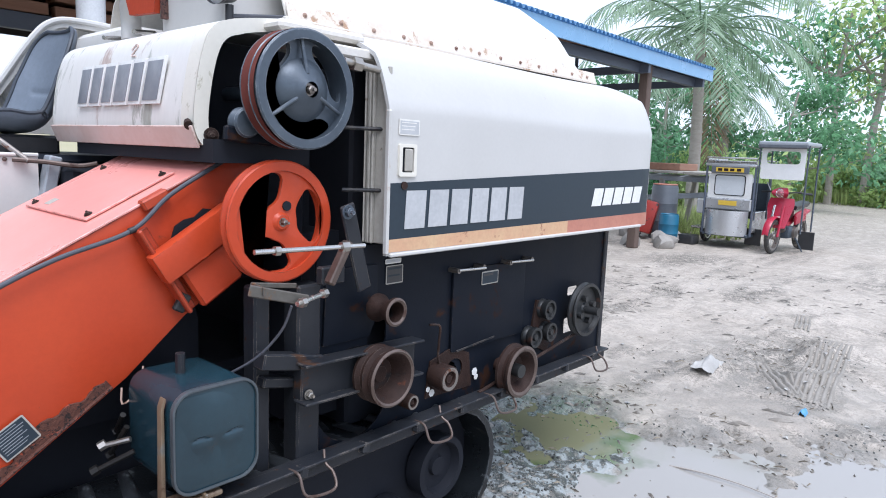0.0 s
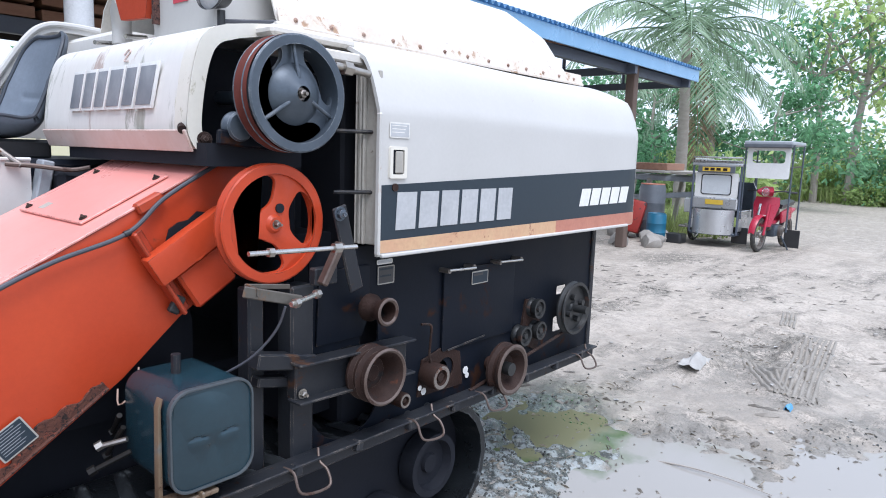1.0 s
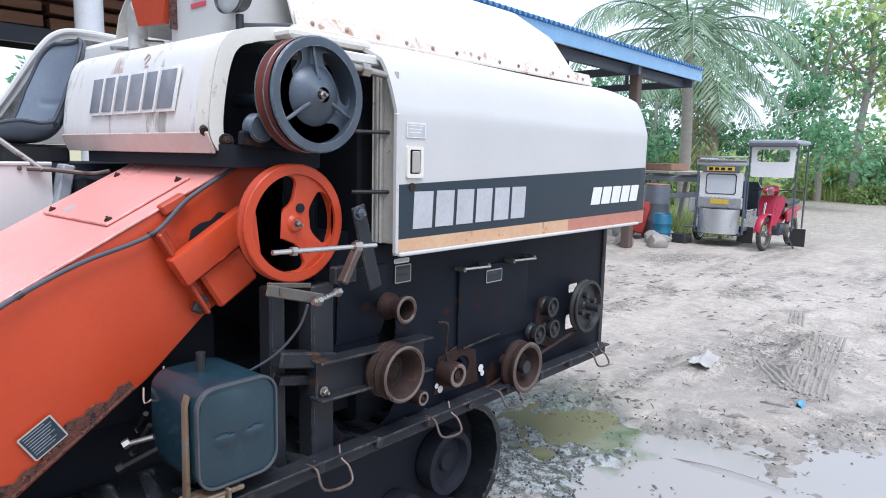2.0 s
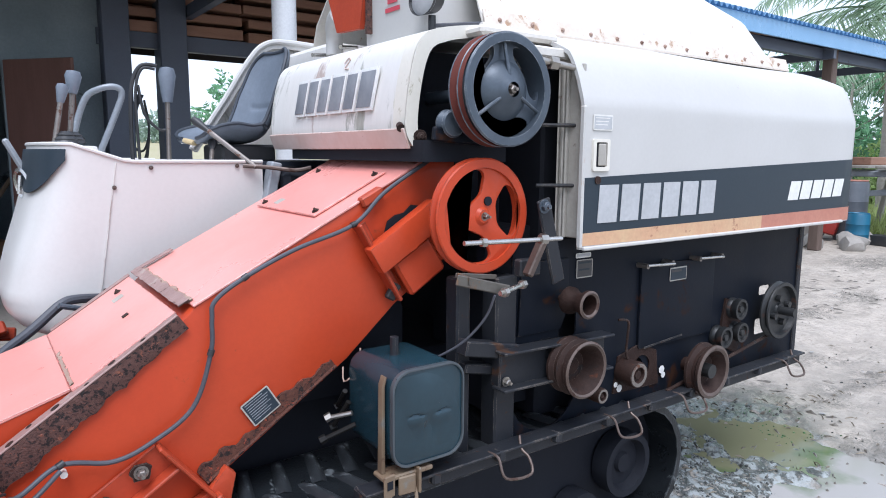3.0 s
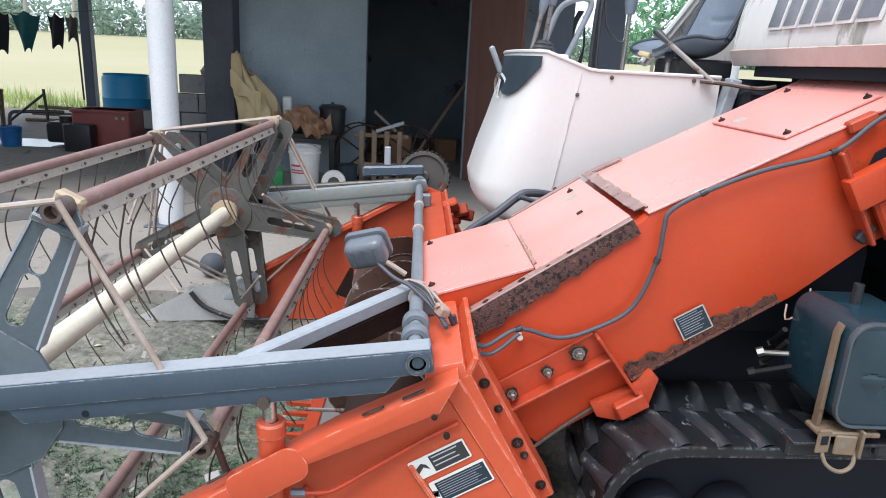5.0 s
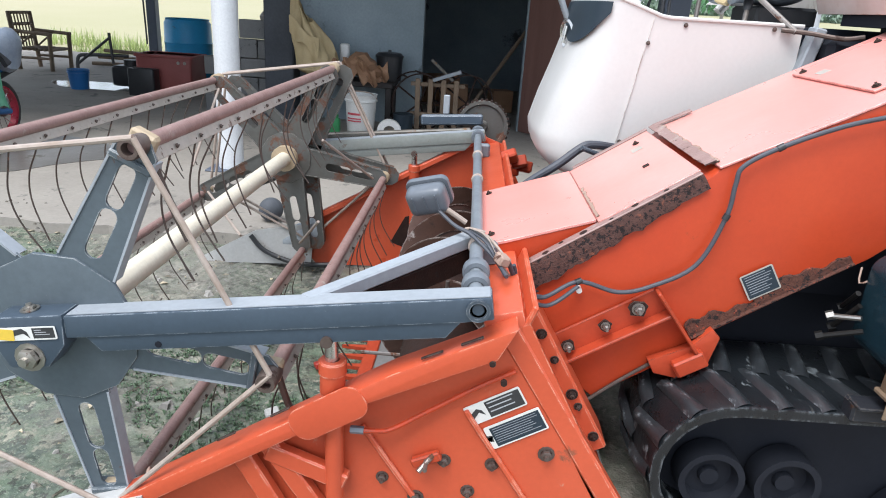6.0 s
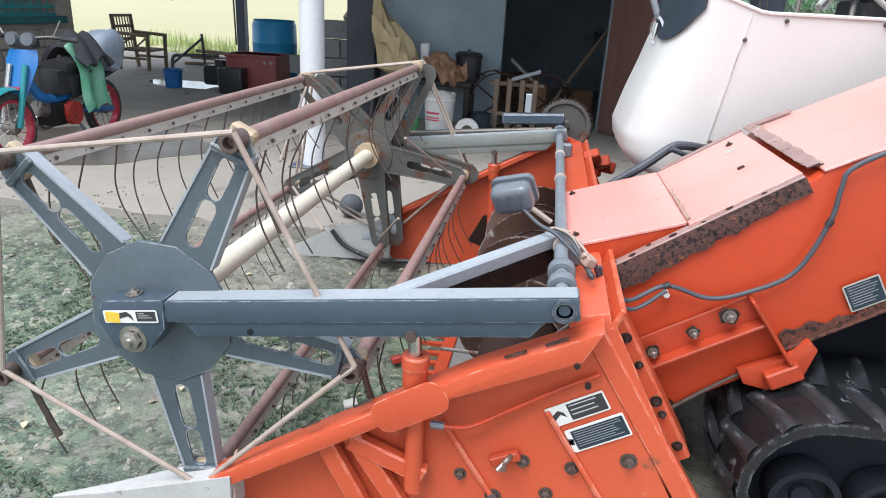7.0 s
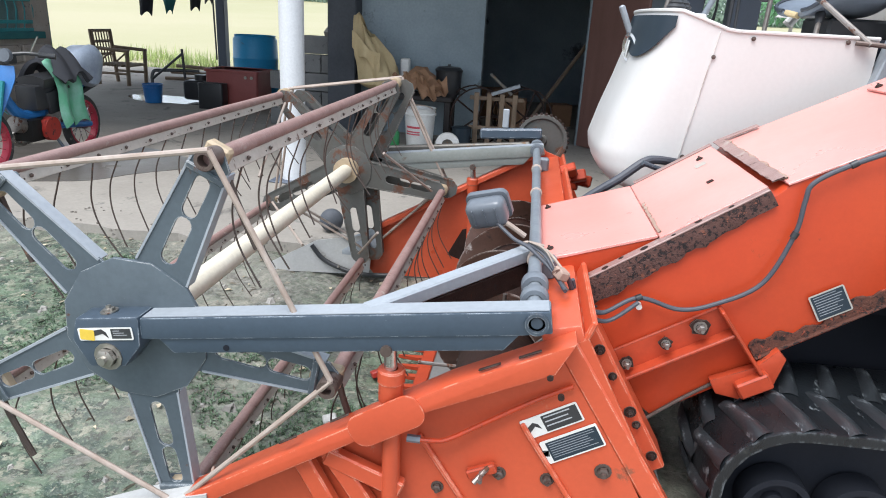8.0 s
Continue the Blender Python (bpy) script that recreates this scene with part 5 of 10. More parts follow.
for x_, y_, up_s in ((-1.14, 0.7, 0.0124), (-0.655, 0.68, 0.0142)):
    part("worn_sticker", top_box(B(), x_ - 0.014, x_ + 0.014, y_ - 0.02, y_ + 0.02, 0.0006, up_s, 0.0), "strip_grey", feeder, "rubbed-off paper sticker")
# rib and pivot arm at the upper end
bm = B()
a, b = Vector((-0.615, 0.245, 1.19)), Vector((-0.485, 0.245, 0.965))
box(bm, (a + b) / 2, (0.012, 0.05, (a - b).length), pose(0, 0, 0, 0, math.degrees(math.atan2(a.x - b.x, a.z - b.z)), 0), 0.003)
box(bm, (a + b) / 2 + Vector((0.014, 0.012, 0)), (0.035, 0.008, (a - b).length * 0.98), pose(0, 0, 0, 0, math.degrees(math.atan2(a.x - b.x, a.z - b.z)), 0), 0.003)
part("rib", bm, "orange_worn", feeder)
bm = B()
a, b = Vector((-0.575, 0.225, 1.085)), Vector((-0.36, 0.225, 1.22))
ang = math.degrees(math.atan2(b.z - a.z, b.x - a.x))
box(bm, (a + b) / 2, ((b - a).length, 0.045, 0.085), pose(0, 0, 0, 0, -ang, 0), 0.01, 2)
box(bm, (-0.42, 0.236, 1.06), (0.14, 0.03, 0.12), pose(0, 0, 0, 0, -ang, 0), 0.008)
arm = part("pivot_arm", bm, "orange", feeder)
part("boss", lathe(B(), [(0, 0.0), (0.033, 0.0), (0.036, -0.006), (0.036, -0.03), (0.03, -0.036), (0, -0.036)], pose(-0.468, 0.203, 1.142) @ pose(0, 0, 0, -90, 0, 0) @ pose(0, 0, 0, 180, 0, 0), 24), "orange", arm)
part("rust_tear", plate(B(), [(-0.52, 1.16), (-0.47, 1.178), (-0.43, 1.2), (-0.4, 1.232), (-0.43, 1.236), (-0.455, 1.214), (-0.485, 1.208), (-0.51, 1.192)], FY0 - 0.0075, FY0 - 0.004, XZ), "black", feeder, "torn rusty opening in the side sheet")
part("rubber_seal", box(B(), (-0.5, 0.247, 0.99), (0.03, 0.02, 0.05), pose(0, 0, 0, 0, 30, 0), 0.004), "rubber_in", feeder)
# lower bolted bracket
bm = B()
a, b = Vector((-1.42, 0.235, 0.452)), Vector((-1.08, 0.235, 0.665))
ang = math.degrees(math.atan2(b.z - a.z, b.x - a.x))
box(bm, (a + b) / 2 + Vector((-0.003, 0.004, -0.014)), ((b - a).length * 0.86, 0.05, 0.01), pose(0, 0, 0, 0, -ang, 0), 0.003)
part("bracket_shelf", bm, "orange_worn", feeder)
brk = part("side_bracket", box(B(), (a + b) / 2 + Vector((-0.024, 0.024, 0.016)), ((b - a).length * 0.86, 0.01, 0.07), pose(0, 0, 0, 0, -ang, 0), 0.003), "orange_worn", feeder)
part("bracket_gusset", box(B(), (-1.093, 0.236, 0.617), (0.01, 0.058, 0.2), pose(0, 0, 0, 0, -38, 0), 0.003), "orange_worn", feeder)
foot = part("bracket_foot", plate(B(), [(-1.146, 0.495), (-1.125, 0.459), (-1.055, 0.448), (-0.99, 0.497), (-0.972, 0.576), (-0.995, 0.6), (-1.04, 0.548)], 0.232, 0.2575, XZ, bev=0.004), "orange_worn", feeder)
part("foot_block", box(B(), (-1.042, 0.222, 0.503), (0.085, 0.034, 0.045), pose(0, 0, 0, 0, -ang, 0), 0.005), "orange_worn", foot)
for x, z, r in ((-1.194, 0.641, 0.017), (-1.27, 0.586, 0.012), (-1.358, 0.519, 0.013)):
    part("bolt", bolt(B(), (x, 0.232, z), (0, -1, 0), r * 0.66, 0.016), "iron_worn", brk)
    part("rust_washer", plate(B(), [(x + r * 1.4 * (1 + 0.16 * math.sin(5 * q + x * 90)) * math.cos(q), z + r * 1.3 * (1 + 0.16 * math.cos(4 * q + x * 50)) * math.sin(q)) for q in [k * 0.449 for k in range(14)]], 0.2315, 0.2375, XZ), "rust", brk)
bm = B()
a, b = Vector((-1.03, 0, 0.545)), Vector((-1.3, 0, 0.33))
for k in range(64):
    t = k / 63
    p = a.lerp(b, t) + Vector((0, 0.258, 0.01 * math.sin(t * 3.1)))
    lathe(bm, [(0, -0.004), (0.006, -0.001), (0.0048, 0.003), (0, 0.005)], axis_m(p, p + Vector((0, -1, 0.3))), 5)
part("edge_trim", bm, "rust_lip", feeder)
# conduit along the side
CAB = [(-0.3, 0.3, 1.385), (-0.39, 0.25, 1.354), (-0.529, 0.243, 1.274), (-0.626, 0.243, 1.19), (-0.795, 0.243, 1.135), (-0.929, 0.243, 1.075), (-1.004, 0.243, 1.025), (-1.014, 0.243, 0.98), (-1.02, 0.243, 0.897), (-1.068, 0.243, 0.768), (-1.168, 0.243, 0.702), (-1.251, 0.24, 0.68), (-1.355, 0.235, 0.702), (-1.446, 0.2, 0.666), (-1.513, 0.15, 0.72), (-1.545, 0.12, 0.785)]
cond = part("wiring_conduit", sweep(B(), CAB, 0.0058, 10, 8), "cable", feeder, "black corrugated wiring conduit")
part("wiring_conduit", sweep(B(), [(-1.355, 0.222, 0.695), (-1.43, 0.2, 0.645), (-1.5, 0.16, 0.69), (-1.53, 0.14, 0.77)], 0.0055, 8, 8), "cable", feeder)
for i in (3, 5, 8, 12):
    p, q = Vector(CAB[i]), Vector(CAB[i + 1 if i < 15 else i])
    d = (q - p).normalized()
    part("cable_tie", rod(B(), p - d * 0.009, p + d * 0.007, 0.0085, 12), "plastic", cond)
part("cable_clip", rod(B(), (-1.348, 0.24, 0.675), (-1.348, 0.262, 0.675), 0.008, 8), "label_white", feeder)
for k, w_ in enumerate((0.0, 0.012, 0.024)):
    part("loose_wire", sweep(B(), [(-1.446 - w_, 0.2, 0.67 + w_), (-1.52, 0.16 - w_, 0.7 + w_), (-1.57, 0.13 + w_, 0.78), (-1.6, 0.16 + 2 * w_, 0.815), (-1.64, 0.22 + w_, 0.82)], 0.0032, 6, 6), ("cable", "plastic", "wire")[k], feeder)
part("wire_clamp", box(B(), (-1.56, 0.115, 0.79), (0.03, 0.035, 0.025), pose(0, 0, 0, 10, 20, 30), 0.004), "rust_beige", feeder)
part("lift_lug", box(B(), (-0.56, 0.262, 1.262), (0.075, 0.03, 0.03), pose(0, 0, 0, 0, -SL, 0), 0.005), "orange_worn", feeder)

# ---- header: cutter platform with end plates, floor, back wall, auger ----
HY0, HY1 = -0.07, 1.85
header = part("header_end_plate", plate(B(), [(-1.5, 0.72), (-1.27, 0.3), (-1.2, 0.12), (-2.45, 0.05), (-2.47, 0.155), (-1.95, 0.485), (-1.78, 0.58)], HY0, HY0 + 0.012, XZ), "orange_header", HARV, "orange header end plate with pressed ribs")
rail = part("end_rail", plate(B(), [(-1.527, 0.738), (-1.564, 0.662), (-1.822, 0.5385), (-2.442, 0.153), (-2.398, 0.227), (-1.779, 0.6125)], -0.1375, -0.0625, XZ, bev=0.008), "orange_header", header, "orange box-section rail along the end plate")
for x_, z_, a_ in ((-1.62, 0.6995, 26.1), (-1.7, 0.6603, 26.1), (-2.02, 0.4918, 31.6), (-2.14, 0.418, 31.6)):
    part("rail_slot", box(B(), (x_, -0.128, z_), (0.05, 0.008, 0.004), pose(0, 0, 0, 0, -a_, 0), 0.0015), "rust", rail)
for x_, z_ in ((-1.575, 0.655), (-1.548, 0.612)):
    part("rail_hole", rod(B(), (x_, -0.139, z_), (x_, -0.13, z_), 0.007, 10), "rust", rail)
part("lap_plate", plate(B(), rrect(-0.095, -0.04, 0.085, 0.04, 0.032, 6), -0.003, 0.002, pose(-1.91, -0.1375, 0.507, 0, -31.9, 0) @ XZ, bev=0.0012), "orange_header", rail)
for s in ((-1.62, 0.5, -1.35, 0.1), (-1.85, 0.44, -1.62, 0.1)):
    a, b = Vector((s[0], HY0 - 0.006, s[1])), Vector((s[2], HY0 - 0.006, s[3]))
    part("pressed_rib", box(B(), (a + b) / 2, ((b - a).length, 0.012, 0.012), pose(0, 0, 0, 0, -math.degrees(math.atan2(b.z - a.z, b.x - a.x)), 0), 0.003), "orange_header", header)
for k, ((ax, az), (bx, bz)) in enumerate((((-2.12, 0.36), (-1.98, 0.1)), ((-2.06, 0.37), (-1.88, 0.3)), ((-2.06, 0.39), (-1.93, 0.19)))):
    a, b = Vector((ax, HY0 - 0.03 + 0.004 * k, az)), Vector((bx, HY0 - 0.03 + 0.004 * k, bz))
    part("brace", box(B(), (a + b) / 2, ((b - a).length, 0.03, 0.045), pose(0, 0, 0, 0, -math.degrees(math.atan2(b.z - a.z, b.x - a.x)), 0), 0.004), "orange_header", header)
label_plate("warning_label", (-1.556, HY0 - 0.003, 0.515), (0.86, 0, 0.506), (-0.506, 0, 0.86), 0.135, 0.05, header, 3, head=0.1, left=0.33)
label_plate("warning_label", (-1.505, HY0 - 0.003, 0.463), (0.86, 0, 0.506), (-0.506, 0, 0.86), 0.135, 0.06, header, 7, ground="charcoal", ink="letter_dark", head=0.1, left=0.06)
for x, z, r in ((-1.66, 0.36, 0.011), (-1.72, 0.25, 0.013), (-1.6, 0.28, 0.011), (-1.43, 0.4, 0.013), (-1.55, 0.36, 0.011), (-1.8, 0.3, 0.01)):
    part("bolt", bolt(B(), (x, HY0, z), (0, -1, 0), r, 0.012), "rust_lip", header)
# wing nut clamp
bm = B()
box(bm, (-1.7, HY0 - 0.015, 0.37), (0.07, 0.02, 0.025), pose(0, 0, 0, 0, -25, 0), 0.004)
part("clamp", bm, "orange_worn", header)
part("wing_screw", rod(rod(B(), (-1.715, HY0 - 0.05, 0.36), (-1.685, HY0 - 0.02, 0.385), 0.006, 8), (-1.7, HY0, 0.372), (-1.7, HY0 - 0.06, 0.372), 0.005, 8), "iron_worn", header)
# hydraulic line
part("hydraulic_line", sweep(B(), [(-1.87, -0.11, 0.45), (-1.82, -0.11, 0.45), (-1.78, -0.1, 0.452), (-1.7, -0.09, 0.5), (-1.6, -0.085, 0.565), (-1.52, -0.08, 0.61)], 0.006, 8, 6), "orange", header)
part("hose_fitting", rod(B(), (-1.87, -0.11, 0.45), (-1.84, -0.11, 0.45), 0.009, 6), "pipe_grey", header)

# back wall and channels
for y0, y1 in ((HY0, 0.27), (0.86, HY1)):
    part("header_back_wall", box(B(), (-1.385, (y0 + y1) / 2, 0.43), (0.02, y1 - y0, 0.62), pose(0, 0, 0, 0, -29.6, 0), 0.003), "orange_worn", HARV)
part("coupling_edge", box(B(), (-1.375, HY0 + 0.018, 0.44), (0.05, 0.045, 0.62), pose(0, 0, 0, 0, -33, 0), 0.006), "orange_header", HARV)
CH0, CH1 = Vector((-1.512, 0.19, 0.7)), Vector((-1.262, 0.19, 0.275))
chan = part("coupling_channel", box(B(), (CH0 + CH1) / 2, (0.05, 0.12, (CH1 - CH0).length), pose(0, 0, 0, 0, -30.5, 0), 0.006), "orange_header", HARV, "orange coupling channel with rusty bolts")
for t, r in ((0.1, 0.006), (0.24, 0.009), (0.4, 0.007), (0.62, 0.01), (0.7, 0.007), (0.9, 0.009)):
    p = CH0.lerp(CH1, t) + Vector((0.006, -0.06, 0.002))
    part("bolt", bolt(B(), p, (0, -1, 0), r, 0.01), "rust", chan)
    part("rust_washer", plate(B(), circle(p.x, p.z, r * 1.6, 11), 0.1275, 0.1305, XZ), "rust_lip", chan)
# top beam across
bm = B()
box(bm, (-1.55, (HY0 + HY1) / 2, 0.705), (0.09, HY1 - HY0, 0.07), pose(0, 0, 0, 0, -15, 0), 0.012, 2)
box(bm, (-1.498, (HY0 + HY1) / 2, 0.735), (0.014, HY1 - HY0, 0.05), pose(0, 0, 0, 0, 20, 0), 0.004)
part("top_beam", bm, "orange_header", HARV, "orange cross beam along the header top")
# floor pan and far end plate
pts = [(-1.2, 0.1), (-1.35, 0.06), (-1.65, 0.045), (-1.96, 0.055)]
for (xa, za), (xb, zb) in zip(pts, pts[1:]):
    part("floor_pan", box(B(), ((xa + xb) / 2, (HY0 + HY1) / 2, (za + zb) / 2), (math.hypot(xa - xb, za - zb) + 0.01, HY1 - HY0, 0.012), pose(0, 0, 0, 0, -math.degrees(math.atan2(zb - za, xb - xa)) + 180, 0)), "pan_steel", HARV, "worn grey header floor with rust")
far = part("header_far_plate", plate(B(), [(-1.5, 0.74), (-1.6, 0.775), (-2.38, 0.32), (-2.44, 0.1), (-2.4, 0.05), (-1.2, 0.1), (-1.27, 0.3)], HY1 - 0.012, HY1, XZ), "orange_header", HARV, "orange far end plate, rusty near the auger")
bm = B()
a, b = Vector((-1.58, HY1 - 0.03, 0.775)), Vector((-2.38, HY1 - 0.03, 0.32))
box(bm, (a + b) / 2, ((a - b).length, 0.05, 0.03), pose(0, 0, 0, 0, -math.degrees(math.atan2(a.z - b.z, a.x - b.x)), 0), 0.006)
part("end_rail", bm, "orange_header", far)
part("rust_patch", plate(B(), [(-2.02, 0.2), (-1.9, 0.16), (-1.75, 0.2), (-1.72, 0.32), (-1.82, 0.38), (-1.95, 0.34)], HY1 - 0.014, HY1 - 0.012, XZ), "rust", far)
# auger
AUX, AUZ = -1.69, 0.32
aug = part("auger", rod(B(), (AUX, 0.0, AUZ), (AUX, HY1 - 0.03, AUZ), 0.13, 28), "rust", HARV, "rusty header auger with worn flights")
bm = B()
nt = 150
ring = []
for i in range(nt + 1):
    t = i / nt
    y = 0.5 + 1.28 * t
    a = (2 * math.pi * 3.2) * (t if t < 0.33 else (t if t < 0.5 else 1 - t)) + 0.6
    ring.append([bm.verts.new((AUX + r * math.cos(a), y + dy, AUZ + r * math.sin(a))) for r, dy in ((0.138, 0), (0.225, 0), (0.225, 0.006), (0.138, 0.006))])
for a, b in zip(ring, ring[1:]):
    for j in range(4):
        bm.faces.new((a[j], a[(j + 1) % 4], b[(j + 1) % 4], b[j]))
part("flight", bm, "rust_shiny", aug)
for k in range(8):
    a = k * 0.785
    part("finger", rod(B(), (AUX + 0.13 * math.cos(a), 0.45 + 0.02 * (k % 3), AUZ + 0.13 * math.sin(a)), (AUX + 0.25 * math.cos(a), 0.45 + 0.02 * (k % 3), AUZ + 0.25 * math.sin(a)), 0.006, 8), "iron_worn", aug)
# dividers
bm = B()
rings_ = []
for x, ya, yb, za, zb in ((-2.34, -0.142, -0.055, 0.13, 0.245), (-2.5, -0.138, -0.065, 0.11, 0.19), (-2.7, -0.124, -0.085, 0.075, 0.115), (-2.86, -0.108, -0.098, 0.045, 0.06)):
    rings_.append([bm.verts.new(p) for p in ((x, ya, za), (x, yb, za), (x, yb, zb), (x, ya, zb))])
for a, b in zip(rings_, rings_[1:]):
    for j in range(4):
        bm.faces.new((a[j], a[(j + 1) % 4], b[(j + 1) % 4], b[j]))
bm.faces.new(rings_[0][::-1])
bm.faces.new(rings_[-1])
bmesh.ops.recalc_face_normals(bm, faces=bm.faces)
tip = part("divider_tip", bm, "divider", HARV, "pale worn steel crop divider tip")
part("tie_wire", sweep(B(), [(-2.33, -0.15, 0.13), (-2.345, -0.1, 0.26), (-2.36, -0.05, 0.24), (-2.35, -0.05, 0.12), (-2.33, -0.15, 0.12)], 0.004, 6, 5), "rust_beige", tip)
bm = B()
shell(bm, lambda u, v: Vector((-2.36 - 0.55 * u, HY1 + (0.075 * (1 - u) + 0.004) * math.sin(v * 2 * math.pi), 0.24 - 0.19 * u + (0.08 * (1 - u) + 0.004) * math.cos(v * 2 * math.pi))), 8, 14)
part("divider_tip", bm, "arm_light", HARV, "pale worn steel crop divider tip")
part("far_guard", plate(B(), [(-2.42, 0.06), (-2.95, 0.03), (-2.98, 0.06), (-2.7, 0.22), (-2.4, 0.28)], HY1 - 0.05, HY1 - 0.042, XZ), "divider", HARV, "bent pale steel guard plate")
part("guide_strap", sweep(B(), [(-2.72, HY1 - 0.07, 0.2), (-2.66, HY1 - 0.07, 0.13), (-2.56, HY1 - 0.07, 0.085), (-2.45, HY1 - 0.07, 0.065), (-2.3, HY1 - 0.07, 0.075)], 0.012, 8, 6), "plastic", HARV, "black curved crop guide strap")
# knife guards
kb = part("cutter_bar", box(B(), (-1.975, 0.9, 0.06), (0.05, 1.84, 0.02), None, 0.004), "orange_worn", HARV, "steel cutter bar with pointed guards")
gb = B()
plate(gb, [(0, -0.014), (0, 0.014), (-0.09, 0.004), (-0.1, 0), (-0.09, -0.004)], -0.006, 0.008)
gme = mesh_of("knife_guard", gb, "orange_worn")
for k in range(25):
    piece("knife_guard", gme, pose(-1.995, -0.0 + k * 0.0745, 0.06), kb)

# reel lift pipe, arms, ram, lamp
pipe = part("reel_pipe", rod(B(), (-1.62, -0.12, 0.785), (-1.62, 1.9, 0.785), 0.0165, 20), "pipe_pale", HARV, "scratched grey reel pivot pipe across the header")
for y in (-0.06, 0.02, 1.72, 1.84):
    part("collar", lathe(B(), [(0.018, 0), (0.028, 0), (0.031, 0.01), (0.031, 0.03), (0.028, 0.04), (0.018, 0.04)], pose(-1.62, y, 0.785, -90, 0, 0), 20), "pipe_grey", pipe)
for y in (0.24, 1.55):
    part("pipe_clamp", box(B(), (-1.6, y, 0.76), (0.07, 0.04, 0.06), None, 0.008), "pipe_grey", pipe)

for y in (0.205, 0.213, 0.22, 0.231, 0.9, 0.908, 1.3, 1.307, 1.315):
    part("wire_wrap", lathe(B(), [(0.0165, -0.003), (0.0195, -0.0025), (0.021, 0), (0.0195, 0.0025), (0.0165, 0.003)], pose(-1.62, y, 0.785, -90 + 6 * math.sin(90 * y), 0, 5 * math.cos(70 * y)), 16), "wire", pipe)


def reel_arm(y, s, paint="arm_grey"):
    """Box-section reel arm; s: which side is outwards."""
    out = [(-2.464, 0.688), (-1.588, 0.804), (-1.58, 0.756), (-1.64, 0.745), (-2.397, 0.645), (-2.464, 0.637)]
    arm = part("reel_arm", plate(B(), out, y, y + 0.06, XZ, bev=0.005), paint, HARV, "blue-grey box-section reel arm" if paint == "arm_grey" else "dull weathered grey far reel arm")
    # thin pale strip: sky light on the arm's top, put into the colour
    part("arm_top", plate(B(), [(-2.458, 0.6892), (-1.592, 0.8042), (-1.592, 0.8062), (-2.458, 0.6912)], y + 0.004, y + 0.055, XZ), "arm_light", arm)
    part("lower_flange", plate(B(), [(-2.43, 0.645), (-1.64, 0.75), (-1.675, 0.705), (-2.393, 0.609)], y + 0.006, y + 0.045, XZ, bev=0.004), paint, arm)
    br = part("bearing_bracket", plate(B(), [(-2.462, 0.694), (-2.612, 0.674), (-2.625, 0.62), (-2.59, 0.557), (-2.504, 0.567), (-2.464, 0.622)], y - 0.006, y + 0.06, XZ, bev=0.008), "arm_grey", arm)
    bolt_y = y - 0.006 if s < 0 else y + 0.06
    part("axle_bolt", bolt(B(), (-2.541, bolt_y, 0.59), (0, s, 0), 0.022, 0.016), "zinc", br)
    part("pivot_bore", lathe(B(), [(0.012, 0.0), (0.024, 0.0), (0.024, 0.008), (0.017, 0.008), (0.015, -0.03)], axis_m((-1.614, bolt_y + 0.006 * -s, 0.776), (-1.614, bolt_y + s, 0.776)), 20), "iron", arm)
    return arm


near_arm = reel_arm(-0.143, -1)
label_plate("warning_label", (-2.54, -0.1512, 0.646), (0.985, 0, 0.13), (-0.13, 0, 0.985), 0.13, 0.03, near_arm, 3, ink="letter_grey", head=0.1, left=0.58)
part("hazard_field", plate(B(), rrect(-2.6, 0.627, -2.566, 0.652, 0.003), -0.1535, -0.1527, XZ), "label_yellow", near_arm)
part("nut", bolt(B(), (-2.55, -0.115, 0.683), (-0.15, 0, 1), 0.013, 0.008), "zinc", near_arm)
part("grease_hole", rod(B(), (-2.27, -0.139, 0.638), (-2.27, -0.132, 0.638), 0.007, 10), "black", near_arm)
reel_arm(1.78, 1, "arm_far")
# light brace from the pipe to the arm
a, b = Vector((-1.63, 0.26, 0.79)), Vector((-1.97, -0.1, 0.74))
m = axis_m(a, b)
part("arm_brace", box(B(), (a + b) / 2, (0.035, 0.035, (b - a).length), m.to_3x3().to_4x4(), 0.004), "arm_light", near_arm, "pale grey diagonal arm brace")
part("arm_brace", box(B(), (a + b) / 2 + Vector((0.03, 0.03, -0.05)), (0.012, 0.06, (b - a).length * 0.9), m.to_3x3().to_4x4(), 0.003), "rust", near_arm)


def ram(y):
    r = part("reel_ram", rod(B(), (-1.905, y, 0.26), (-1.91, y, 0.56), 0.021, 18), "orange_header", HARV, "orange hydraulic reel lift ram")
    part("gland", lathe(B(), [(0.018, 0), (0.026, 0), (0.028, 0.006), (0.028, 0.048), (0.031, 0.05), (0.031, 0.076), (0.028, 0.08), (0.015, 0.08)], pose(-1.912, y, 0.535), 12), "orange_header", r)
    part("piston_rod", rod(B(), (-1.913, y, 0.59), (-1.916, y, 0.672), 0.0145, 14), "chrome", r)
    part("rod_end", rod(B(), (-1.917, y - 0.045, 0.676), (-1.917, y + 0.035, 0.676), 0.0125, 14), "rust_lip", r)


ram(-0.1)
ram(1.81)
LMP = pose(-1.75, 0.293, 0.88, 22, -16, -12)
lamp = part("work_lamp", box(B(), LMP @ Vector((0, -0.01, 0)), (0.104, 0.056, 0.076), LMP.to_3x3().to_4x4(), 0.024, 4), "lamp_grey", HARV, "grey plastic work lamp tied to the pipe")
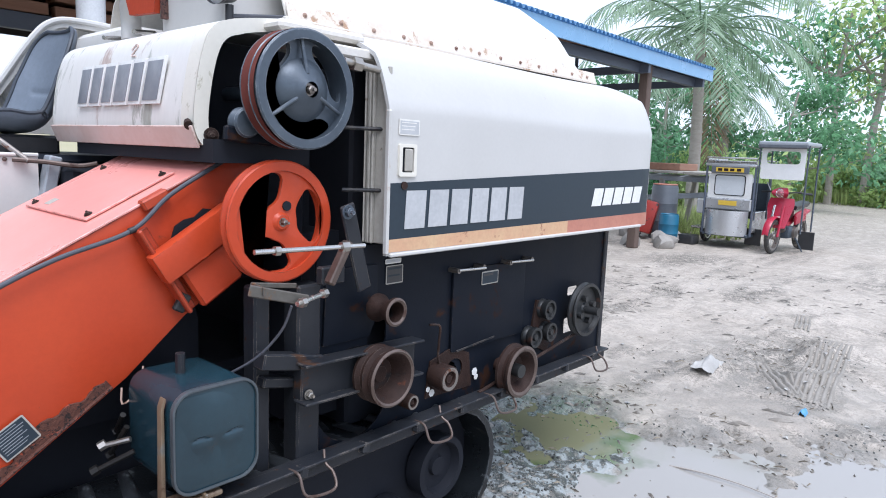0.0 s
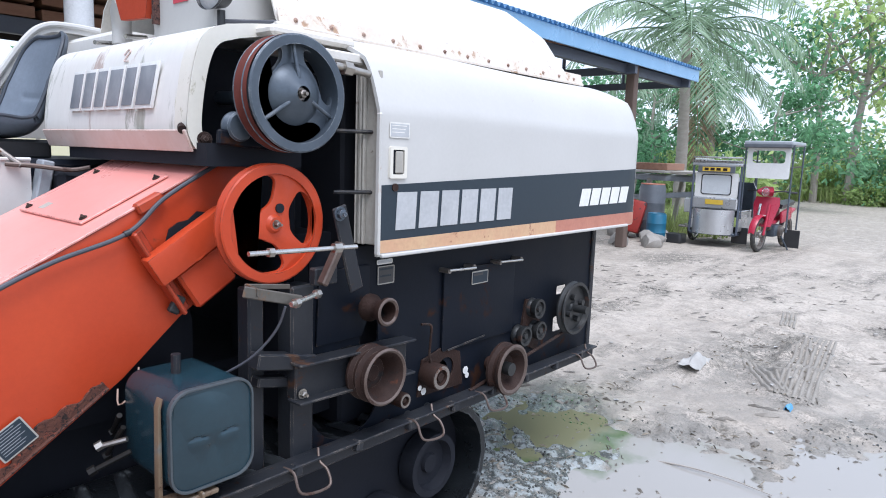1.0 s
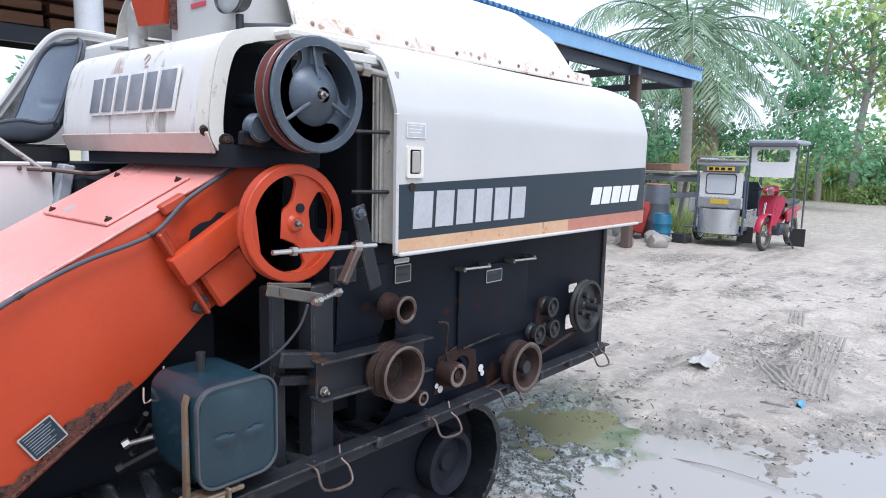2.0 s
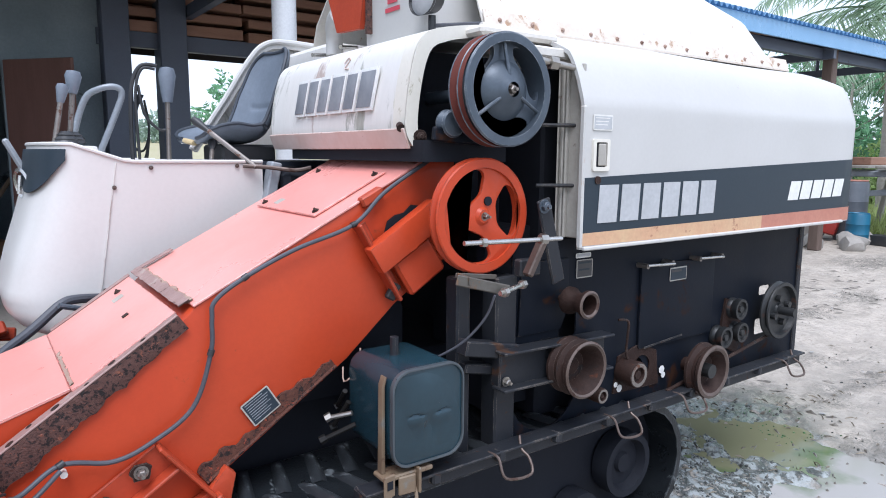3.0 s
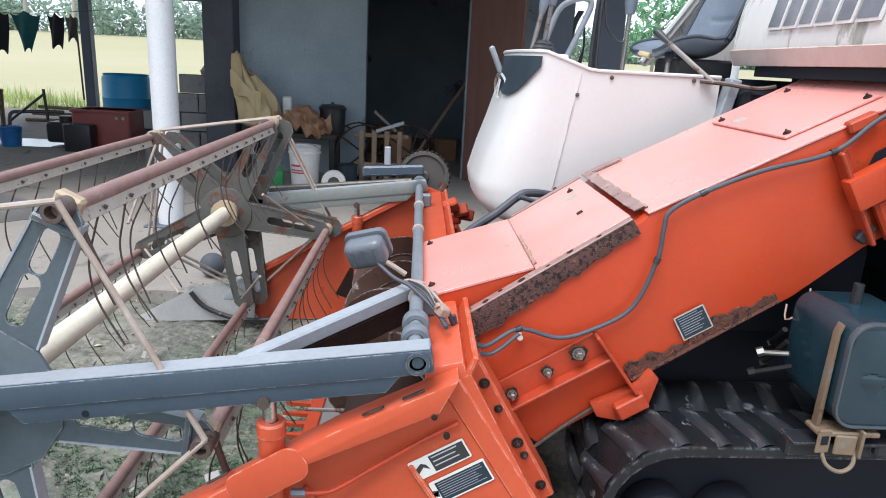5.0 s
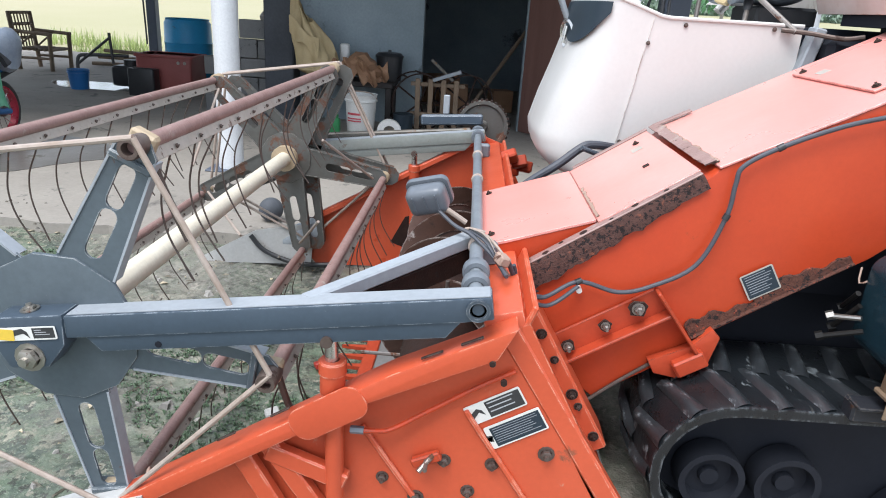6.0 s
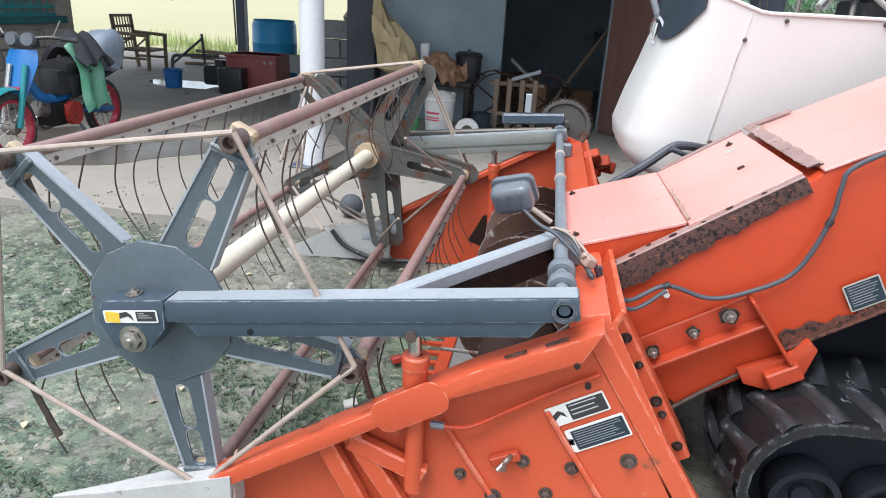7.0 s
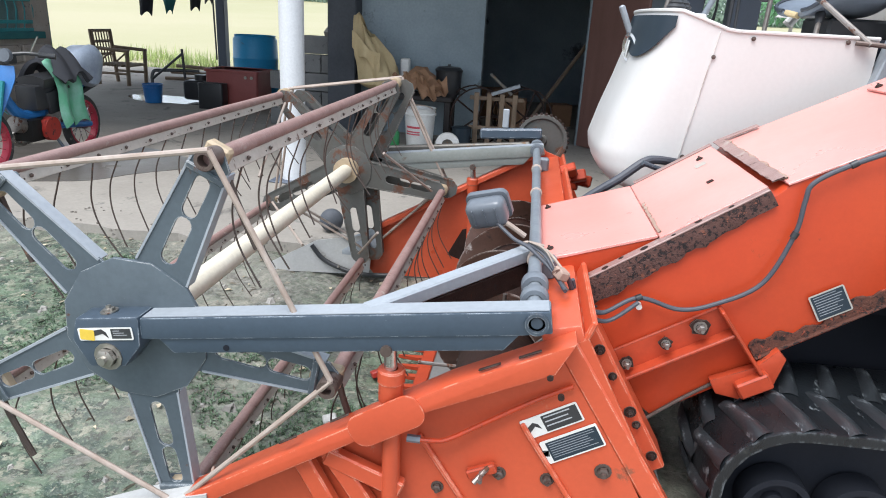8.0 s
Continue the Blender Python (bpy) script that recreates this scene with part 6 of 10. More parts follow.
part("lamp_rim", plate(B(), rrect(-0.057, -0.043, 0.057, 0.043, 0.02, 5), 0.012, 0.03, LMP @ XZ, bev=0.004), "lamp_grey", lamp)
part("lens", plate(B(), rrect(-0.05, -0.036, 0.05, 0.036, 0.016, 5), 0.03, 0.034, LMP @ XZ), "letter_grey", lamp)
for dx in (-0.03, 0.0, 0.03):
    part("lamp_fin", box(B(), LMP @ Vector((dx, -0.038, 0.004)), (0.003, 0.006, 0.044), LMP.to_3x3().to_4x4(), 0.001), "lamp_grey", lamp)
part("lamp_bracket", sweep(B(), [(-1.73, 0.28, 0.87), (-1.69, 0.27, 0.85), (-1.65, 0.27, 0.825)], 0.007, 8), "wire", lamp)
part("lamp_wire", sweep(B(), [(-1.73, 0.27, 0.86), (-1.68, 0.23, 0.83), (-1.64, 0.2, 0.82), (-1.6, 0.16, 0.8), (-1.57, 0.12, 0.78), (-1.55, 0.06, 0.77)], 0.005, 8), "cable", lamp)
part("lamp_wire", sweep(B(), [(-1.6, 0.25, 0.81), (-1.65, 0.25, 0.815), (-1.655, 0.27, 0.77), (-1.6, 0.28, 0.76), (-1.595, 0.22, 0.81), (-1.54, 0.15, 0.77)], 0.004, 8), "wire", lamp)

# ---- reel ----
RX, RZ, RR = -2.51, 0.63, 0.465
SPOKES = [-9 + 72 * k for k in range(5)]
reel = part("reel_axle", rod(B(), (RX, -0.1, RZ), (RX, 1.8, RZ), 0.032, 20), "ivory", HARV, "ivory painted reel axle tube")


def spider(y, material, hub_r, dx=0.0):
    """Five slotted spokes with folded edges round the hub; dx: offset of the eccentric set."""
    for a in SPOKES:
        r = radians(a)
        m = pose(RX + dx, y, RZ, 0, -a, 0) @ XZ
        sp = part("spoke", plate(B(), [(hub_r - 0.03, -0.068), (RR - 0.012, -0.042), (RR + 0.012, -0.02), (RR + 0.012, 0.02), (RR - 0.012, 0.042), (hub_r - 0.03, 0.068)], 0.0, 0.006, m, [slot(0.25, 0, 0.042, 0.019, 0.0), slot(0.365, 0, 0.034, 0.018, 0.0)]), material, reel, "slotted grey reel spoke with folded edges")
        bm = B()
        for s in (1, -1):
            p, q = m @ Vector((hub_r, s * 0.063, 0.014)), m @ Vector((RR - 0.02, s * 0.0425, 0.014))
            box(bm, (p + q) / 2, ((q - p).length, 0.034, 0.005), pose(0, 0, 0, 0, -math.degrees(math.atan2(q.z - p.z, q.x - p.x)), 0))
        # near folds in pale grey imitate the sky light they catch
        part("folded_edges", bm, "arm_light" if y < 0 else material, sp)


spider(-0.085, "reel_grey", 0.165)
part("hub_plate", plate(B(), [(RX + 0.175 * math.cos(radians(a)), RZ + 0.175 * math.sin(radians(a))) for a in range(12, 372, 30)], -0.091, -0.079, XZ, bev=0.003), "reel_grey", reel, "blue-grey faceted hub plate")
spider(1.7, "reel_rusty", 0.1)
spider(1.765, "reel_rusty", 0.1, 0.055)
for a in SPOKES:
    mm_ = pose(RX, -0.07, RZ, 0, -a, 0)
    part("spoke_cap", box(B(), mm_ @ Vector((RR - 0.04, 0, 0)), (0.016, 0.05, 0.092), mm_.to_3x3().to_4x4(), 0.003), "reel_grey", reel)
part("hub_plate", plate(B(), [(RX + 0.12 * math.cos(radians(a)), RZ + 0.12 * math.sin(radians(a))) for a in range(12, 372, 30)], 1.694, 1.712, XZ, bev=0.003), "reel_rusty", reel, "rusting grey hub plate")
part("far_hub", rod(B(), (RX, 1.66, RZ), (RX, 1.76, RZ), 0.06, 16), "cream", reel)
# bats: tube, tine board, tines
tb = B()
sweep(tb, [(0, 0, 0), (-0.016, 0, -0.05), (-0.034, 0, -0.12), (-0.022, 0, -0.2), (0.03, 0, -0.3)], 0.0023, 6, 5)
tme = mesh_of("tine", tb, "tine")
wrap = B()
bolt(wrap, (0.003, 0, 0), (1, 0, 0.4), 0.0034, 0.004)
wme = mesh_of("tine_clip", wrap, "rust_lip")
for k, a in enumerate(SPOKES):
    cx, cz = RX + RR * math.cos(radians(a)), RZ + RR * math.sin(radians(a))
    bar = part("reel_bar", rod(B(), (cx, -0.105, cz), (cx, 1.75, cz), 0.0165, 16), "pipe_rust", HARV, "rusty reel bar with spring tines")
    part("tube_end", lathe(B(), [(0.013, 0.03), (0.013, -0.03), (0.021, -0.03), (0.023, -0.026), (0.023, 0.03), (0.018, 0.032)], pose(cx, -0.1, cz, -90, 0, 0), 18), "rust_lip", bar)
    part("tube_end", lathe(B(), [(0.012, -0.03), (0.024, -0.03), (0.026, -0.024), (0.026, 0.035), (0.019, 0.035)], pose(cx, 1.75, cz, -90, 0, 0), 18), "cream", bar)
    part("tine_strip", box(B(), (cx + 0.014, 0.82, cz - 0.025), (0.004, 1.74, 0.027), pose(0, 0, 0, 0, -22, 0), 0.0012), "strip_grey", bar)
    part("bearing_block", box(B(), (cx - 0.018 * math.cos(radians(a)), -0.064, cz - 0.012 * math.sin(radians(a))), (0.075, 0.03, 0.055), pose(0, 0, 0, 0, -a, 0), 0.006), "cream", bar)
    for j in range(14):
        y = 0.02 + j * 0.128
        turn = random.Random(k * 50 + j).uniform(-9, 9)
        piece("tine", tme, pose(cx + 0.017, y, cz - 0.026, 0, turn, random.Random(k * 90 + j).uniform(-8, 8)), bar)
        piece("tine_clip", wme, pose(cx + 0.016, y + 0.02, cz - 0.024), bar)
    # thick end tine by the spider
    part("end_tine", sweep(B(), [(cx + 0.01, -0.06, cz - 0.02), (cx + 0.03, -0.06, cz - 0.09), (cx + 0.075, -0.06, cz - 0.2)], 0.008, 8, 4), "tine", bar)
# eccentric ring wires from bar to bar
for y, nm in ((-0.125, "tie_bar"), (1.79, "tie_bar"), (1.85, "tie_bar")):
    for k in range(5):
        a0, a1 = radians(SPOKES[k]), radians(SPOKES[(k + 1) % 5])
        p = Vector((RX + RR * math.cos(a0) + 0.01, y, RZ + RR * math.sin(a0) + 0.022))
        q = Vector((RX + RR * math.cos(a1) + 0.01, y, RZ + RR * math.sin(a1) + 0.022))
        part(nm, rod(B(), p, q, 0.0065, 8), "wire", reel)
# stay rods behind the far spider
for k in range(5):
    a0, a1 = radians(SPOKES[k]), radians(SPOKES[(k + 1) % 5] - 30)
    p = Vector((RX + 0.42 * math.cos(a0), 1.68, RZ + 0.42 * math.sin(a0)))
    q = Vector((RX + 0.3 * math.cos(a1), 1.35, RZ + 0.3 * math.sin(a1)))
    part("stay_rod", rod(B(), p, q, 0.006, 8), "wire", reel)

# ---- threshing body ----
PZ0, PZ1 = 1.102, 1.69
part("body_core", box(B(), (0.555, 0.95, 1.08), (1.05, 1.5, 1.16), None, 0.01), "black", HARV)
part("upper_core", box(B(), (1.305, 0.95, 1.38), (0.45, 1.5, 0.56), None, 0.01), "black", HARV)


def panel_y(z):
    """The panel leans inwards above its fold and rounds over at the top."""
    if z < 1.53:
        return 0.0
    t = (z - 1.53) / 0.16
    return 0.05 * t + 0.02 * t ** 4


def panel_f(u, v):
    x = 0.0 + 1.8 * u
    if v < 0.78:
        z = PZ0 + (PZ1 - PZ0) * v / 0.78
        y = panel_y(z)
    else:
        t = (v - 0.78) / 0.22
        z, y = PZ1 + 0.085 * math.sin(t * 1.4), 0.07 + 0.26 * t
    back = max(0.0, (u - 0.94) / 0.06)
    return Vector((x, y + 0.05 * back ** 2, z + (0.004 * math.sin(7 * u) if v > 0.3 else 0) - 0.03 * back ** 3 * (1 if v > 0.7 else 0)))


panel = part("side_panel", shell(B(), panel_f, 48, 40, 0.012), "white", HARV, "white side panel with dark stripe and weathered decals")
part("panel_end", plate(B(), [(0.05, PZ0), (0.3, PZ0), (0.3, 1.755), (0.12, 1.7), (0.06, 1.6)], 1.795, 1.805, YZ), "white", panel)


def decal(name, x0, x1, za0, za1, zb0, zb1, material, label="", up=0.0016):
    """A decal strip on the panel: heights at its front end (a) and its rear end (b)."""
    return part(name, shell(B(), lambda u, v: Vector((x0 + (x1 - x0) * u, -up + 0.05 * max(0.0, ((x0 + (x1 - x0) * u) / 1.8 - 0.94) / 0.06) ** 2, (za0 + (zb0 - za0) * u) * (1 - v) + (za1 + (zb1 - za1) * u) * v)), 24, 2), material, panel, label)


decal("dark_stripe", 0.008, 1.79, 1.15, 1.315, 1.165, 1.375, "charcoal", "wide dark grey stripe")
decal("cream_stripe", 0.008, 1.0, 1.112, 1.15, 1.108, 1.158, "decal_cream", "faded cream stripe")
decal("red_stripe", 1.0, 1.79, 1.108, 1.158, 1.106, 1.165, "decal_red", "faded brick-red stripe")
part("bottom_lip", box(B(), (0.83, -0.004, 1.104), (1.64, 0.016, 0.012), None, 0.003), "white", panel)
part("front_edge", box(B(), (0.003, 0.004, 1.315), (0.012, 0.02, 0.42), None, 0.004), "white", panel)


def block_row(x0, z0, x1, n, h, slant, y, material, parent, grow=0.0):
    """Plain slanted blocks in place of lettering."""
    w = (x1 - x0) / n
    for i in range(n):
        a, b = x0 + i * w, x0 + i * w + w * 0.84
        zz = z0 + grow * i
        s = slant
        pts = [(a, zz), (b, zz), (b + s, zz + h), (a + s, zz + h)]
        part("letter_block", plate(B(), pts, y - 0.0015, y, XZ), material, parent)


block_row(0.07, 1.178, 0.69, 6, 0.115, 0.006, -0.0022, "letter_grey", panel, 0.001)
block_row(1.18, 1.21, 1.64, 5, 0.075, 0.02, -0.0022, "letter_white", panel, 0.001)
lt = part("latch_frame", plate(B(), rrect(0.038, 1.335, 0.11, 1.43, 0.006), -0.008, 0.002, XZ, [rrect(0.05, 1.347, 0.098, 1.42, 0.004)]), "white_yellowed", panel, "recessed latch with a worn cream frame")
part("latch_pocket", box(B(), (0.074, 0.0, 1.383), (0.05, 0.003, 0.075)), "black", lt)
part("latch_lever", box(B(), (0.078, -0.005, 1.383), (0.032, 0.008, 0.066), None, 0.003), "board_grey", lt)
label_plate("info_label", (0.08, -0.002, 1.478), (1, 0, 0), (0, 0, 1), 0.085, 0.046, panel, 3, ground="letter_grey", ink="label_white", head=0.1)
part("key_hole", rod(B(), (0.065, -0.006, 1.308), (0.065, 0.002, 1.308), 0.012, 14), "rust", panel)
part("dent_seam", box(B(), (0.9, 0.022, 1.568), (1.78, 0.003, 0.003)), "white_dirty", panel)

# grain tank cover with bolted rusty flange
def tank_f(u, v):
    x = -0.14 + 1.78 * u
    k = max(0.0, (u - 0.86) / 0.14)
    pr = [(0.3, 1.785), (0.335, 1.87), (0.42, 2.0), (0.6, 2.12), (0.95, 2.2), (1.3, 2.12), (1.5, 1.95), (1.58, 1.78)]
    s = v * (len(pr) - 1)
    i = min(int(s), len(pr) - 2)
    y, z = (pr[i][j] + (pr[i + 1][j] - pr[i][j]) * (s - i) for j in (0, 1))
    return Vector((x, y + (0.95 - y) * 0.06 * k ** 2, z - (z - 1.78) * (1 - math.sqrt(max(0.0, 1 - 0.75 * k * k)))))


cover = part("tank_cover", shell(B(), tank_f, 40, 28, 0.006), "white_rusty", HARV, "white grain tank cover with rust-streaked flange")
part("cover_end", shell(B(), lambda u, v: Vector((1.638, 0, 0)) + (lambda p: Vector((0, p.y + (0.95 - p.y) * u, p.z + (1.8 - p.z) * u)))(tank_f(1.0, v)), 2, 28), "white_rusty", cover)
part("flange", box(B(), (0.76, 0.305, 1.778), (1.82, 0.035, 0.012), None, 0.003), "white_rusty", cover, "rusted bolt flange")
part("flange_seam", box(B(), (0.76, 0.2865, 1.7735), (1.8, 0.004, 0.005)), "flange_rust", cover)
part("flange_skirt", box(B(), (0.76, 0.297, 1.801), (1.8, 0.004, 0.052), pose(0, 0, 0, -18, 0, 0)), "flange_rust", cover)
for k in range(13):
    part("bolt", bolt(B(), (-0.08 + k * 0.138, 0.293, 1.797), (0, -1, 0.2), 0.005, 0.005), "rust_beige", cover)

# dark lower side with openings, covers, bearings
SIDE_Y = 0.105
holes = [circle(-0.02, 0.66, 0.15, 26), rrect(0.03, 0.8, 0.11, 0.93, 0.01), rrect(1.2, 0.63, 1.3, 0.7, 0.012), rrect(1.215, 0.8, 1.3, 0.84, 0.01), circle(0.42, 0.62, 0.05, 16)]
side = part("lower_side", plate(B(), [(-0.17, 0.49), (1.53, 0.49), (1.53, 1.12), (-0.17, 1.12)], SIDE_Y, SIDE_Y + 0.006, XZ, holes), "dark", HARV, "dark charcoal lower side with rust stains")
part("side_cover", plate(B(), rrect(0.42, 0.7, 0.86, 1.0, 0.012), SIDE_Y - 0.012, SIDE_Y, XZ, bev=0.003), "dark", side)
part("cover_crease", box(B(), (0.56, SIDE_Y - 0.013, 0.71), (0.22, 0.004, 0.006), pose(0, 0, 0, 0, -4, 0)), "frame", side)
part("side_cover", plate(B(), [(-0.15, 0.835), (0.03, 0.835), (0.06, 0.9), (0.06, 1.06), (-0.14, 1.06)], SIDE_Y - 0.01, SIDE_Y, XZ, bev=0.003), "dark", side)
label_plate("rating_plate", (0.137, SIDE_Y - 0.003, 1.018), (1, 0, 0), (0, 0, 1), 0.075, 0.06, side, 2, head=0.05, ground="label_black", ink="charcoal", base="board_grey")
label_plate("rating_plate", (0.13, SIDE_Y - 0.003, 1.062), (1, 0, 0), (0, 0, 1), 0.07, 0.016, side, 1, head=0.1, ground="letter_grey", ink="letter_dark")
label_plate("rating_plate", (0.625, SIDE_Y - 0.014, 0.955), (1, 0, 0), (0, 0, 1), 0.1, 0.05, side, 1, head=0.1, ground="charcoal", ink="label_black", base="board_grey")
for x in (0.48, 0.785):
    h = part("bar_handle", rod(B(), (x - 0.075, 0.06, 1.008), (x + 0.075, 0.06, 1.002), 0.006, 12), "chrome", side, "bright steel bar handle")
    for dx in (-0.07, 0.07):
        part("stud", rod(B(), (x + dx, 0.06, 1.005), (x + dx, SIDE_Y, 1.005), 0.0095, 12), "iron_worn", h)
# frame: posts, rails
bm = B()
box(bm, (-0.21, 0.115, 0.75), (0.08, 0.07, 0.56), None, 0.006)
part("front_post", bm, "frame", HARV, "worn black channel post")
bm = B()
box(bm, (-0.33, 0.16, 0.75), (0.05, 0.06, 0.56), None, 0.006)
box(bm, (-0.27, 0.09, 0.82), (0.2, 0.05, 0.045), pose(0, 0, 0, 0, 12, 0), 0.004)
box(bm, (-0.27, 0.12, 0.755), (0.16, 0.05, 0.03), pose(0, 0, 0, 0, 12, 0), 0.004)
part("front_post", bm, "frame", HARV, "worn black channel post")
bm = B()
box(bm, (0.375, 0.06, 0.505), (2.19, 0.05, 0.05), None, 0.006)
box(bm, (0.375, 0.04, 0.528), (2.19, 0.05, 0.008), None, 0.002)
for k in range(9):
    box(bm, (-0.5 + 0.23 * k, 0.03, 0.515), (0.03, 0.03, 0.035), pose(0, 0, 0, 0, 7 * (k % 3), 5 * (k % 4)), 0.005)
part("bottom_rail", bm, "frame", HARV, "worn black bottom rail")
part("rear_post", box(B(), (1.525, 0.11, 0.8), (0.03, 0.03, 0.65), None, 0.004), "frame", HARV)
bm = B()
box(bm, (-0.03, 0.075, 0.755), (0.45, 0.04, 0.11), pose(0, 0, 0, 0, 1.5, 0), 0.004)
box(bm, (-0.03, 0.05, 0.81), (0.47, 0.06, 0.008), pose(0, 0, 0, 0, 1.5, 0), 0.002)
box(bm, (-0.03, 0.05, 0.7), (0.47, 0.06, 0.008), pose(0, 0, 0, 0, 1.5, 0), 0.002)
part("cross_channel", bm, "frame", HARV, "black cross channel with flaking paint")
part("bolt", bolt(B(), (-0.235, 0.05, 0.725), (0, -1, 0), 0.01, 0.014), "zinc", HARV)
part("void", box(B(), (0.3, 0.4, 0.85), (0.9, 0.3, 0.6)), "black", HARV)
# wire loops under the rail
for x in (-0.245, 0.25, 0.62, 1.33):
    part("wire_loop", sweep(B(), [(x - 0.06, 0.04, 0.53), (x - 0.055, 0.0, 0.525), (x - 0.05, -0.03, 0.475), (x + 0.04, -0.035, 0.465), (x + 0.055, -0.01, 0.5), (x + 0.05, 0.02, 0.52), (x + 0.06, 0.04, 0.55)], 0.0042, 8, 5), "rust_lip", HARV, "bent steel wire loop under the rail")


# pulleys
def grooved(c, r, wd, grooves, face, material, hubm, parent, name, label, rim=0.02, dish=0.02, hub_r=0.03, seg=44):
    """A V-belt pulley at c: face is the y of its outer face; dished disc and hub."""
    x, z = c
    m = axis_m((x, face, z), (x, face + 1, z))
    prof = [(r - rim, 0.0), (r - 0.004, 0.0), (r, 0.003)]
    for g in range(grooves):
        y0 = 0.006 + g * (wd - 0.012) / grooves
        y1 = 0.006 + (g + 1) * (wd - 0.012) / grooves
        prof += [(r, y0), (r - 0.016, (y0 + y1) / 2 - 0.002), (r - 0.016, (y0 + y1) / 2 + 0.002), (r, y1)]
    prof += [(r, wd), (r - rim, wd), (r - rim, 0.0)]
    p = part(name, lathe(B(), prof, m, seg), material, parent, label)
    part("hub", lathe(B(), [(0, dish - 0.02), (hub_r * 0.45, dish - 0.02), (hub_r * 0.5, dish - 0.008), (hub_r, dish - 0.004), (hub_r, wd)], m, 24), hubm, p)
    part("shaft_nut", bolt(B(), (x, face + dish - 0.02, z), (0, -1, 0), hub_r * 0.4, 0.016), "iron_worn", p)
    return p, m


def spoked(c, r, face, material, p, hub_r, arms, a0, depth, rim=0.02, web=0.5, off=0.012):
    """A cast web with rounded openings between its arms."""
    x, z = c
    holes = []
    ri, ro = hub_r * 1.45, r - rim - 0.004
    for k in range(arms):
        a, half = a0 + 2 * math.pi * k / arms, math.pi / arms - web
        loop = []
        for i in range(28):
            c, s = math.cos(i * math.pi / 14), math.sin(i * math.pi / 14)
            rr_ = (ri + ro) / 2 + (ro - ri) / 2 * math.copysign(abs(s) ** 0.62, s)
            th = a + half * (0.78 + 0.22 * (rr_ - ri) / (ro - ri)) * math.copysign(abs(c) ** 0.62, c)
            loop.append((x + rr_ * math.cos(th), z + rr_ * math.sin(th)))
        holes.append(loop)
    return part("web", plate(B(), circle(x, z, r - rim + 0.003, 48), face + off, face + off + depth, XZ, holes, bev=0.004), material, p)


upper, _ = grooved((-0.267, 1.554), 0.152, 0.075, 2, 0.02, "iron", "iron", HARV, "upper_pulley", "large grey cast iron pulley with reddish belt grooves", rim=0.026, hub_r=0.028)
spoked((-0.267, 1.554), 0.152, 0.02, "iron", upper, 0.058, 3, radians(32), 0.02, rim=0.02, web=0.24, off=0.026)
part("hub_dome", lathe(B(), [(0.02, -0.014), (0.03, -0.008), (0.056, 0.006), (0.078, 0.022), (0.084, 0.03), (0.084, 0.045)], axis_m((-0.267, 0.02, 1.554), (-0.267, 1, 1.554)), 28), "iron", upper)
for k in range(3):
    a = radians(95 + 120 * k)
    p0, p1 = (-0.267 + 0.04 * math.cos(a), 0.022, 1.554 + 0.04 * math.sin(a)), (-0.267 + 0.125 * math.cos(a), 0.036, 1.554 + 0.125 * math.sin(a))
    part("arm_rib", rod(B(), p0, p1, 0.006, 10, 0.005), "iron", upper)
part("belt_groove", lathe(B(), [(0.1528, 0.012), (0.143, 0.026), (0.1528, 0.04), (0.143, 0.054), (0.1528, 0.068)], axis_m((-0.267, 0.02, 1.554), (-0.267, 1, 1.554)), 44), "groove_red", upper)
lowp, _ = grooved((-0.302, 1.21), 0.163, 0.035, 1, 0.08, "orange", "iron_worn", HARV, "feeder_pulley", "orange painted feeder pulley with three arms", rim=0.028, hub_r=0.02)
spoked((-0.302, 1.21), 0.163, 0.08, "orange", lowp, 0.036, 3, radians(127), 0.014, rim=0.024, web=0.3, off=0.008)
part("boss", lathe(B(), [(0, 0.0), (0.018, 0.0), (0.022, 0.003), (0.027, 0.011), (0.034, 0.014), (0.034, 0.03)], axis_m((-0.302, 0.078, 1.21), (-0.302, 1, 1.21)), 28), "orange", lowp)
part("key_hole", rod(B(), (-0.285, 0.083, 1.252), (-0.285, 0.09, 1.252), 0.013, 16), "black", lowp)
part("idler", lathe(B(), [(0, 0), (0.016, 0), (0.034, 0.004), (0.039, 0.01), (0.03, 0.022), (0.039, 0.034), (0.039, 0.04), (0, 0.04)], axis_m((-0.375, 0.12, 1.465), (-0.385, 1, 1.47)), 28), "iron", HARV, "small dark idler pulley")
part("idler_arm", box(B(), (-0.33, 0.15, 1.43), (0.2, 0.02, 0.04), pose(0, 0, 0, 0, 4, 0), 0.005), "dark", HARV)
part("drive_shaft", rod(B(), (-0.267, 0.05, 1.554), (-0.267, 0.5, 1.554), 0.02, 14), "iron", HARV)
part("drive_shaft", rod(B(), (-0.302, 0.1, 1.21), (-0.302, 0.4, 1.21), 0.018, 14), "iron", HARV)

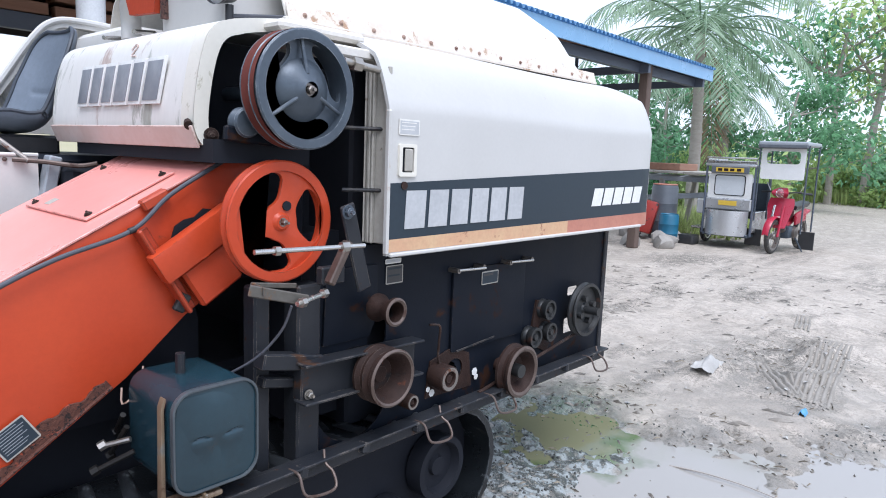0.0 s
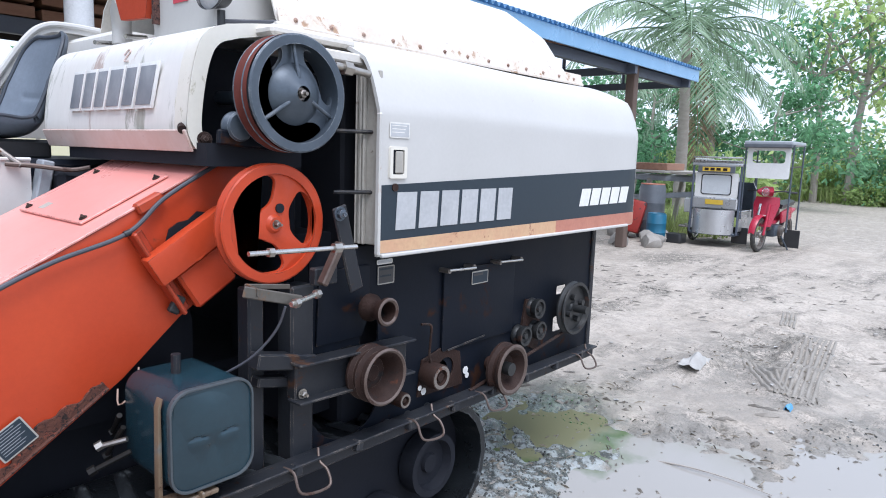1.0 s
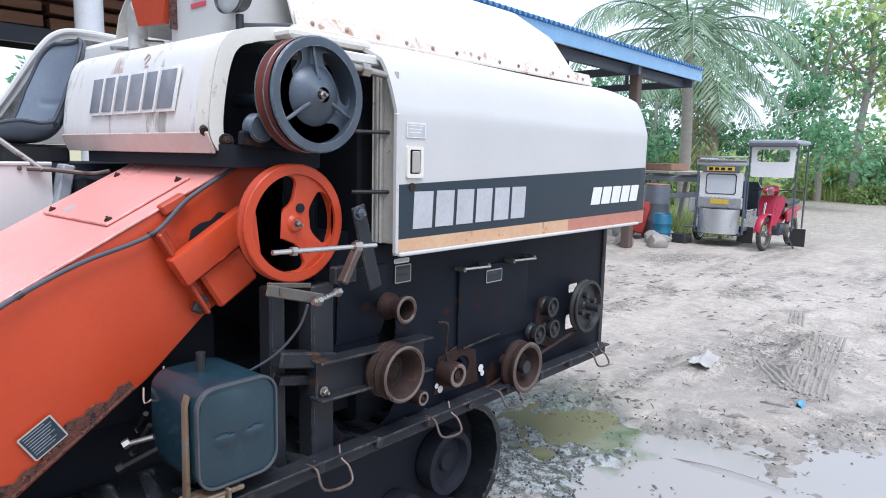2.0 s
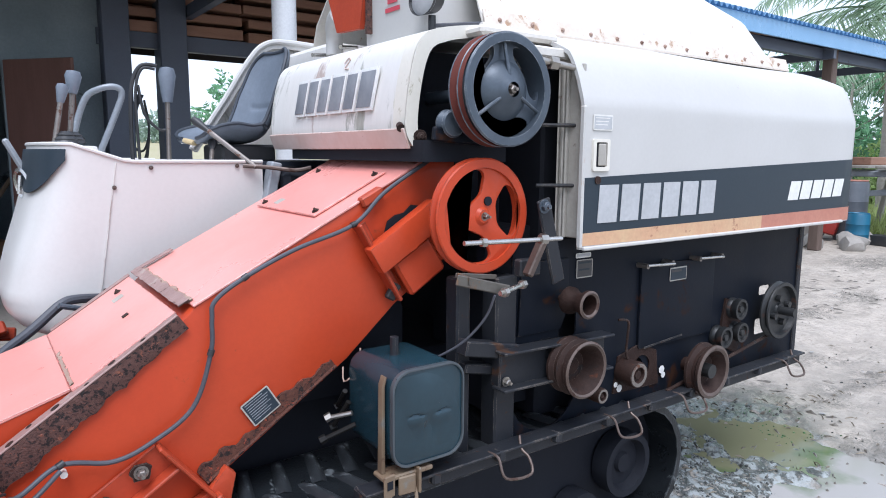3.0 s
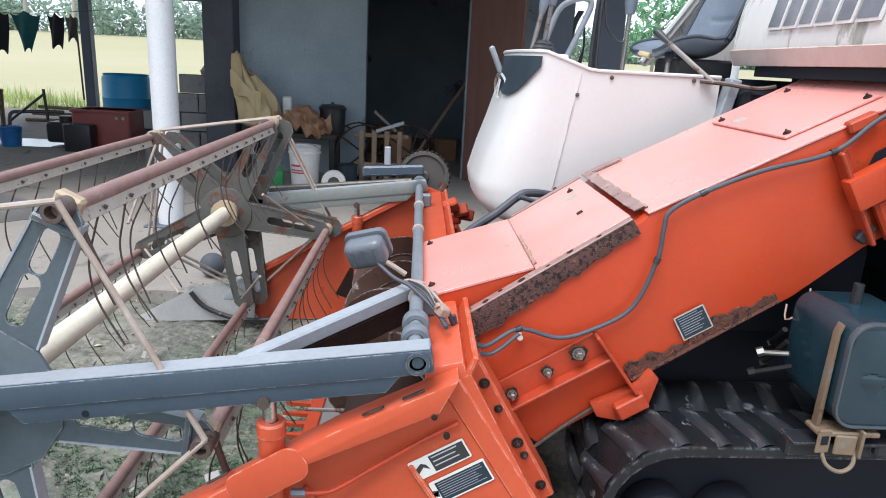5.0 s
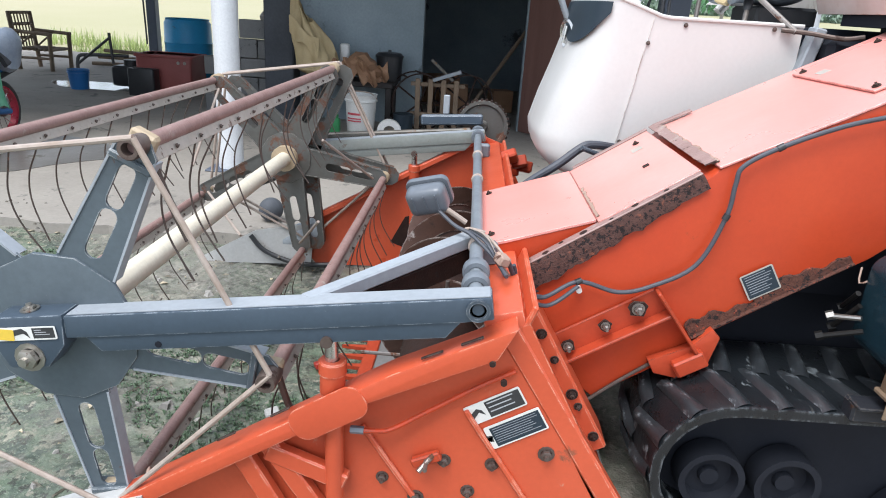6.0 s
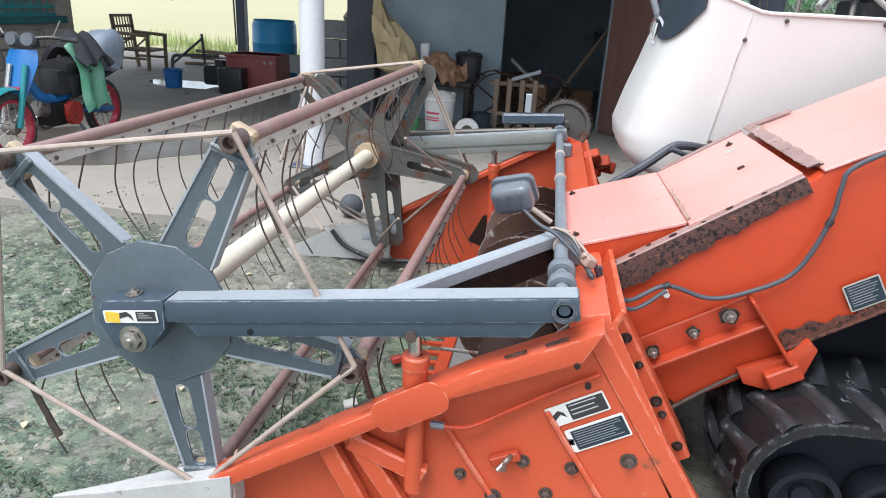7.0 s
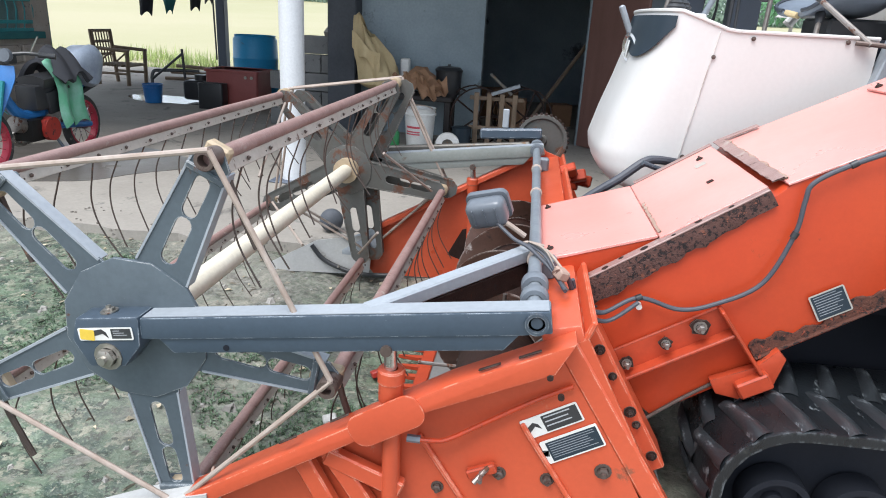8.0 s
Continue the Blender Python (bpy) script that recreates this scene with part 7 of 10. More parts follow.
# cup pulleys on the lower side
def cup(c, r, face, wd, material, name, label, lip=0.012, grooves=1):
    x, z = c
    m = axis_m((x, face, z), (x, face + 1, z))
    prof = [(0, wd * 0.75), (r * 0.55, wd * 0.75), (r * 0.72, wd * 0.3), (r - lip, 0.004), (r - lip * 0.5, 0.0), (r, 0.004), (r, 0.014)]
    for g in range(grooves):
        y = 0.014 + g * (wd - 0.02) / grooves
        prof += [(r - 0.012, y + 0.3 * (wd - 0.02) / grooves), (r - 0.012, y + 0.6 * (wd - 0.02) / grooves), (r, y + 0.9 * (wd - 0.02) / grooves)]
    prof += [(r, wd), (r * 0.4, wd)]
    p = part(name, lathe(B(), prof, m, 36), material, HARV, label)
    part("worn_lip", lathe(B(), [(r - lip, 0.003), (r - lip * 0.5, -0.0015), (r + 0.0005, 0.0025)], m, 36), "rust_lip", p)
    part("shaft", rod(B(), (x, face + wd * 0.68, z), (x, face + wd + 0.08, z), r * 0.28, 14), "rust", p)
    return p


cup((0.0, 0.742), 0.088, -0.05, 0.085, "rust", "drive_pulley", "rusty twin-groove drive pulley with a bare rim", grooves=2)
cup((0.025, 0.935), 0.043, -0.03, 0.09, "rust", "drum_pulley", "rusty flat drum pulley")
rp = cup((0.72, 0.592), 0.1, -0.02, 0.06, "rust", "drive_pulley", "rusty single-groove pulley by the rail", lip=0.02)
part("hub", rod(B(), (0.72, -0.012, 0.592), (0.72, 0.06, 0.592), 0.026, 20), "greasy_grey", rp)
for x, z, r in ((0.35, 0.637, 0.046), (0.17, 0.6, 0.026)):
    p = part("bearing", lathe(B(), [(0, 0.004), (r * 0.3, 0.004), (r * 0.35, 0.012), (r * 0.55, 0.012), (r * 0.6, 0.0), (r * 0.95, 0.0), (r, 0.005), (r, 0.07)], axis_m((x, 0.03, z), (x, 1, z)), 24), "rust", HARV, "rusty shaft bearing")
    part("race", lathe(B(), [(r * 0.62, -0.001), (r * 0.9, -0.001)], axis_m((x, 0.03, z), (x, 1, z)), 24), "iron_worn", p)
for x, z, r in ((1.0, 0.778, 0.042), (0.905, 0.677, 0.042), (1.02, 0.68, 0.04)):
    part("roller", lathe(B(), [(0, 0), (r * 0.3, 0), (r * 0.35, 0.01), (r * 0.7, 0.01), (r * 0.75, 0.0), (r, 0.0), (r, 0.02), (r * 0.85, 0.03), (r, 0.04), (r, 0.05)], axis_m((x, 0.05, z), (x, 1, z)), 24), "greasy_grey", HARV, "small dark belt roller")
part("roller_bracket", plate(B(), [(0.92, 0.64), (1.05, 0.58), (1.09, 0.65), (1.04, 0.8), (0.96, 0.82)], 0.094, 0.104, XZ), "rust", HARV)
dp = part("disc_pulley", lathe(B(), [(0, 0.012), (0.03, 0.012), (0.034, 0.02), (0.1, 0.02), (0.105, 0.0), (0.118, 0.0), (0.12, 0.006), (0.108, 0.018), (0.12, 0.03), (0.12, 0.036), (0, 0.036)], axis_m((1.262, 0.02, 0.745), (1.262, 1, 0.745)), 36), "greasy_grey", HARV, "dark rear disc pulley")
for k in range(4):
    a = radians(20 + 90 * k)
    part("lug", rod(B(), (1.262 + 0.055 * math.cos(a), 0.02, 0.745 + 0.055 * math.sin(a)), (1.262 + 0.055 * math.cos(a), 0.045, 0.745 + 0.055 * math.sin(a)), 0.014, 10), "greasy_grey", dp)
part("shaft_end", rod(B(), (1.262, -0.03, 0.745), (1.262, 0.06, 0.745), 0.018, 12), "greasy_grey", dp)
for x, z, r in ((0.33, 0.575, 0.014), (0.31, 0.592, 0.01), (0.565, 0.6, 0.016), (0.575, 0.578, 0.012)):
    part("bare_spot", plate(B(), circle(x, z, r, 7, x * 40), 0.0955, 0.0965, XZ), "letter_white", HARV, "chipped bare white spot")
# chain and hook hanging at the side
part("tension_chain", sweep(B(), [(0.29, 0.08, 0.83), (0.33, 0.07, 0.82), (0.335, 0.075, 0.76), (0.34, 0.08, 0.7), (0.36, 0.07, 0.64), (0.35, 0.08, 0.6)], 0.0045, 7, 5), "rust", HARV, "rusty hanging tension chain")
part("rust_plate", plate(B(), [(0.3, 0.56), (0.55, 0.55), (0.53, 0.68), (0.44, 0.72), (0.32, 0.69)], 0.098, 0.104, XZ, [circle(0.45, 0.63, 0.045, 16)]), "rust", HARV)
part("tension_rod", rod(B(), (0.55, 0.06, 0.53), (1.38, 0.06, 0.66), 0.007, 8), "rust", HARV)
part("lever_strap", box(B(), (-0.09, 0.03, 1.13), (0.05, 0.012, 0.26), pose(0, 0, 0, 0, -16, 0), 0.004), "frame", HARV, "dark tensioner strap")
part("bolt", bolt(B(), (-0.126, 0.024, 1.235), (0, -1, 0), 0.014, 0.014), "iron", HARV)
part("lever_strap", box(B(), (-0.175, 0.0, 1.1), (0.022, 0.03, 0.13), pose(0, 0, 0, 0, 30, 0), 0.004), "rust_lip", HARV)
part("strap_foot", box(B(), (-0.17, 0.04, 1.06), (0.08, 0.03, 0.05), None, 0.004), "frame", HARV)
tr = part("tension_rod", rod(B(), (-0.47, -0.05, 1.16), (-0.128, -0.05, 1.15), 0.0065, 10), "chrome", HARV, "bright threaded tension rod")
part("nut", rod(B(), (-0.21, -0.05, 1.1525), (-0.185, -0.05, 1.152), 0.014, 6), "zinc", tr)
part("nut", rod(B(), (-0.415, -0.05, 1.1584), (-0.4, -0.05, 1.158), 0.012, 6), "zinc", tr)
# u-shaped bracket on the post with rods
bm = B()
a, b, c = Vector((-0.43, 0.0, 1.05)), Vector((-0.33, -0.03, 1.02)), Vector((-0.235, 0.03, 1.025))
box(bm, (a + b) / 2 + Vector((0.01, 0.01, 0)), ((b - a).length + 0.05, 0.008, 0.03), pose(0, 0, 0, 0, 14, -15), 0.003)
box(bm, (-0.335, 0.07, 1.045), (0.13, 0.006, 0.014), pose(0, 0, 0, 0, 6, -10), 0.002)
box(bm, (-0.405, 0.035, 1.05), (0.006, 0.08, 0.022), pose(0, 0, 0, 0, 0, -12), 0.002)
br = part("spring_bracket", bm, "tank_rim", HARV, "rusty u-shaped spring bracket")
part("rod", rod(B(), (-0.34, -0.04, 1.015), (-0.22, 0.0, 1.022), 0.007, 10), "chrome", br)
for p in ((-0.33, -0.04, 1.016), (-0.235, -0.006, 1.022)):
    part("nut", rod(B(), p, (p[0] + 0.016, p[1] + 0.005, p[2]), 0.013, 6), "zinc", br)
part("control_cable", sweep(B(), [(-0.35, -0.03, 1.01), (-0.36, 0.0, 0.94), (-0.4, 0.06, 0.86), (-0.47, 0.15, 0.79)], 0.0035, 8, 6), "cable", HARV, "thin grey control cable")
# louvred inner board and dark bay behind the pulleys
bm = B()
box(bm, (0.03, 0.075, 1.39), (0.012, 0.085, 0.52), pose(0, 0, 0, 0, 0, 8), 0.003)
lb = part("inner_board", bm, "board_grey", HARV, "grey weathered inner board")
for y, w in ((0.082, 0.009), (0.098, 0.013), (0.115, 0.006)):
    part("board_fold", box(B(), (0.016, y, 1.39), (0.014, w, 0.52), None, 0.003), "board_grey", lb)
for z in (1.29, 1.47):
    part("bay_rod", rod(B(), (-0.07, 0.12, z), (0.03, 0.06, z), 0.006, 8), "frame", HARV)
part("bay_back", box(B(), (-0.13, 0.42, 1.35), (0.46, 0.02, 0.7)), "black", HARV)
part("bay_post", box(B(), (-0.19, 0.2, 1.3), (0.05, 0.05, 0.6), None, 0.005), "dark", HARV)
bm = B()
box(bm, (-0.14, 0.12, 1.68), (0.32, 0.06, 0.03), None, 0.005)
box(bm, (-0.12, 0.2, 1.73), (0.3, 0.12, 0.03), None, 0.01)
part("bay_lintel", bm, "white_rusty", HARV, "rusty strip above the pulley bay")
part("stay_clamp", rod(rod(B(), (-0.13, 0.05, 1.645), (0.0, 0.05, 1.635), 0.011, 12), (-0.1, 0.05, 1.642), (-0.07, 0.05, 1.64), 0.02, 6), "zinc", HARV)

# white hood with the dark block lettering
def hood_profile(t):
    pr = [(-0.43, 1.4), (-0.452, 1.405), (-0.474, 1.455), (-0.466, 1.55), (-0.448, 1.64), (-0.425, 1.695), (-0.385, 1.725), (-0.3, 1.745), (-0.12, 1.77)]
    s = t * (len(pr) - 1)
    i = min(int(s), len(pr) - 2)
    p0, p1, p2, p3 = (pr[max(0, min(len(pr) - 1, i + k))] for k in (-1, 0, 1, 2))
    f = s - i
    return [0.5 * (2 * b + (c - a) * f + (2 * a - 5 * b + 4 * c - d) * f * f + (3 * b - a - 3 * c + d) * f ** 3) for a, b, c, d in zip(p0, p1, p2, p3)]


hood = part("front_hood", shell(B(), lambda u, v: Vector((hood_profile(v)[0], 0.285 + 0.935 * u, hood_profile(v)[1])), 24, 40, -0.014), "white_dirty", HARV, "stained white hood with yellowed edges and dark lettering blocks")
part("hood_end_band", shell(B(), lambda u, v: Vector((hood_profile(v)[0], 0.22 + 0.065 * u, hood_profile(v)[1])), 4, 40, -0.014), "white_yellowed", hood, "yellowed end band of the hood")
bm = B()
shell(bm, lambda u, v: Vector((hood_profile(v)[0] + 0.04 * u, 0.218, hood_profile(v)[1] - 0.03 * u * max(0.0, min(1.0, (v - 0.35) / 0.4)))), 2, 40, 0.006)
part("hood_rim", bm, "white_yellowed", hood)
part("hood_lip", box(B(), (-0.4695, 0.72, 1.424), (0.006, 1.002, 0.06), pose(0, 0, 0, 0, -21, 0), 0.002), "pink_stain", hood, "pink-brown stained lower fold")
HM = Matrix(((0, 0.13, 1, -0.4765 - 0.13 * 1.52), (1, 0, 0, 0), (0, 1, 0, 0), (0, 0, 0, 1)))
for y, w_ in ((0.963, 0.074), (0.868, 0.07), (0.776, 0.067), (0.688, 0.084), (0.583, 0.066), (0.493, 0.09)):
    part("letter_outline", plate(B(), [(y + 0.007, 1.51), (y - w_ - 0.004, 1.51), (y - w_ - 0.024, 1.637), (y - 0.012, 1.637)], -0.004, 0.003, HM, bev=0.001), "letter_white", hood)
    part("letter_block", plate(B(), [(y, 1.52), (y - w_ + 0.004, 1.52), (y - w_ - 0.013, 1.627), (y - 0.017, 1.627)], -0.0065, -0.004, HM, bev=0.001), "letter_dark", hood)
part("red_mark", sweep(B(), [(-0.4405, 0.645, 1.672), (-0.433, 0.63, 1.688), (-0.437, 0.612, 1.68), (-0.447, 0.632, 1.655), (-0.4475, 0.605, 1.652)], 0.0022, 6, 4), "pink_stain", hood, "faint red painted scrawl")
part("hood_bolt", bolt(B(), (-0.43, 0.213, 1.43), (-0.3, -1, 0), 0.013, 0.012), "rust", hood)
part("hood_clip", rod(B(), (-0.472, 0.25, 1.46), (-0.482, 0.23, 1.452), 0.012, 10), "rust", hood)
part("dark_gap", box(B(), (-0.3, 0.62, 1.39), (0.3, 0.9, 0.06)), "black", HARV)
# hopper, headlamp and pipes above the hood
bm = B()
shell(bm, lambda u, v: Vector((-0.3 + 0.3 * u, 0.55 + 0.5 * v, 1.76 + 0.4 * (1 - abs(2 * u - 1) ** 4) ** 0.5 * 1.0)), 12, 4, 0.01)
part("feed_box", box(B(), (-0.12, 0.62, 1.92), (0.3, 0.4, 0.36), None, 0.03, 3), "white", HARV, "white upper box with red lettering bars")
part("red_print", box(B(), (-0.273, 0.62, 1.86), (0.002, 0.09, 0.014)), "label_red", HARV)
part("red_print", box(B(), (-0.273, 0.62, 1.89), (0.002, 0.06, 0.02)), "label_red", HARV)
bm = B()
plate(bm, [(0.8, 1.82), (0.98, 1.83), (1.05, 1.97), (0.76, 1.97)], -0.3, -0.28, YZ)
part("chute_flap", bm, "orange_worn", HARV, "faded red-orange chute flap")
part("chute_side", plate(B(), [(-0.29, 1.8), (-0.2, 1.8), (-0.18, 1.97), (-0.29, 1.97)], 0.76, 0.775, XZ), "rust_pitted", HARV)
part("exhaust_elbow", sweep(B(), [(-0.2, 1.2, 1.78), (-0.2, 1.2, 1.85), (-0.22, 1.16, 1.9), (-0.24, 1.08, 1.92)], 0.035, 14, 6), "white", HARV, "white painted pipe elbow")
hl = part("headlamp", shell(B(), lambda u, v: Vector((-0.27 - 0.05 * u, 0.375, 1.845)) + Vector((0, 0.07 * math.cos(v * 6.283) * (0.75 + 0.25 * u), 0.05 * math.sin(v * 6.283) * (0.75 + 0.25 * u))), 4, 24), "plastic", HARV, "black headlamp above the hood")
part("lens", shell(B(), lambda u, v: Vector((-0.31 - 0.012 * (1 - u * u), 0.375 + 0.068 * u * math.cos(v * 6.283), 1.845 + 0.048 * u * math.sin(v * 6.283))), 4, 24), "letter_grey", hl)
part("stalk", rod(B(), (-0.28, 0.375, 1.8), (-0.28, 0.375, 1.74), 0.012, 8), "plastic", hl)
part("wiring", sweep(B(), [(-0.28, 0.375, 1.77), (-0.22, 0.34, 1.775), (-0.12, 0.3, 1.785)], 0.006, 6, 6), "cable", hl)
for y in (0.95, 1.2):
    part("hood_handle", rod(B(), (-0.3, y, 1.775), (-0.2, y + 0.06, 1.79), 0.008, 8), "chrome", HARV)

# ---- fuel tank ----
def tank_loop(s=1.0):
    return [(-0.54 + (x + 0.54) * s, 0.712 + (z - 0.712) * s) for x, z in rrect(-0.65, 0.585, -0.43, 0.84, 0.05, 6)]


bm = B()
ft = part("fuel_tank", plate(bm, tank_loop(), 0.0, 0.24, XZ, bev=0.012), "tank", HARV, "dark blue-black plastic fuel tank with dented face")
bm = B()
plate(bm, tank_loop(1.016), -0.004, 0.012, XZ, [tank_loop(0.968)], bev=0.002)
part("face_rim", bm, "tank_band", ft, "worn rim with pale painted highlights")


def tank_face(u, v):
    """A bulged face with two creased dents like raised brows above its middle."""
    y = 0.004 - 0.016 * math.sin(u * math.pi) * math.sin(v * math.pi)
    for s in (-1, 1):
        w = s * (u - 0.5)
        crease = 0.5 + 0.16 * w - 0.9 * max(0.0, w - 0.2) ** 1.5
        across = math.exp(-((w - 0.2) / 0.13) ** 4)
        y += across * (0.0055 * math.exp(-((v - crease) / 0.014) ** 2) - 0.0025 * math.exp(-((v - crease + 0.07) / 0.06) ** 2))
    y += 0.009 * math.exp(-((u - 0.5) / 0.09) ** 2) * math.exp(-((v - 0.34) / 0.16) ** 2)
    y += 0.006 * math.sin(3.1 * u + 1.0) * math.sin(5 * v)
    return Vector((-0.54 + 0.2 * (u - 0.5), y, 0.712 + 0.23 * (v - 0.5)))


part("face_bulge", shell(B(), tank_face, 56, 56), "tank", ft)
part("strap", plate(B(), [(-0.668, 0.565), (-0.657, 0.565), (-0.657, 0.8), (-0.651, 0.825), (-0.656, 0.828), (-0.664, 0.805)], 0.026, 0.048, XZ, bev=0.002), "strap_gold", ft, "rusty buff retaining strap round the tank")
part("filler", rod(B(), (-0.56, 0.14, 0.84), (-0.56, 0.14, 0.89), 0.012, 10), "frame", ft)
bm = B()
box(bm, (-0.6, 0.03, 0.563), (0.15, 0.06, 0.014), None, 0.004)
box(bm, (-0.662, -0.002, 0.548), (0.035, 0.008, 0.06), pose(0, 0, 0, 0, 0, 8), 0.003)
box(bm, (-0.61, -0.004, 0.54), (0.05, 0.008, 0.05), pose(0, 0, 0, 0, 0, -4), 0.003)
box(bm, (-0.575, 0.0, 0.545), (0.008, 0.03, 0.07), None, 0.003)
shelf = part("tank_shelf", bm, "strap_gold", HARV, "rusty yellow tank bracket with punched holes")
part("punched_hole", box(B(), (-0.662, -0.0065, 0.552), (0.018, 0.002, 0.022), pose(0, 0, 0, 0, 0, 8)), "black", shelf)
part("wire_loop", sweep(B(), [(-0.66, 0.02, 0.56), (-0.655, -0.01, 0.5), (-0.62, -0.02, 0.48), (-0.585, -0.01, 0.5), (-0.585, 0.02, 0.56)], 0.005, 8, 5), "strap_gold", HARV)
for k in range(4):
    part("hydraulic_fitting", rod(rod(B(), (-0.75 + 0.03 * k, 0.2 + 0.03 * k, 0.62 + 0.045 * (k % 2)), (-0.67, 0.16 + 0.02 * k, 0.66 + 0.025 * k), 0.007, 8), (-0.755 + 0.03 * k, 0.202 + 0.03 * k, 0.618 + 0.045 * (k % 2)), (-0.74 + 0.03 * k, 0.197 + 0.03 * k, 0.626 + 0.045 * (k % 2)), 0.012, 6), "zinc" if k == 1 else "greasy", HARV, "greasy hydraulic pipe fitting")
part("under_chassis", box(B(), (-0.45, 0.95, 0.55), (1.2, 1.0, 0.35), None, 0.02), "black", HARV)
part("front_gear_case", box(B(), (-0.62, 0.75, 0.8), (0.5, 0.75, 0.3), None, 0.05, 2), "black", HARV)

# ---- crawler tracks ----
def track_loop():
    pts = []
    for cx, cz, r, a0, a1 in ((-0.95, 0.285, 0.2, 250, 90), (0.42, 0.26, 0.25, 90, -90)):
        for i in range(11):
            a = radians(a0 + (a1 - a0) * i / 10)
            pts.append((cx + r * math.cos(a), cz + r * math.sin(a)))
    return pts


def densify(pts, step):
    out = []
    for (xa, za), (xb, zb) in zip(pts, pts[1:] + pts[:1]):
        n = max(1, int(math.hypot(xb - xa, zb - za) / step))
        out += [(xa + (xb - xa) * i / n, za + (zb - za) * i / n) for i in range(n)]
    return out


TLOOP = densify(track_loop(), 0.05)


def belt(y0, y1):
    bm = B()
    n = len(TLOOP)
    cx, cz = -0.3, 0.25
    rows = []
    for i, (x, z) in enumerate(TLOOP):
        xa, za = TLOOP[i - 1]
        xb, zb = TLOOP[(i + 1) % n]
        d = Vector((xb - xa, 0, zb - za)).normalized()
        nrm = Vector((-d.z, 0, d.x))
        if nrm.dot(Vector((x - cx, 0, z - cz))) < 0:
            nrm = -nrm
        p = Vector((x, 0, z))
        rows.append([bm.verts.new(p + Vector((0, y, 0)) - nrm * k) for y, k in ((y0, 0.004), (y0 + 0.012, 0), (y1 - 0.012, 0), (y1, 0.004), (y1, 0.03), (y0, 0.03))])
    for i in range(n):
        a, b = rows[i], rows[(i + 1) % n]
        for j in range(6):
            bm.faces.new((a[j], a[(j + 1) % 6], b[(j + 1) % 6], b[j]))
    bmesh.ops.recalc_face_normals(bm, faces=bm.faces)
    return bm


def track(y0, name_label):
    y1 = y0 + 0.36
    tr = part("crawler_track", belt(y0, y1), "rubber", HARV, name_label)
    lb = B()
    rows_l = []
    for k in range(9):
        t = k / 8
        hgt, half = 0.0165 * min(1.0, 0.25 + 3.2 * t) * min(1.0, 0.1 + 4 * (1 - t)), 0.026 - 0.008 * t
        rows_l.append([lb.verts.new((half * q, 0.19 * t, -0.004 + (hgt + 0.004) * math.cos(q * math.pi / 2) ** 0.8)) for q in (-1, -0.7, -0.35, 0, 0.35, 0.7, 1)])
    for ra, rb in zip(rows_l, rows_l[1:]):
        for j in range(6):
            lb.faces.new((ra[j], ra[j + 1], rb[j + 1], rb[j]))
    lme = mesh_of("track_lug", lb, "rubber_lug", 80)
    n = len(TLOOP)
    k = 0
    for i in range(0, n, 2):
        x, z = TLOOP[i]
        xa, za = TLOOP[i - 1]
        xb, zb = TLOOP[(i + 1) % n]
        ang = math.degrees(math.atan2(zb - za, xb - xa))
        if z < 0.03:
            continue
        for s in (0, 1):
            piece("track_lug", lme, pose(x, y0 + (0.005 if s == 0 else 0.165), z) @ pose(0, 0, 0, 0, -ang, 0) @ pose(0, 0, 0, 0, 0, 14 if s == 0 else -14), tr)
    for cx, cz, r in ((-0.965, 0.225, 0.085), (-0.77, 0.225, 0.085), (-0.42, 0.13, 0.09), (-0.12, 0.13, 0.09), (0.18, 0.13, 0.09), (0.42, 0.26, 0.12)):
        w = part("road_wheel", lathe(B(), [(0, 0.02), (r * 0.28, 0.02), (r * 0.32, 0.035), (r * 0.72, 0.035), (r * 0.8, 0.0), (r, 0.0), (r, 0.07), (0, 0.07)], axis_m((cx, y0 + 0.05, cz), (cx, 5, cz)), 28), "black", tr, "greasy black steel road wheel")
    bm = B()
    plate(bm, [(x * 0.97 - 0.009, 0.25 + (z - 0.25) * 0.86) for x, z in TLOOP], y0 + 0.13, y1 - 0.02, XZ)
    part("track_frame", bm, "black", tr)
    return tr


track(0.06, "worn black rubber crawler track with chevron lugs")
track(1.36, "worn black rubber crawler track on the far side")

# ---- operator's console, levers and seat ----
NOSE = [(0.775, -1.305), (0.8, -1.365), (0.85, -1.402), (0.91, -1.412), (1.03, -1.382), (1.15, -1.345), (1.285, -1.308), (1.37, -1.296), (1.42, -1.285)]


def nose_x(z):
    """How far the leaning nose of the cowl reaches at a height."""
    for (z0, x0), (z1, x1) in zip(NOSE, NOSE[1:]):
        if z <= z1:
            return x0 + (x1 - x0) * max(0.0, (z - z0) / (z1 - z0))
    return NOSE[-1][1]


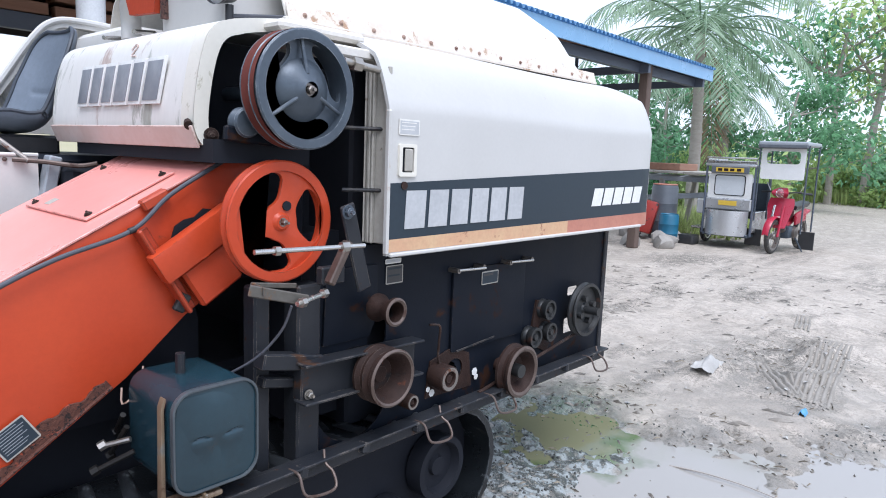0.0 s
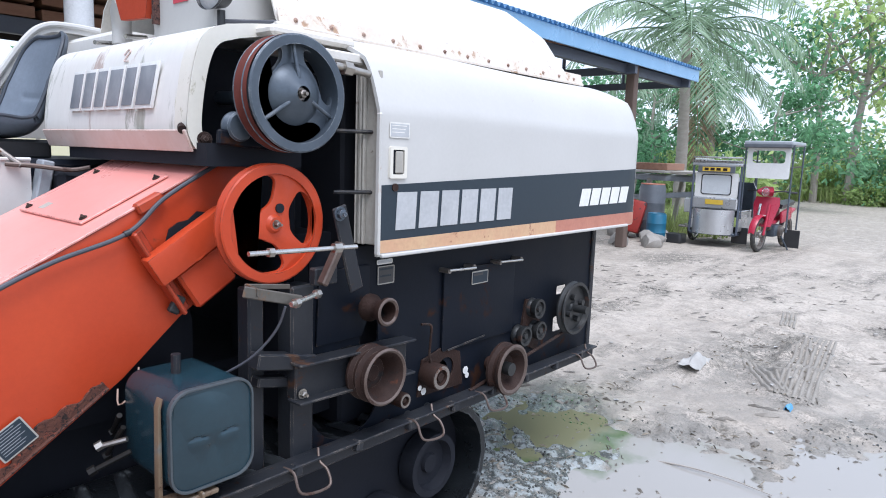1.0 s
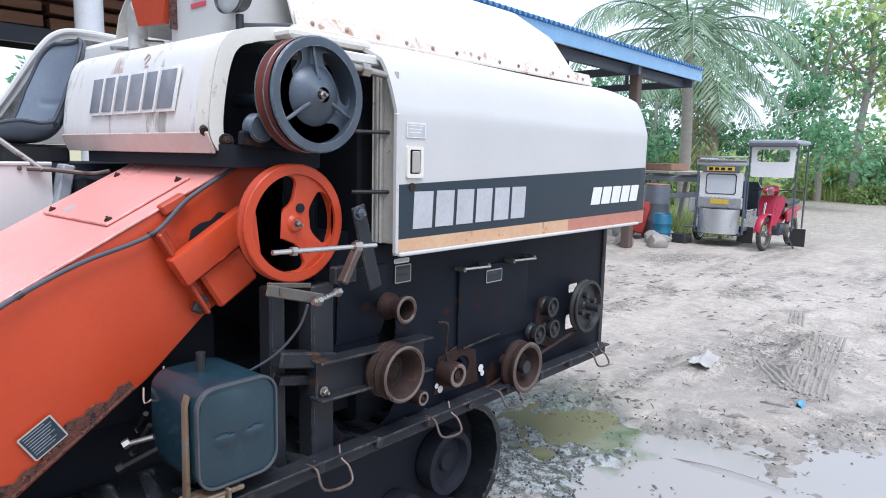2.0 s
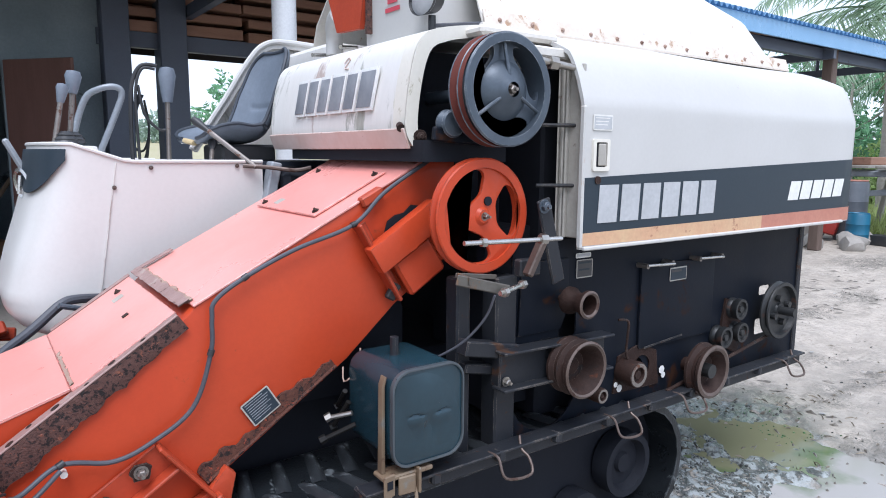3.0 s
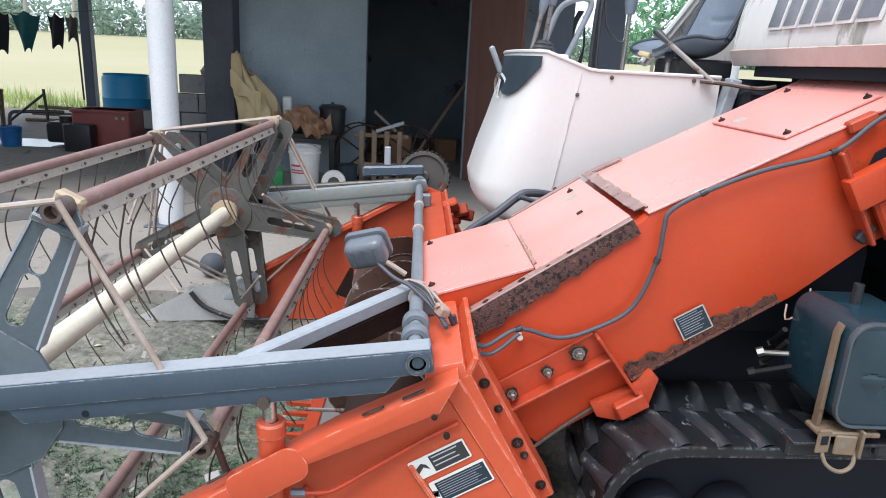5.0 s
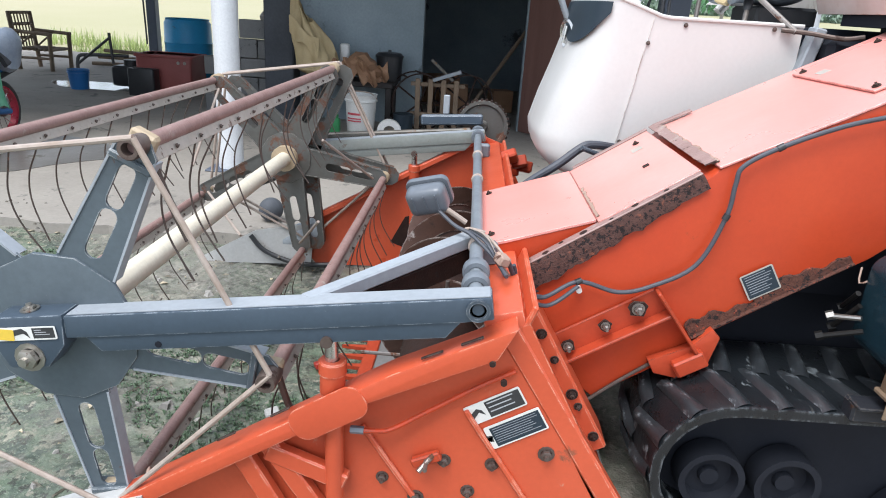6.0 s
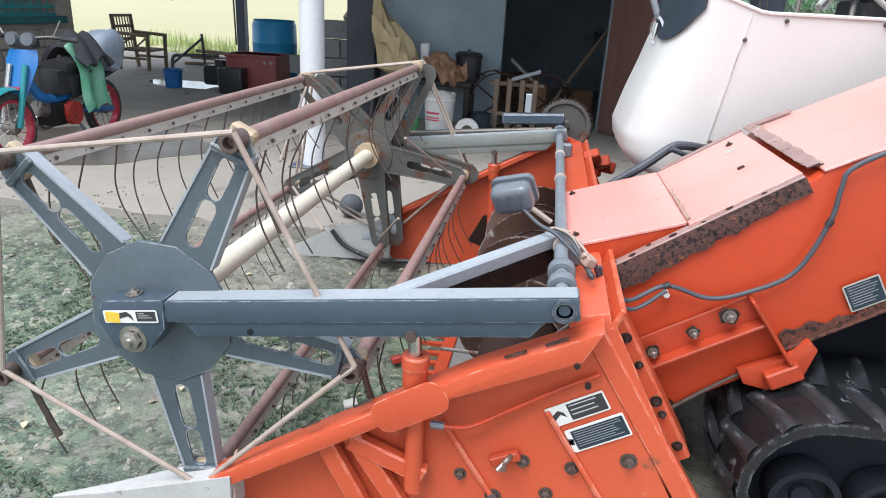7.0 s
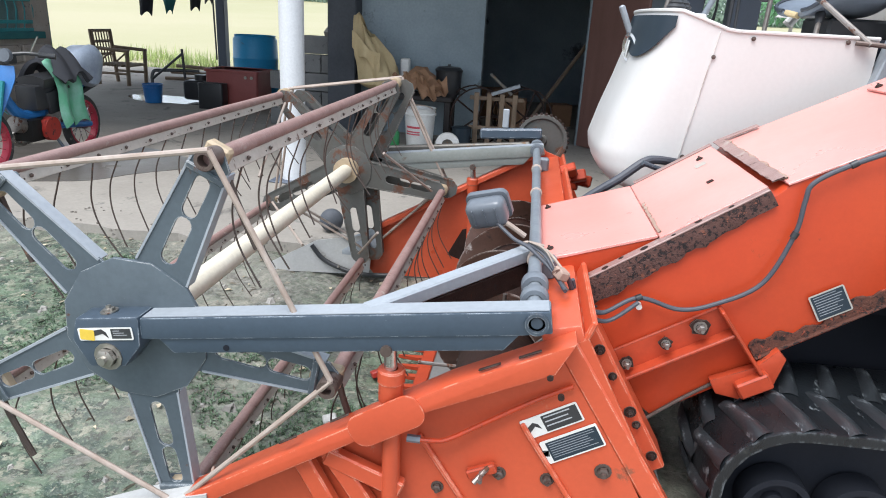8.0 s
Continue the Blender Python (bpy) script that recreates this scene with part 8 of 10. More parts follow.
def cowl_f(u, v):
    """v from the bottom up; u from the near rear edge round the front to the far side."""
    n = nose_x(0.775 + 0.63 * v)
    path = [(-0.585, 1.03), (-0.86, 1.03), (-1.09, 1.03), (-1.09 + 0.62 * (n + 1.09), 1.052), (n + 0.024, 1.14), (n, 1.3), (n, 1.5), (n + 0.03, 1.68), (-1.12, 1.74), (-0.8, 1.75)]
    s = u * (len(path) - 1)
    i = min(int(s), len(path) - 2)
    p0, p1, p2, p3 = (path[max(0, min(len(path) - 1, i + k))] for k in (-1, 0, 1, 2))
    f = s - i
    x, y = (0.5 * (2 * b + (c - a) * f + (2 * a - 5 * b + 4 * c - d) * f * f + (3 * b - a - 3 * c + d) * f ** 3) for a, b, c, d in zip(p0, p1, p2, p3))
    front = max(0.0, min(1.0, (-1.04 - x) / 0.16))
    z0 = 0.83 - 0.055 * front
    z = z0 + (1.35 + 0.055 * front - z0) * v
    return Vector((x, y, z))


cowl = part("console_cowl", shell(B(), cowl_f, 90, 32, -0.01), "white_cowl", HARV, "smooth white operator's console cowl")
bm = B()
plate(bm, [(-0.59, 1.04), (-1.1, 1.04), (-1.2, 1.06), (-1.245, 1.14), (-1.255, 1.5), (-1.22, 1.68), (-1.1, 1.74), (-0.64, 1.74)], 1.345, 1.352)
part("console_top", bm, "white_cowl", cowl)
part("console_raise", plate(B(), [(-1.12, 1.05), (-1.2, 1.06), (-1.268, 1.15), (-1.28, 1.5), (-1.24, 1.66), (-1.12, 1.72)], 1.35, 1.4, bev=0.012), "white_cowl", cowl)
part("top_lip", sweep(B(), [cowl_f(k / 60, 1.0) for k in range(0, 61)], 0.007, 8, 0), "white_cowl", cowl)
part("seam", box(B(), (-1.115, 1.028, 1.1), (0.0015, 0.004, 0.5), pose(0, 0, 0, 0, 9, 0)), "white_dirty", cowl)
part("emblem_field", shell(B(), lambda u, v: cowl_f((2.9 + 3.15 * u) / 9, 0.97 - (0.025 + 0.2 * math.sin(math.pi * (0.04 + 0.92 * u)) ** 0.9) * v) + Vector((-0.009, -0.008, 0.003)), 48, 10, 0.002), "charcoal", cowl, "dark emblem field on the cowl")
part("emblem_ring", lathe(B(), [(0.042, 0), (0.05, 0.006), (0.058, 0.0)], axis_m((-1.322, 1.3, 1.27), (-2.3, 0.95, 1.1)), 28), "chrome", cowl, "oval chrome maker's badge")
part("emblem_bar", rod(B(), (-1.334, 1.3, 1.238), (-1.326, 1.3, 1.3), 0.007, 8), "chrome", cowl)
for x, z in ((-1.085, 1.266), (-0.97, 1.33), (-0.68, 1.335), (-1.13, 0.93)):
    part("cowl_bolt", bolt(B(), (x, 1.026, z), (0, -1, 0), 0.0048, 0.004), "rust_lip", cowl)
part("mirror_tab", box(B(), (-1.33, 1.42, 1.36), (0.02, 0.05, 0.14), pose(0, 0, 0, 0, -25, 0), 0.006), "arm_light", cowl, "bent pale metal tab")
part("cowl_base", box(B(), (-1.0, 1.4, 0.8), (0.4, 0.6, 0.12), None, 0.01), "black", HARV)


def lever(base, tip, knob_r, knob_l, knobm="plastic", name="control_lever", label="black-knobbed steel control lever"):
    lv = part(name, rod(B(), base, tip, 0.009, 10), "iron_worn", HARV, label)
    a, b = Vector(tip), Vector(tip) + (Vector(tip) - Vector(base)).normalized() * knob_l
    part("knob", lathe(B(), [(0, 0), (knob_r * 0.55, 0), (knob_r * 0.75, knob_l * 0.3), (knob_r, knob_l * 0.75), (knob_r * 0.8, knob_l * 0.95), (0, knob_l)], axis_m(a, b), 16), knobm, lv)
    return lv


lever((-0.8, 1.5, 1.33), (-0.795, 1.5, 1.58), 0.034, 0.14, "vinyl")
lever((-1.174, 1.3, 1.4), (-1.155, 1.3, 1.58), 0.027, 0.08, "vinyl")
lever((-1.225, 1.25, 1.4), (-1.198, 1.25, 1.545), 0.02, 0.065, "vinyl")
for p in ((-1.16, 1.3, 1.41), (-1.19, 1.25, 1.41)):
    part("lever_boot", lathe(B(), [(0.04, 0), (0.034, 0.01), (0.036, 0.014), (0.026, 0.024), (0.028, 0.028), (0.014, 0.04)], pose(*p), 16), "plastic", HARV, "ribbed black lever boot")
part("grab_hoop", sweep(B(), [(-1.15, 1.46, 1.36), (-1.135, 1.46, 1.46), (-1.097, 1.45, 1.575), (-1.05, 1.43, 1.612), (-1.0, 1.42, 1.622), (-0.976, 1.42, 1.6), (-1.0, 1.42, 1.527), (-1.07, 1.42, 1.36)], 0.0115, 12, 6), "pipe_pale", HARV, "bent grey grab hoop")
part("control_cable", sweep(B(), [(-0.936, 1.5, 1.34), (-0.935, 1.5, 1.5), (-0.925, 1.5, 1.64), (-0.89, 1.5, 1.715), (-0.83, 1.5, 1.72)], 0.008, 8, 6), "plastic", HARV, "black control cable looped beside the lever")
part("control_cable", sweep(B(), [(-0.912, 1.49, 1.34), (-0.915, 1.49, 1.6), (-0.89, 1.49, 1.7), (-0.84, 1.49, 1.705)], 0.006, 8, 6), "plastic", HARV)
part("control_cable", sweep(B(), [(-0.81, 1.49, 1.47), (-0.84, 1.49, 1.475), (-0.885, 1.49, 1.53), (-0.905, 1.49, 1.64)], 0.006, 8, 6), "plastic", HARV)
lever((-0.62, 1.0, 1.33), (-0.74, 1.15, 1.46), 0.016, 0.08, "plastic")
lever((-0.72, 1.2, 1.34), (-0.7, 1.25, 1.39), 0.018, 0.06, "plastic")
part("hand_crank", sweep(B(), [(-0.66, 1.02, 1.335), (-0.58, 0.98, 1.33), (-0.5, 0.93, 1.32), (-0.45, 0.9, 1.33)], 0.008, 8, 4), "rust_lip", HARV)
bm = B()
box(bm, (-0.562, 1.02, 1.25), (0.04, 0.06, 0.2), pose(0, 0, 0, 0, 12, 0), 0.005)
part("console_bracket", bm, "arm_light", HARV)
part("platform_clutter", box(B(), (-0.43, 1.07, 1.27), (0.2, 0.25, 0.1), None, 0.02), "black", HARV)
# seat
seat_o = Vector((-0.52, 1.418, 1.435))
SEAT_R = Matrix.Rotation(radians(4), 3, "Z")


def pad(bm, f, nu, nv, thick):
    """A padded sheet: f(u, v) is its front; its back follows at a distance that dies away at the rim."""
    def nrm(u, v):
        e = 0.004
        a = f(min(u + e, 1), v) - f(max(u - e, 0), v)
        b = f(u, min(v + e, 1)) - f(u, max(v - e, 0))
        return a.cross(b).normalized()
    F_, K_ = [], []
    for j in range(nv + 1):
        for i in range(nu + 1):
            u, v = i / nu, j / nv
            rim = (1 - abs(2 * u - 1) ** 6) ** 0.5 * (1 - abs(2 * v - 1) ** 8) ** 0.5
            p, n = f(u, v), nrm(min(max(u, 0.02), 0.98), min(max(v, 0.02), 0.98))
            F_.append(bm.verts.new(p))
            K_.append(bm.verts.new(p + n * (0.008 + thick * rim)))
    w = nu + 1
    for j in range(nv):
        for i in range(nu):
            q = (j * w + i, j * w + i + 1, (j + 1) * w + i + 1, (j + 1) * w + i)
            bm.faces.new([F_[k] for k in q])
            bm.faces.new([K_[k] for k in q[::-1]])
    ring = list(range(nu)) + [j * w + nu for j in range(nv)] + [nv * w + i for i in range(nu, 0, -1)] + [j * w for j in range(nv, 0, -1)]
    for a, b in zip(ring, ring[1:] + ring[:1]):
        bm.faces.new((F_[a], K_[a], K_[b], F_[b]))
    bmesh.ops.recalc_face_normals(bm, faces=bm.faces)
    return bm


SEATP = spline([(-0.215, 0, -0.01), (-0.19, 0, 0.006), (-0.12, 0, 0.012), (-0.03, 0, 0.004), (0.04, 0, 0.028), (0.085, 0, 0.11), (0.12, 0, 0.21), (0.148, 0, 0.31), (0.166, 0, 0.37)], 8)


def bucket(u, v):
    """The shell seat: rounded at the top and the front, its sides turned up."""
    s_ = v * (len(SEATP) - 1)
    i = min(int(s_), len(SEATP) - 2)
    p = SEATP[i].lerp(SEATP[i + 1], s_ - i)
    d_ = (SEATP[i + 1] - SEATP[i]).normalized()
    n_ = Vector((-d_.z, 0, d_.x))
    e = 2 * abs(u - 0.5)
    w = 0.185 * (1 - max(0.0, (v - 0.62) / 0.42) ** 3.2) ** 0.5 * (1 - 0.8 * max(0.0, (0.16 - v) / 0.16) ** 2.5) ** 0.5
    lift = 0.05 * e ** 2.2 * min(1.0, 0.3 + 2.5 * v) * min(1.0, 0.35 + 2.2 * (1 - v)) - 0.006 * math.exp(-((v - 0.66) / 0.012) ** 2) * (1 if e < 0.6 else 0)
    return seat_o + SEAT_R @ (p + n_ * lift + Vector((0, (u - 0.5) * 2 * w, 0)))


seat = part("operator_seat", pad(B(), bucket, 40, 96, 0.016), "vinyl", HARV, "cracked grey vinyl operator's bucket seat")
RIM = [bucket(0.0, k / 40) for k in range(0, 41)] + [bucket(k / 12, 1.0) for k in range(1, 12)] + [bucket(1.0, 1 - k / 40) for k in range(0, 41)]
part("seat_piping", sweep(B(), RIM, 0.0075, 8, 0), "vinyl_edge", seat, "dark rolled rim of the seat")
for u, v0 in ((0.1, 0.36), (0.06, 0.62)):
    part("vinyl_crack", sweep(B(), [bucket(u + 0.02 * k, v0 + 0.012 * k * (k % 2)) + Vector((-0.004, -0.002, 0.004)) for k in range(6)], 0.002, 5, 3), "black", seat)
part("seat_base", box(B(), seat_o + Vector((-0.02, 0, -0.055)), (0.22, 0.26, 0.07), None, 0.01), "plastic", HARV)
part("torn_foam", box(B(), seat_o + SEAT_R @ Vector((-0.222, 0.0, -0.012)), (0.03, 0.06, 0.02), pose(0, 0, 0, 10, 20, 30), 0.012, 2), "sack", seat)
# white fender arch behind the seat
bm = B()
fp = [(-0.65, 1.4), (-0.51, 1.6), (-0.38, 1.8), (-0.3, 1.88), (-0.19, 1.9), (0.05, 1.89)]
shell(bm, lambda u, v: Vector((spline([(x, 0, z) for x, z in fp], 8)[int(round(u * 40))].x, 1.72 + 0.05 * v, spline([(x, 0, z) for x, z in fp], 8)[int(round(u * 40))].z)), 40, 2, 0.03)
part("seat_shroud", bm, "white", HARV, "curved white shroud behind the seat")
part("shroud_board", plate(B(), [(-0.68, 1.42)] + [(x + 0.02, z - 0.01) for x, z in fp[1:]] + [(0.05, 1.42)], 1.775, 1.785, XZ), "white_dirty", HARV, "stained board under the seat shroud")
part("shroud_edge", sweep(B(), [(x, 1.72, z) for x, z in fp], 0.013, 8, 6), "white", HARV)
part("engine_hood", box(B(), (0.1, 1.55, 1.7), (0.6, 0.6, 0.3), None, 0.05, 3), "white_dirty", HARV)
part("seat_platform", box(B(), (-0.35, 1.45, 1.2), (0.6, 0.68, 0.3), None, 0.02), "dark", HARV)
part("hydraulic_pipe", sweep(B(), [(-1.52, 0.95, 0.7), (-1.437, 0.95, 0.778), (-1.345, 0.95, 0.848), (-1.267, 0.97, 0.909), (-1.22, 0.99, 0.918), (-1.13, 1.03, 0.905)], 0.015, 10, 6), "cable", HARV, "black hydraulic hose beside the feeder")
part("hydraulic_pipe", rod(B(), (-1.275, 0.93, 0.915), (-1.19, 0.95, 0.887), 0.009, 10), "iron", HARV)
# reel drive pulley at the far end of the pipe
sp = part("reel_drive_pulley", lathe(B(), [(0, 0), (0.02, 0), (0.03, 0.01), (0.1, 0.012), (0.11, 0.0), (0.125, 0.0), (0.125, 0.008), (0.115, 0.016), (0.125, 0.024), (0.125, 0.03), (0, 0.03)], axis_m((-1.6, 1.93, 0.8), (-1.6, 5, 0.8)), 36), "reel_rusty", HARV, "worn toothed reel drive wheel")
gt = B()
for k in range(34):
    a = k * math.tau / 34
    box(gt, (-1.6 + 0.128 * math.cos(a), 1.945, 0.8 + 0.128 * math.sin(a)), (0.012, 0.026, 0.011), pose(0, 0, 0, 0, -math.degrees(a), 0))
part("toothed_rim", gt, "rust", sp)
part("drive_cover", box(B(), (-1.75, 1.9, 0.83), (0.3, 0.04, 0.05), pose(0, 0, 0, 0, -4, 0), 0.008), "arm_grey", HARV)
part("drive_tab", box(B(), (-1.78, 1.9, 0.9), (0.03, 0.02, 0.09), None, 0.004), "arm_light", HARV)
part("far_reel_link", box(B(), (-2.0, 1.87, 0.74), (0.7, 0.04, 0.05), pose(0, 0, 0, 0, -6, 0), 0.006), "tank_rim", HARV)
rnd = random.Random(8)
for k in range(7):
    part("drive_guard", box(B(), (-1.45 + rnd.uniform(-0.05, 0.05), 1.55 + 0.05 * k, 0.74 - 0.03 * k), (0.07, 0.05, 0.05), pose(0, 0, 0, rnd.uniform(-30, 30), rnd.uniform(-30, 30), 0), 0.006), "orange_worn", HARV)

# ---- vegetation ----
def leaf_mesh(name, clumps, material, seed, aspect=2.2):
    """Leaves as small folded blades round clump centres: (centre, radii, count, leaf size)."""
    rg = np.random.RandomState(seed)
    V, F = [], []
    base = 0
    for c, rad, n, size in clumps:
        d = rg.normal(size=(n, 3))
        d /= np.linalg.norm(d, axis=1)[:, None]
        r = rg.uniform(0.25, 1.0, n) ** 0.5
        p = np.array(c) + d * np.array(rad) * r[:, None] * rg.uniform(0.75, 1.15, (n, 1))
        a = rg.normal(size=(n, 3)) * 0.7 + d * 0.8 + np.array((0, 0, -0.35))
        a /= np.linalg.norm(a, axis=1)[:, None]
        b = np.cross(a, rg.normal(size=(n, 3)) + np.array((0, 0, 0.6)))
        b /= np.linalg.norm(b, axis=1)[:, None] + 1e-9
        nn = np.cross(a, b)
        s = size * rg.uniform(0.6, 1.35, (n, 1))
        q = np.stack([p, p + a * s * 0.5 + b * s / aspect * 0.5 + nn * s * 0.08, p + a * s, p + a * s * 0.5 - b * s / aspect * 0.5 + nn * s * 0.08], 1)
        V.append(q.reshape(-1, 3))
        i = np.arange(n)[:, None] * 4 + base
        F.append(np.concatenate([i, i + 1, i + 2, i + 3], 1))
        base += 4 * n
    me = bpy.data.meshes.new(name)
    me.from_pydata(np.concatenate(V).tolist(), [], np.concatenate(F).tolist())
    me.materials.append(M[material])
    return me


def crown(name, clumps, material, parent, seed, label="", aspect=2.2):
    ob = new(name, leaf_mesh(name, clumps, material, seed, aspect))
    if parent is not None:
        hang(ob, parent)
    return tagged(ob, label) if label else ob


def broad_tree(x, y, h, spread, seed, label, leaf="leaf", n=2600, size=0.26, lean=0.0, low=0.35):
    n = n * 3 // 5
    rnd = random.Random(seed)
    t = thing("tree", (x, y, 0), label, "tree", "trees round the yard")
    top = Vector((x + lean, y + lean * 0.4, h * 0.75))
    line_ = [Vector((x, y, -0.1)), Vector((x + lean * 0.2 + rnd.uniform(-0.2, 0.2), y, h * 0.25)), Vector((x + lean * 0.5, y + rnd.uniform(-0.2, 0.2), h * 0.5)), top]
    part("trunk", sweep(B(), line_, 0.012 * h + 0.03, 10, 6, 0.35), "bark", t)
    clumps = []
    for k in range(9):
        f = rnd.uniform(low, 0.95)
        st = spline(line_, 6)[int(f * 17)]
        a = k * 2.4 + rnd.uniform(-0.4, 0.4)
        ln = spread * rnd.uniform(0.5, 1.0) * (1.15 - 0.5 * f)
        e = st + Vector((math.cos(a) * ln, math.sin(a) * ln, rnd.uniform(0.1, 0.35) * h * 0.6))
        part("limb", sweep(B(), [st, (st + e) / 2 + Vector((0, 0, -0.1)), e], 0.005 * h + 0.01, 7, 4, 0.3), "bark", t)
        for j in range(3):
            c = st.lerp(e, rnd.uniform(0.55, 1.15)) + Vector((rnd.uniform(-0.5, 0.5), rnd.uniform(-0.5, 0.5), rnd.uniform(-0.2, 0.5)))
            r = spread * rnd.uniform(0.22, 0.42)
            clumps.append((tuple(c), (r, r, r * 0.65), n // 27, size))
    crown("crown", clumps, leaf, t, seed)
    return t


def palm(x, y, h, seed, label, fronds=17, fl=3.4, r0=0.2, lean=(0.3, 0.2), leaves=26):
    rnd = random.Random(seed)
    t = thing("palm_tree", (x, y, ground_z(x, y)), label, "palm tree", "coconut palms")
    top = Vector((x + lean[0], y + lean[1], h + ground_z(x, y)))
    ln = spline([(x, y, -0.1), (x + lean[0] * 0.3, y + lean[1] * 0.2, h * 0.4), (x + lean[0] * 0.7, y + lean[1] * 0.6, h * 0.75), tuple(top)], 14)
    bm = B()
    rings = []
    for i, p in enumerate(ln):
        r = r0 * (1.15 - 0.4 * i / len(ln)) * (1.06 if i % 2 else 0.97)
        rings.append([bm.verts.new(p + Vector((r * math.cos(j * 0.5236), r * math.sin(j * 0.5236), 0))) for j in range(12)])
    for a, b in zip(rings, rings[1:]):
        for j in range(12):
            bm.faces.new((a[j], a[(j + 1) % 12], b[(j + 1) % 12], b[j]))
    part("trunk", bm, "bark", t)
    for k in range(fronds):
        az = k * 2.399 + rnd.uniform(-0.2, 0.2)
        dry = k >= fronds - 1
        el = (1.25 - 1.5 * k / fronds) if not dry else -0.9
        L_ = fl * rnd.uniform(0.85, 1.1)
        pts, d = [], Vector((math.cos(az) * math.cos(el), math.sin(az) * math.cos(el), math.sin(el)))
        p = top.copy()
        for i in range(13):
            pts.append(p.copy())
            d = (d + Vector((0, 0, -0.075 - 0.014 * i))).normalized()
            p += d * L_ / 12
        fb = B()
        sweep(fb, pts, 0.03, 5, 0, 0.2)
        for i in range(leaves):
            s = 0.08 + 0.9 * i / leaves
            q = s * 12
            j = min(int(q), 11)
            c = pts[j].lerp(pts[j + 1], q - j)
            dd = (pts[j + 1] - pts[j]).normalized()
            sd = dd.cross(Vector((0, 0, 1)))
            if sd.length < 0.05:
                sd = Vector((1, 0, 0))
            sd.normalize()
            ll = L_ * 0.26 * math.sin(math.pi * (0.12 + 0.8 * s)) + 0.12
            for sg in (1, -1):
                e = c + (sd * sg * 0.75 + dd * 0.55 + Vector((0, 0, rnd.uniform(-0.75, -0.2)))).normalized() * ll * rnd.uniform(0.8, 1.1)
                m_ = c.lerp(e, 0.45) + Vector((0, 0, 0.04))
                w = dd * 0.034
                v = [fb.verts.new(z) for z in (c, m_ + w, e, m_ - w)]
                fb.faces.new(v)
        part("frond", fb, "palm_dry" if dry else "palm_leaf", t, smooth=0)
    return t


palm(15.85, 5.3, 4.7, 3, "tall coconut palm with grey ringed trunk behind the yard", 22, 3.9, 0.14, (0.15, 0.2), 44)
palm(22.0, 6.7, 3.9, 5, "slender coconut palm among the bushes", 17, 3.0, 0.13, (0.4, 0.3))
broad_tree(28.6, 4.83, 9.8, 3.9, 21, "slim leafy tree with pale crooked trunk", "leaf", 2300, 0.3, -0.5, 0.45)
broad_tree(28.9, 3.7, 12.0, 4.5, 22, "slim leafy tree with pale crooked trunk", "leaf_light", 2300, 0.3, 1.3, 0.5)
broad_tree(27.5, 0.6, 10.9, 4.5, 23, "leafy tree with large green leaves at the yard edge", "leaf_light", 2300, 0.32, 0.3, 0.4)
broad_tree(21.5, 8.6, 5.8, 3.2, 24, "dense dark green tree behind the palm", "leaf", 5200, 0.24, 0.3, 0.2)
broad_tree(23.5, 5.0, 5.2, 3.0, 25, "dense dark green tree behind the yard", "leaf", 5200, 0.24, 0.0, 0.15)
broad_tree(25.0, 12.0, 6.5, 3.4, 26, "dense green tree past the shed", "leaf", 3200, 0.32, 0.0, 0.2)
broad_tree(33.0, 2.7, 7.4, 4.0, 27, "light green tree at the back of the yard", "leaf_light", 3200, 0.34, 0.0, 0.2)
broad_tree(15.5, -5.6, 7.5, 3.2, 28, "leafy green tree at the yard edge", "leaf", 3000, 0.32, 0.0, 0.3)
broad_tree(7.2, 25.0, 5.0, 1.5, 29, "round green tree beyond the shed", "leaf", 2200, 0.26, 0.0, 0.35)


def bush(x, y, r, h, seed, leaf, label):
    rnd = random.Random(seed)
    t = thing("bush", (x, y, 0), label, "bush", "bushes along the yard")
    st = B()
    cl = []
    for k in range(7):
        a, q = rnd.uniform(0, 6.28), rnd.uniform(0.1, 0.75) * r
        e = Vector((x + math.cos(a) * q, y + math.sin(a) * q, h * rnd.uniform(0.4, 0.85)))
        sweep(st, [(x, y, 0), ((x + e.x) / 2, (y + e.y) / 2, e.z * 0.6), tuple(e)], 0.03, 5, 3, 0.4)
        cl.append((tuple(e - Vector((0, 0, h * 0.12))), (r * 0.5, r * 0.5, h * 0.4), 330, 0.2))
    part("stems", st, "bark", t)
    crown("leaves", cl, leaf, t, seed)
    return t


rnd = random.Random(77)
for k, (x, y, r, h) in enumerate(((19.0, 7.6, 1.4, 1.7), (19.8, 6.2, 1.5, 1.9), (20.0, 4.9, 1.4, 1.6), (32.5, 6.35, 1.9, 1.9), (32.5, 4.2, 2.1, 2.1), (31.7, 1.7, 2.4, 2.5), (22.5, 9.8, 1.9, 2.6), (25.0, 7.4, 2.2, 2.6), (33.5, 5.4, 2.6, 2.8), (34.0, 0.8, 3.0, 3.6), (30.2, -2.0, 2.6, 2.8), (17.6, 5.6, 0.9, 1.1), (29.0, 10.5, 3.0, 3.2), (30.0, 6.6, 3.0, 3.0), (30.0, 2.4, 3.0, 2.8), (29.4, 3.0, 1.3, 1.1), (29.6, 1.6, 1.4, 1.2), (27.0, 13.5, 2.6, 4.0), (33.0, 14.0, 3.4, 4.5))):
    bush(x, y, r, h, 300 + k, "leaf_light" if k in (1, 2, 3, 4, 5, 8, 11, 13, 15, 16) else "leaf", "light green leafy bush at the yard edge" if k in (1, 2, 3, 4, 5, 8, 11, 13, 15, 16) else "dark green leafy bush at the yard edge")


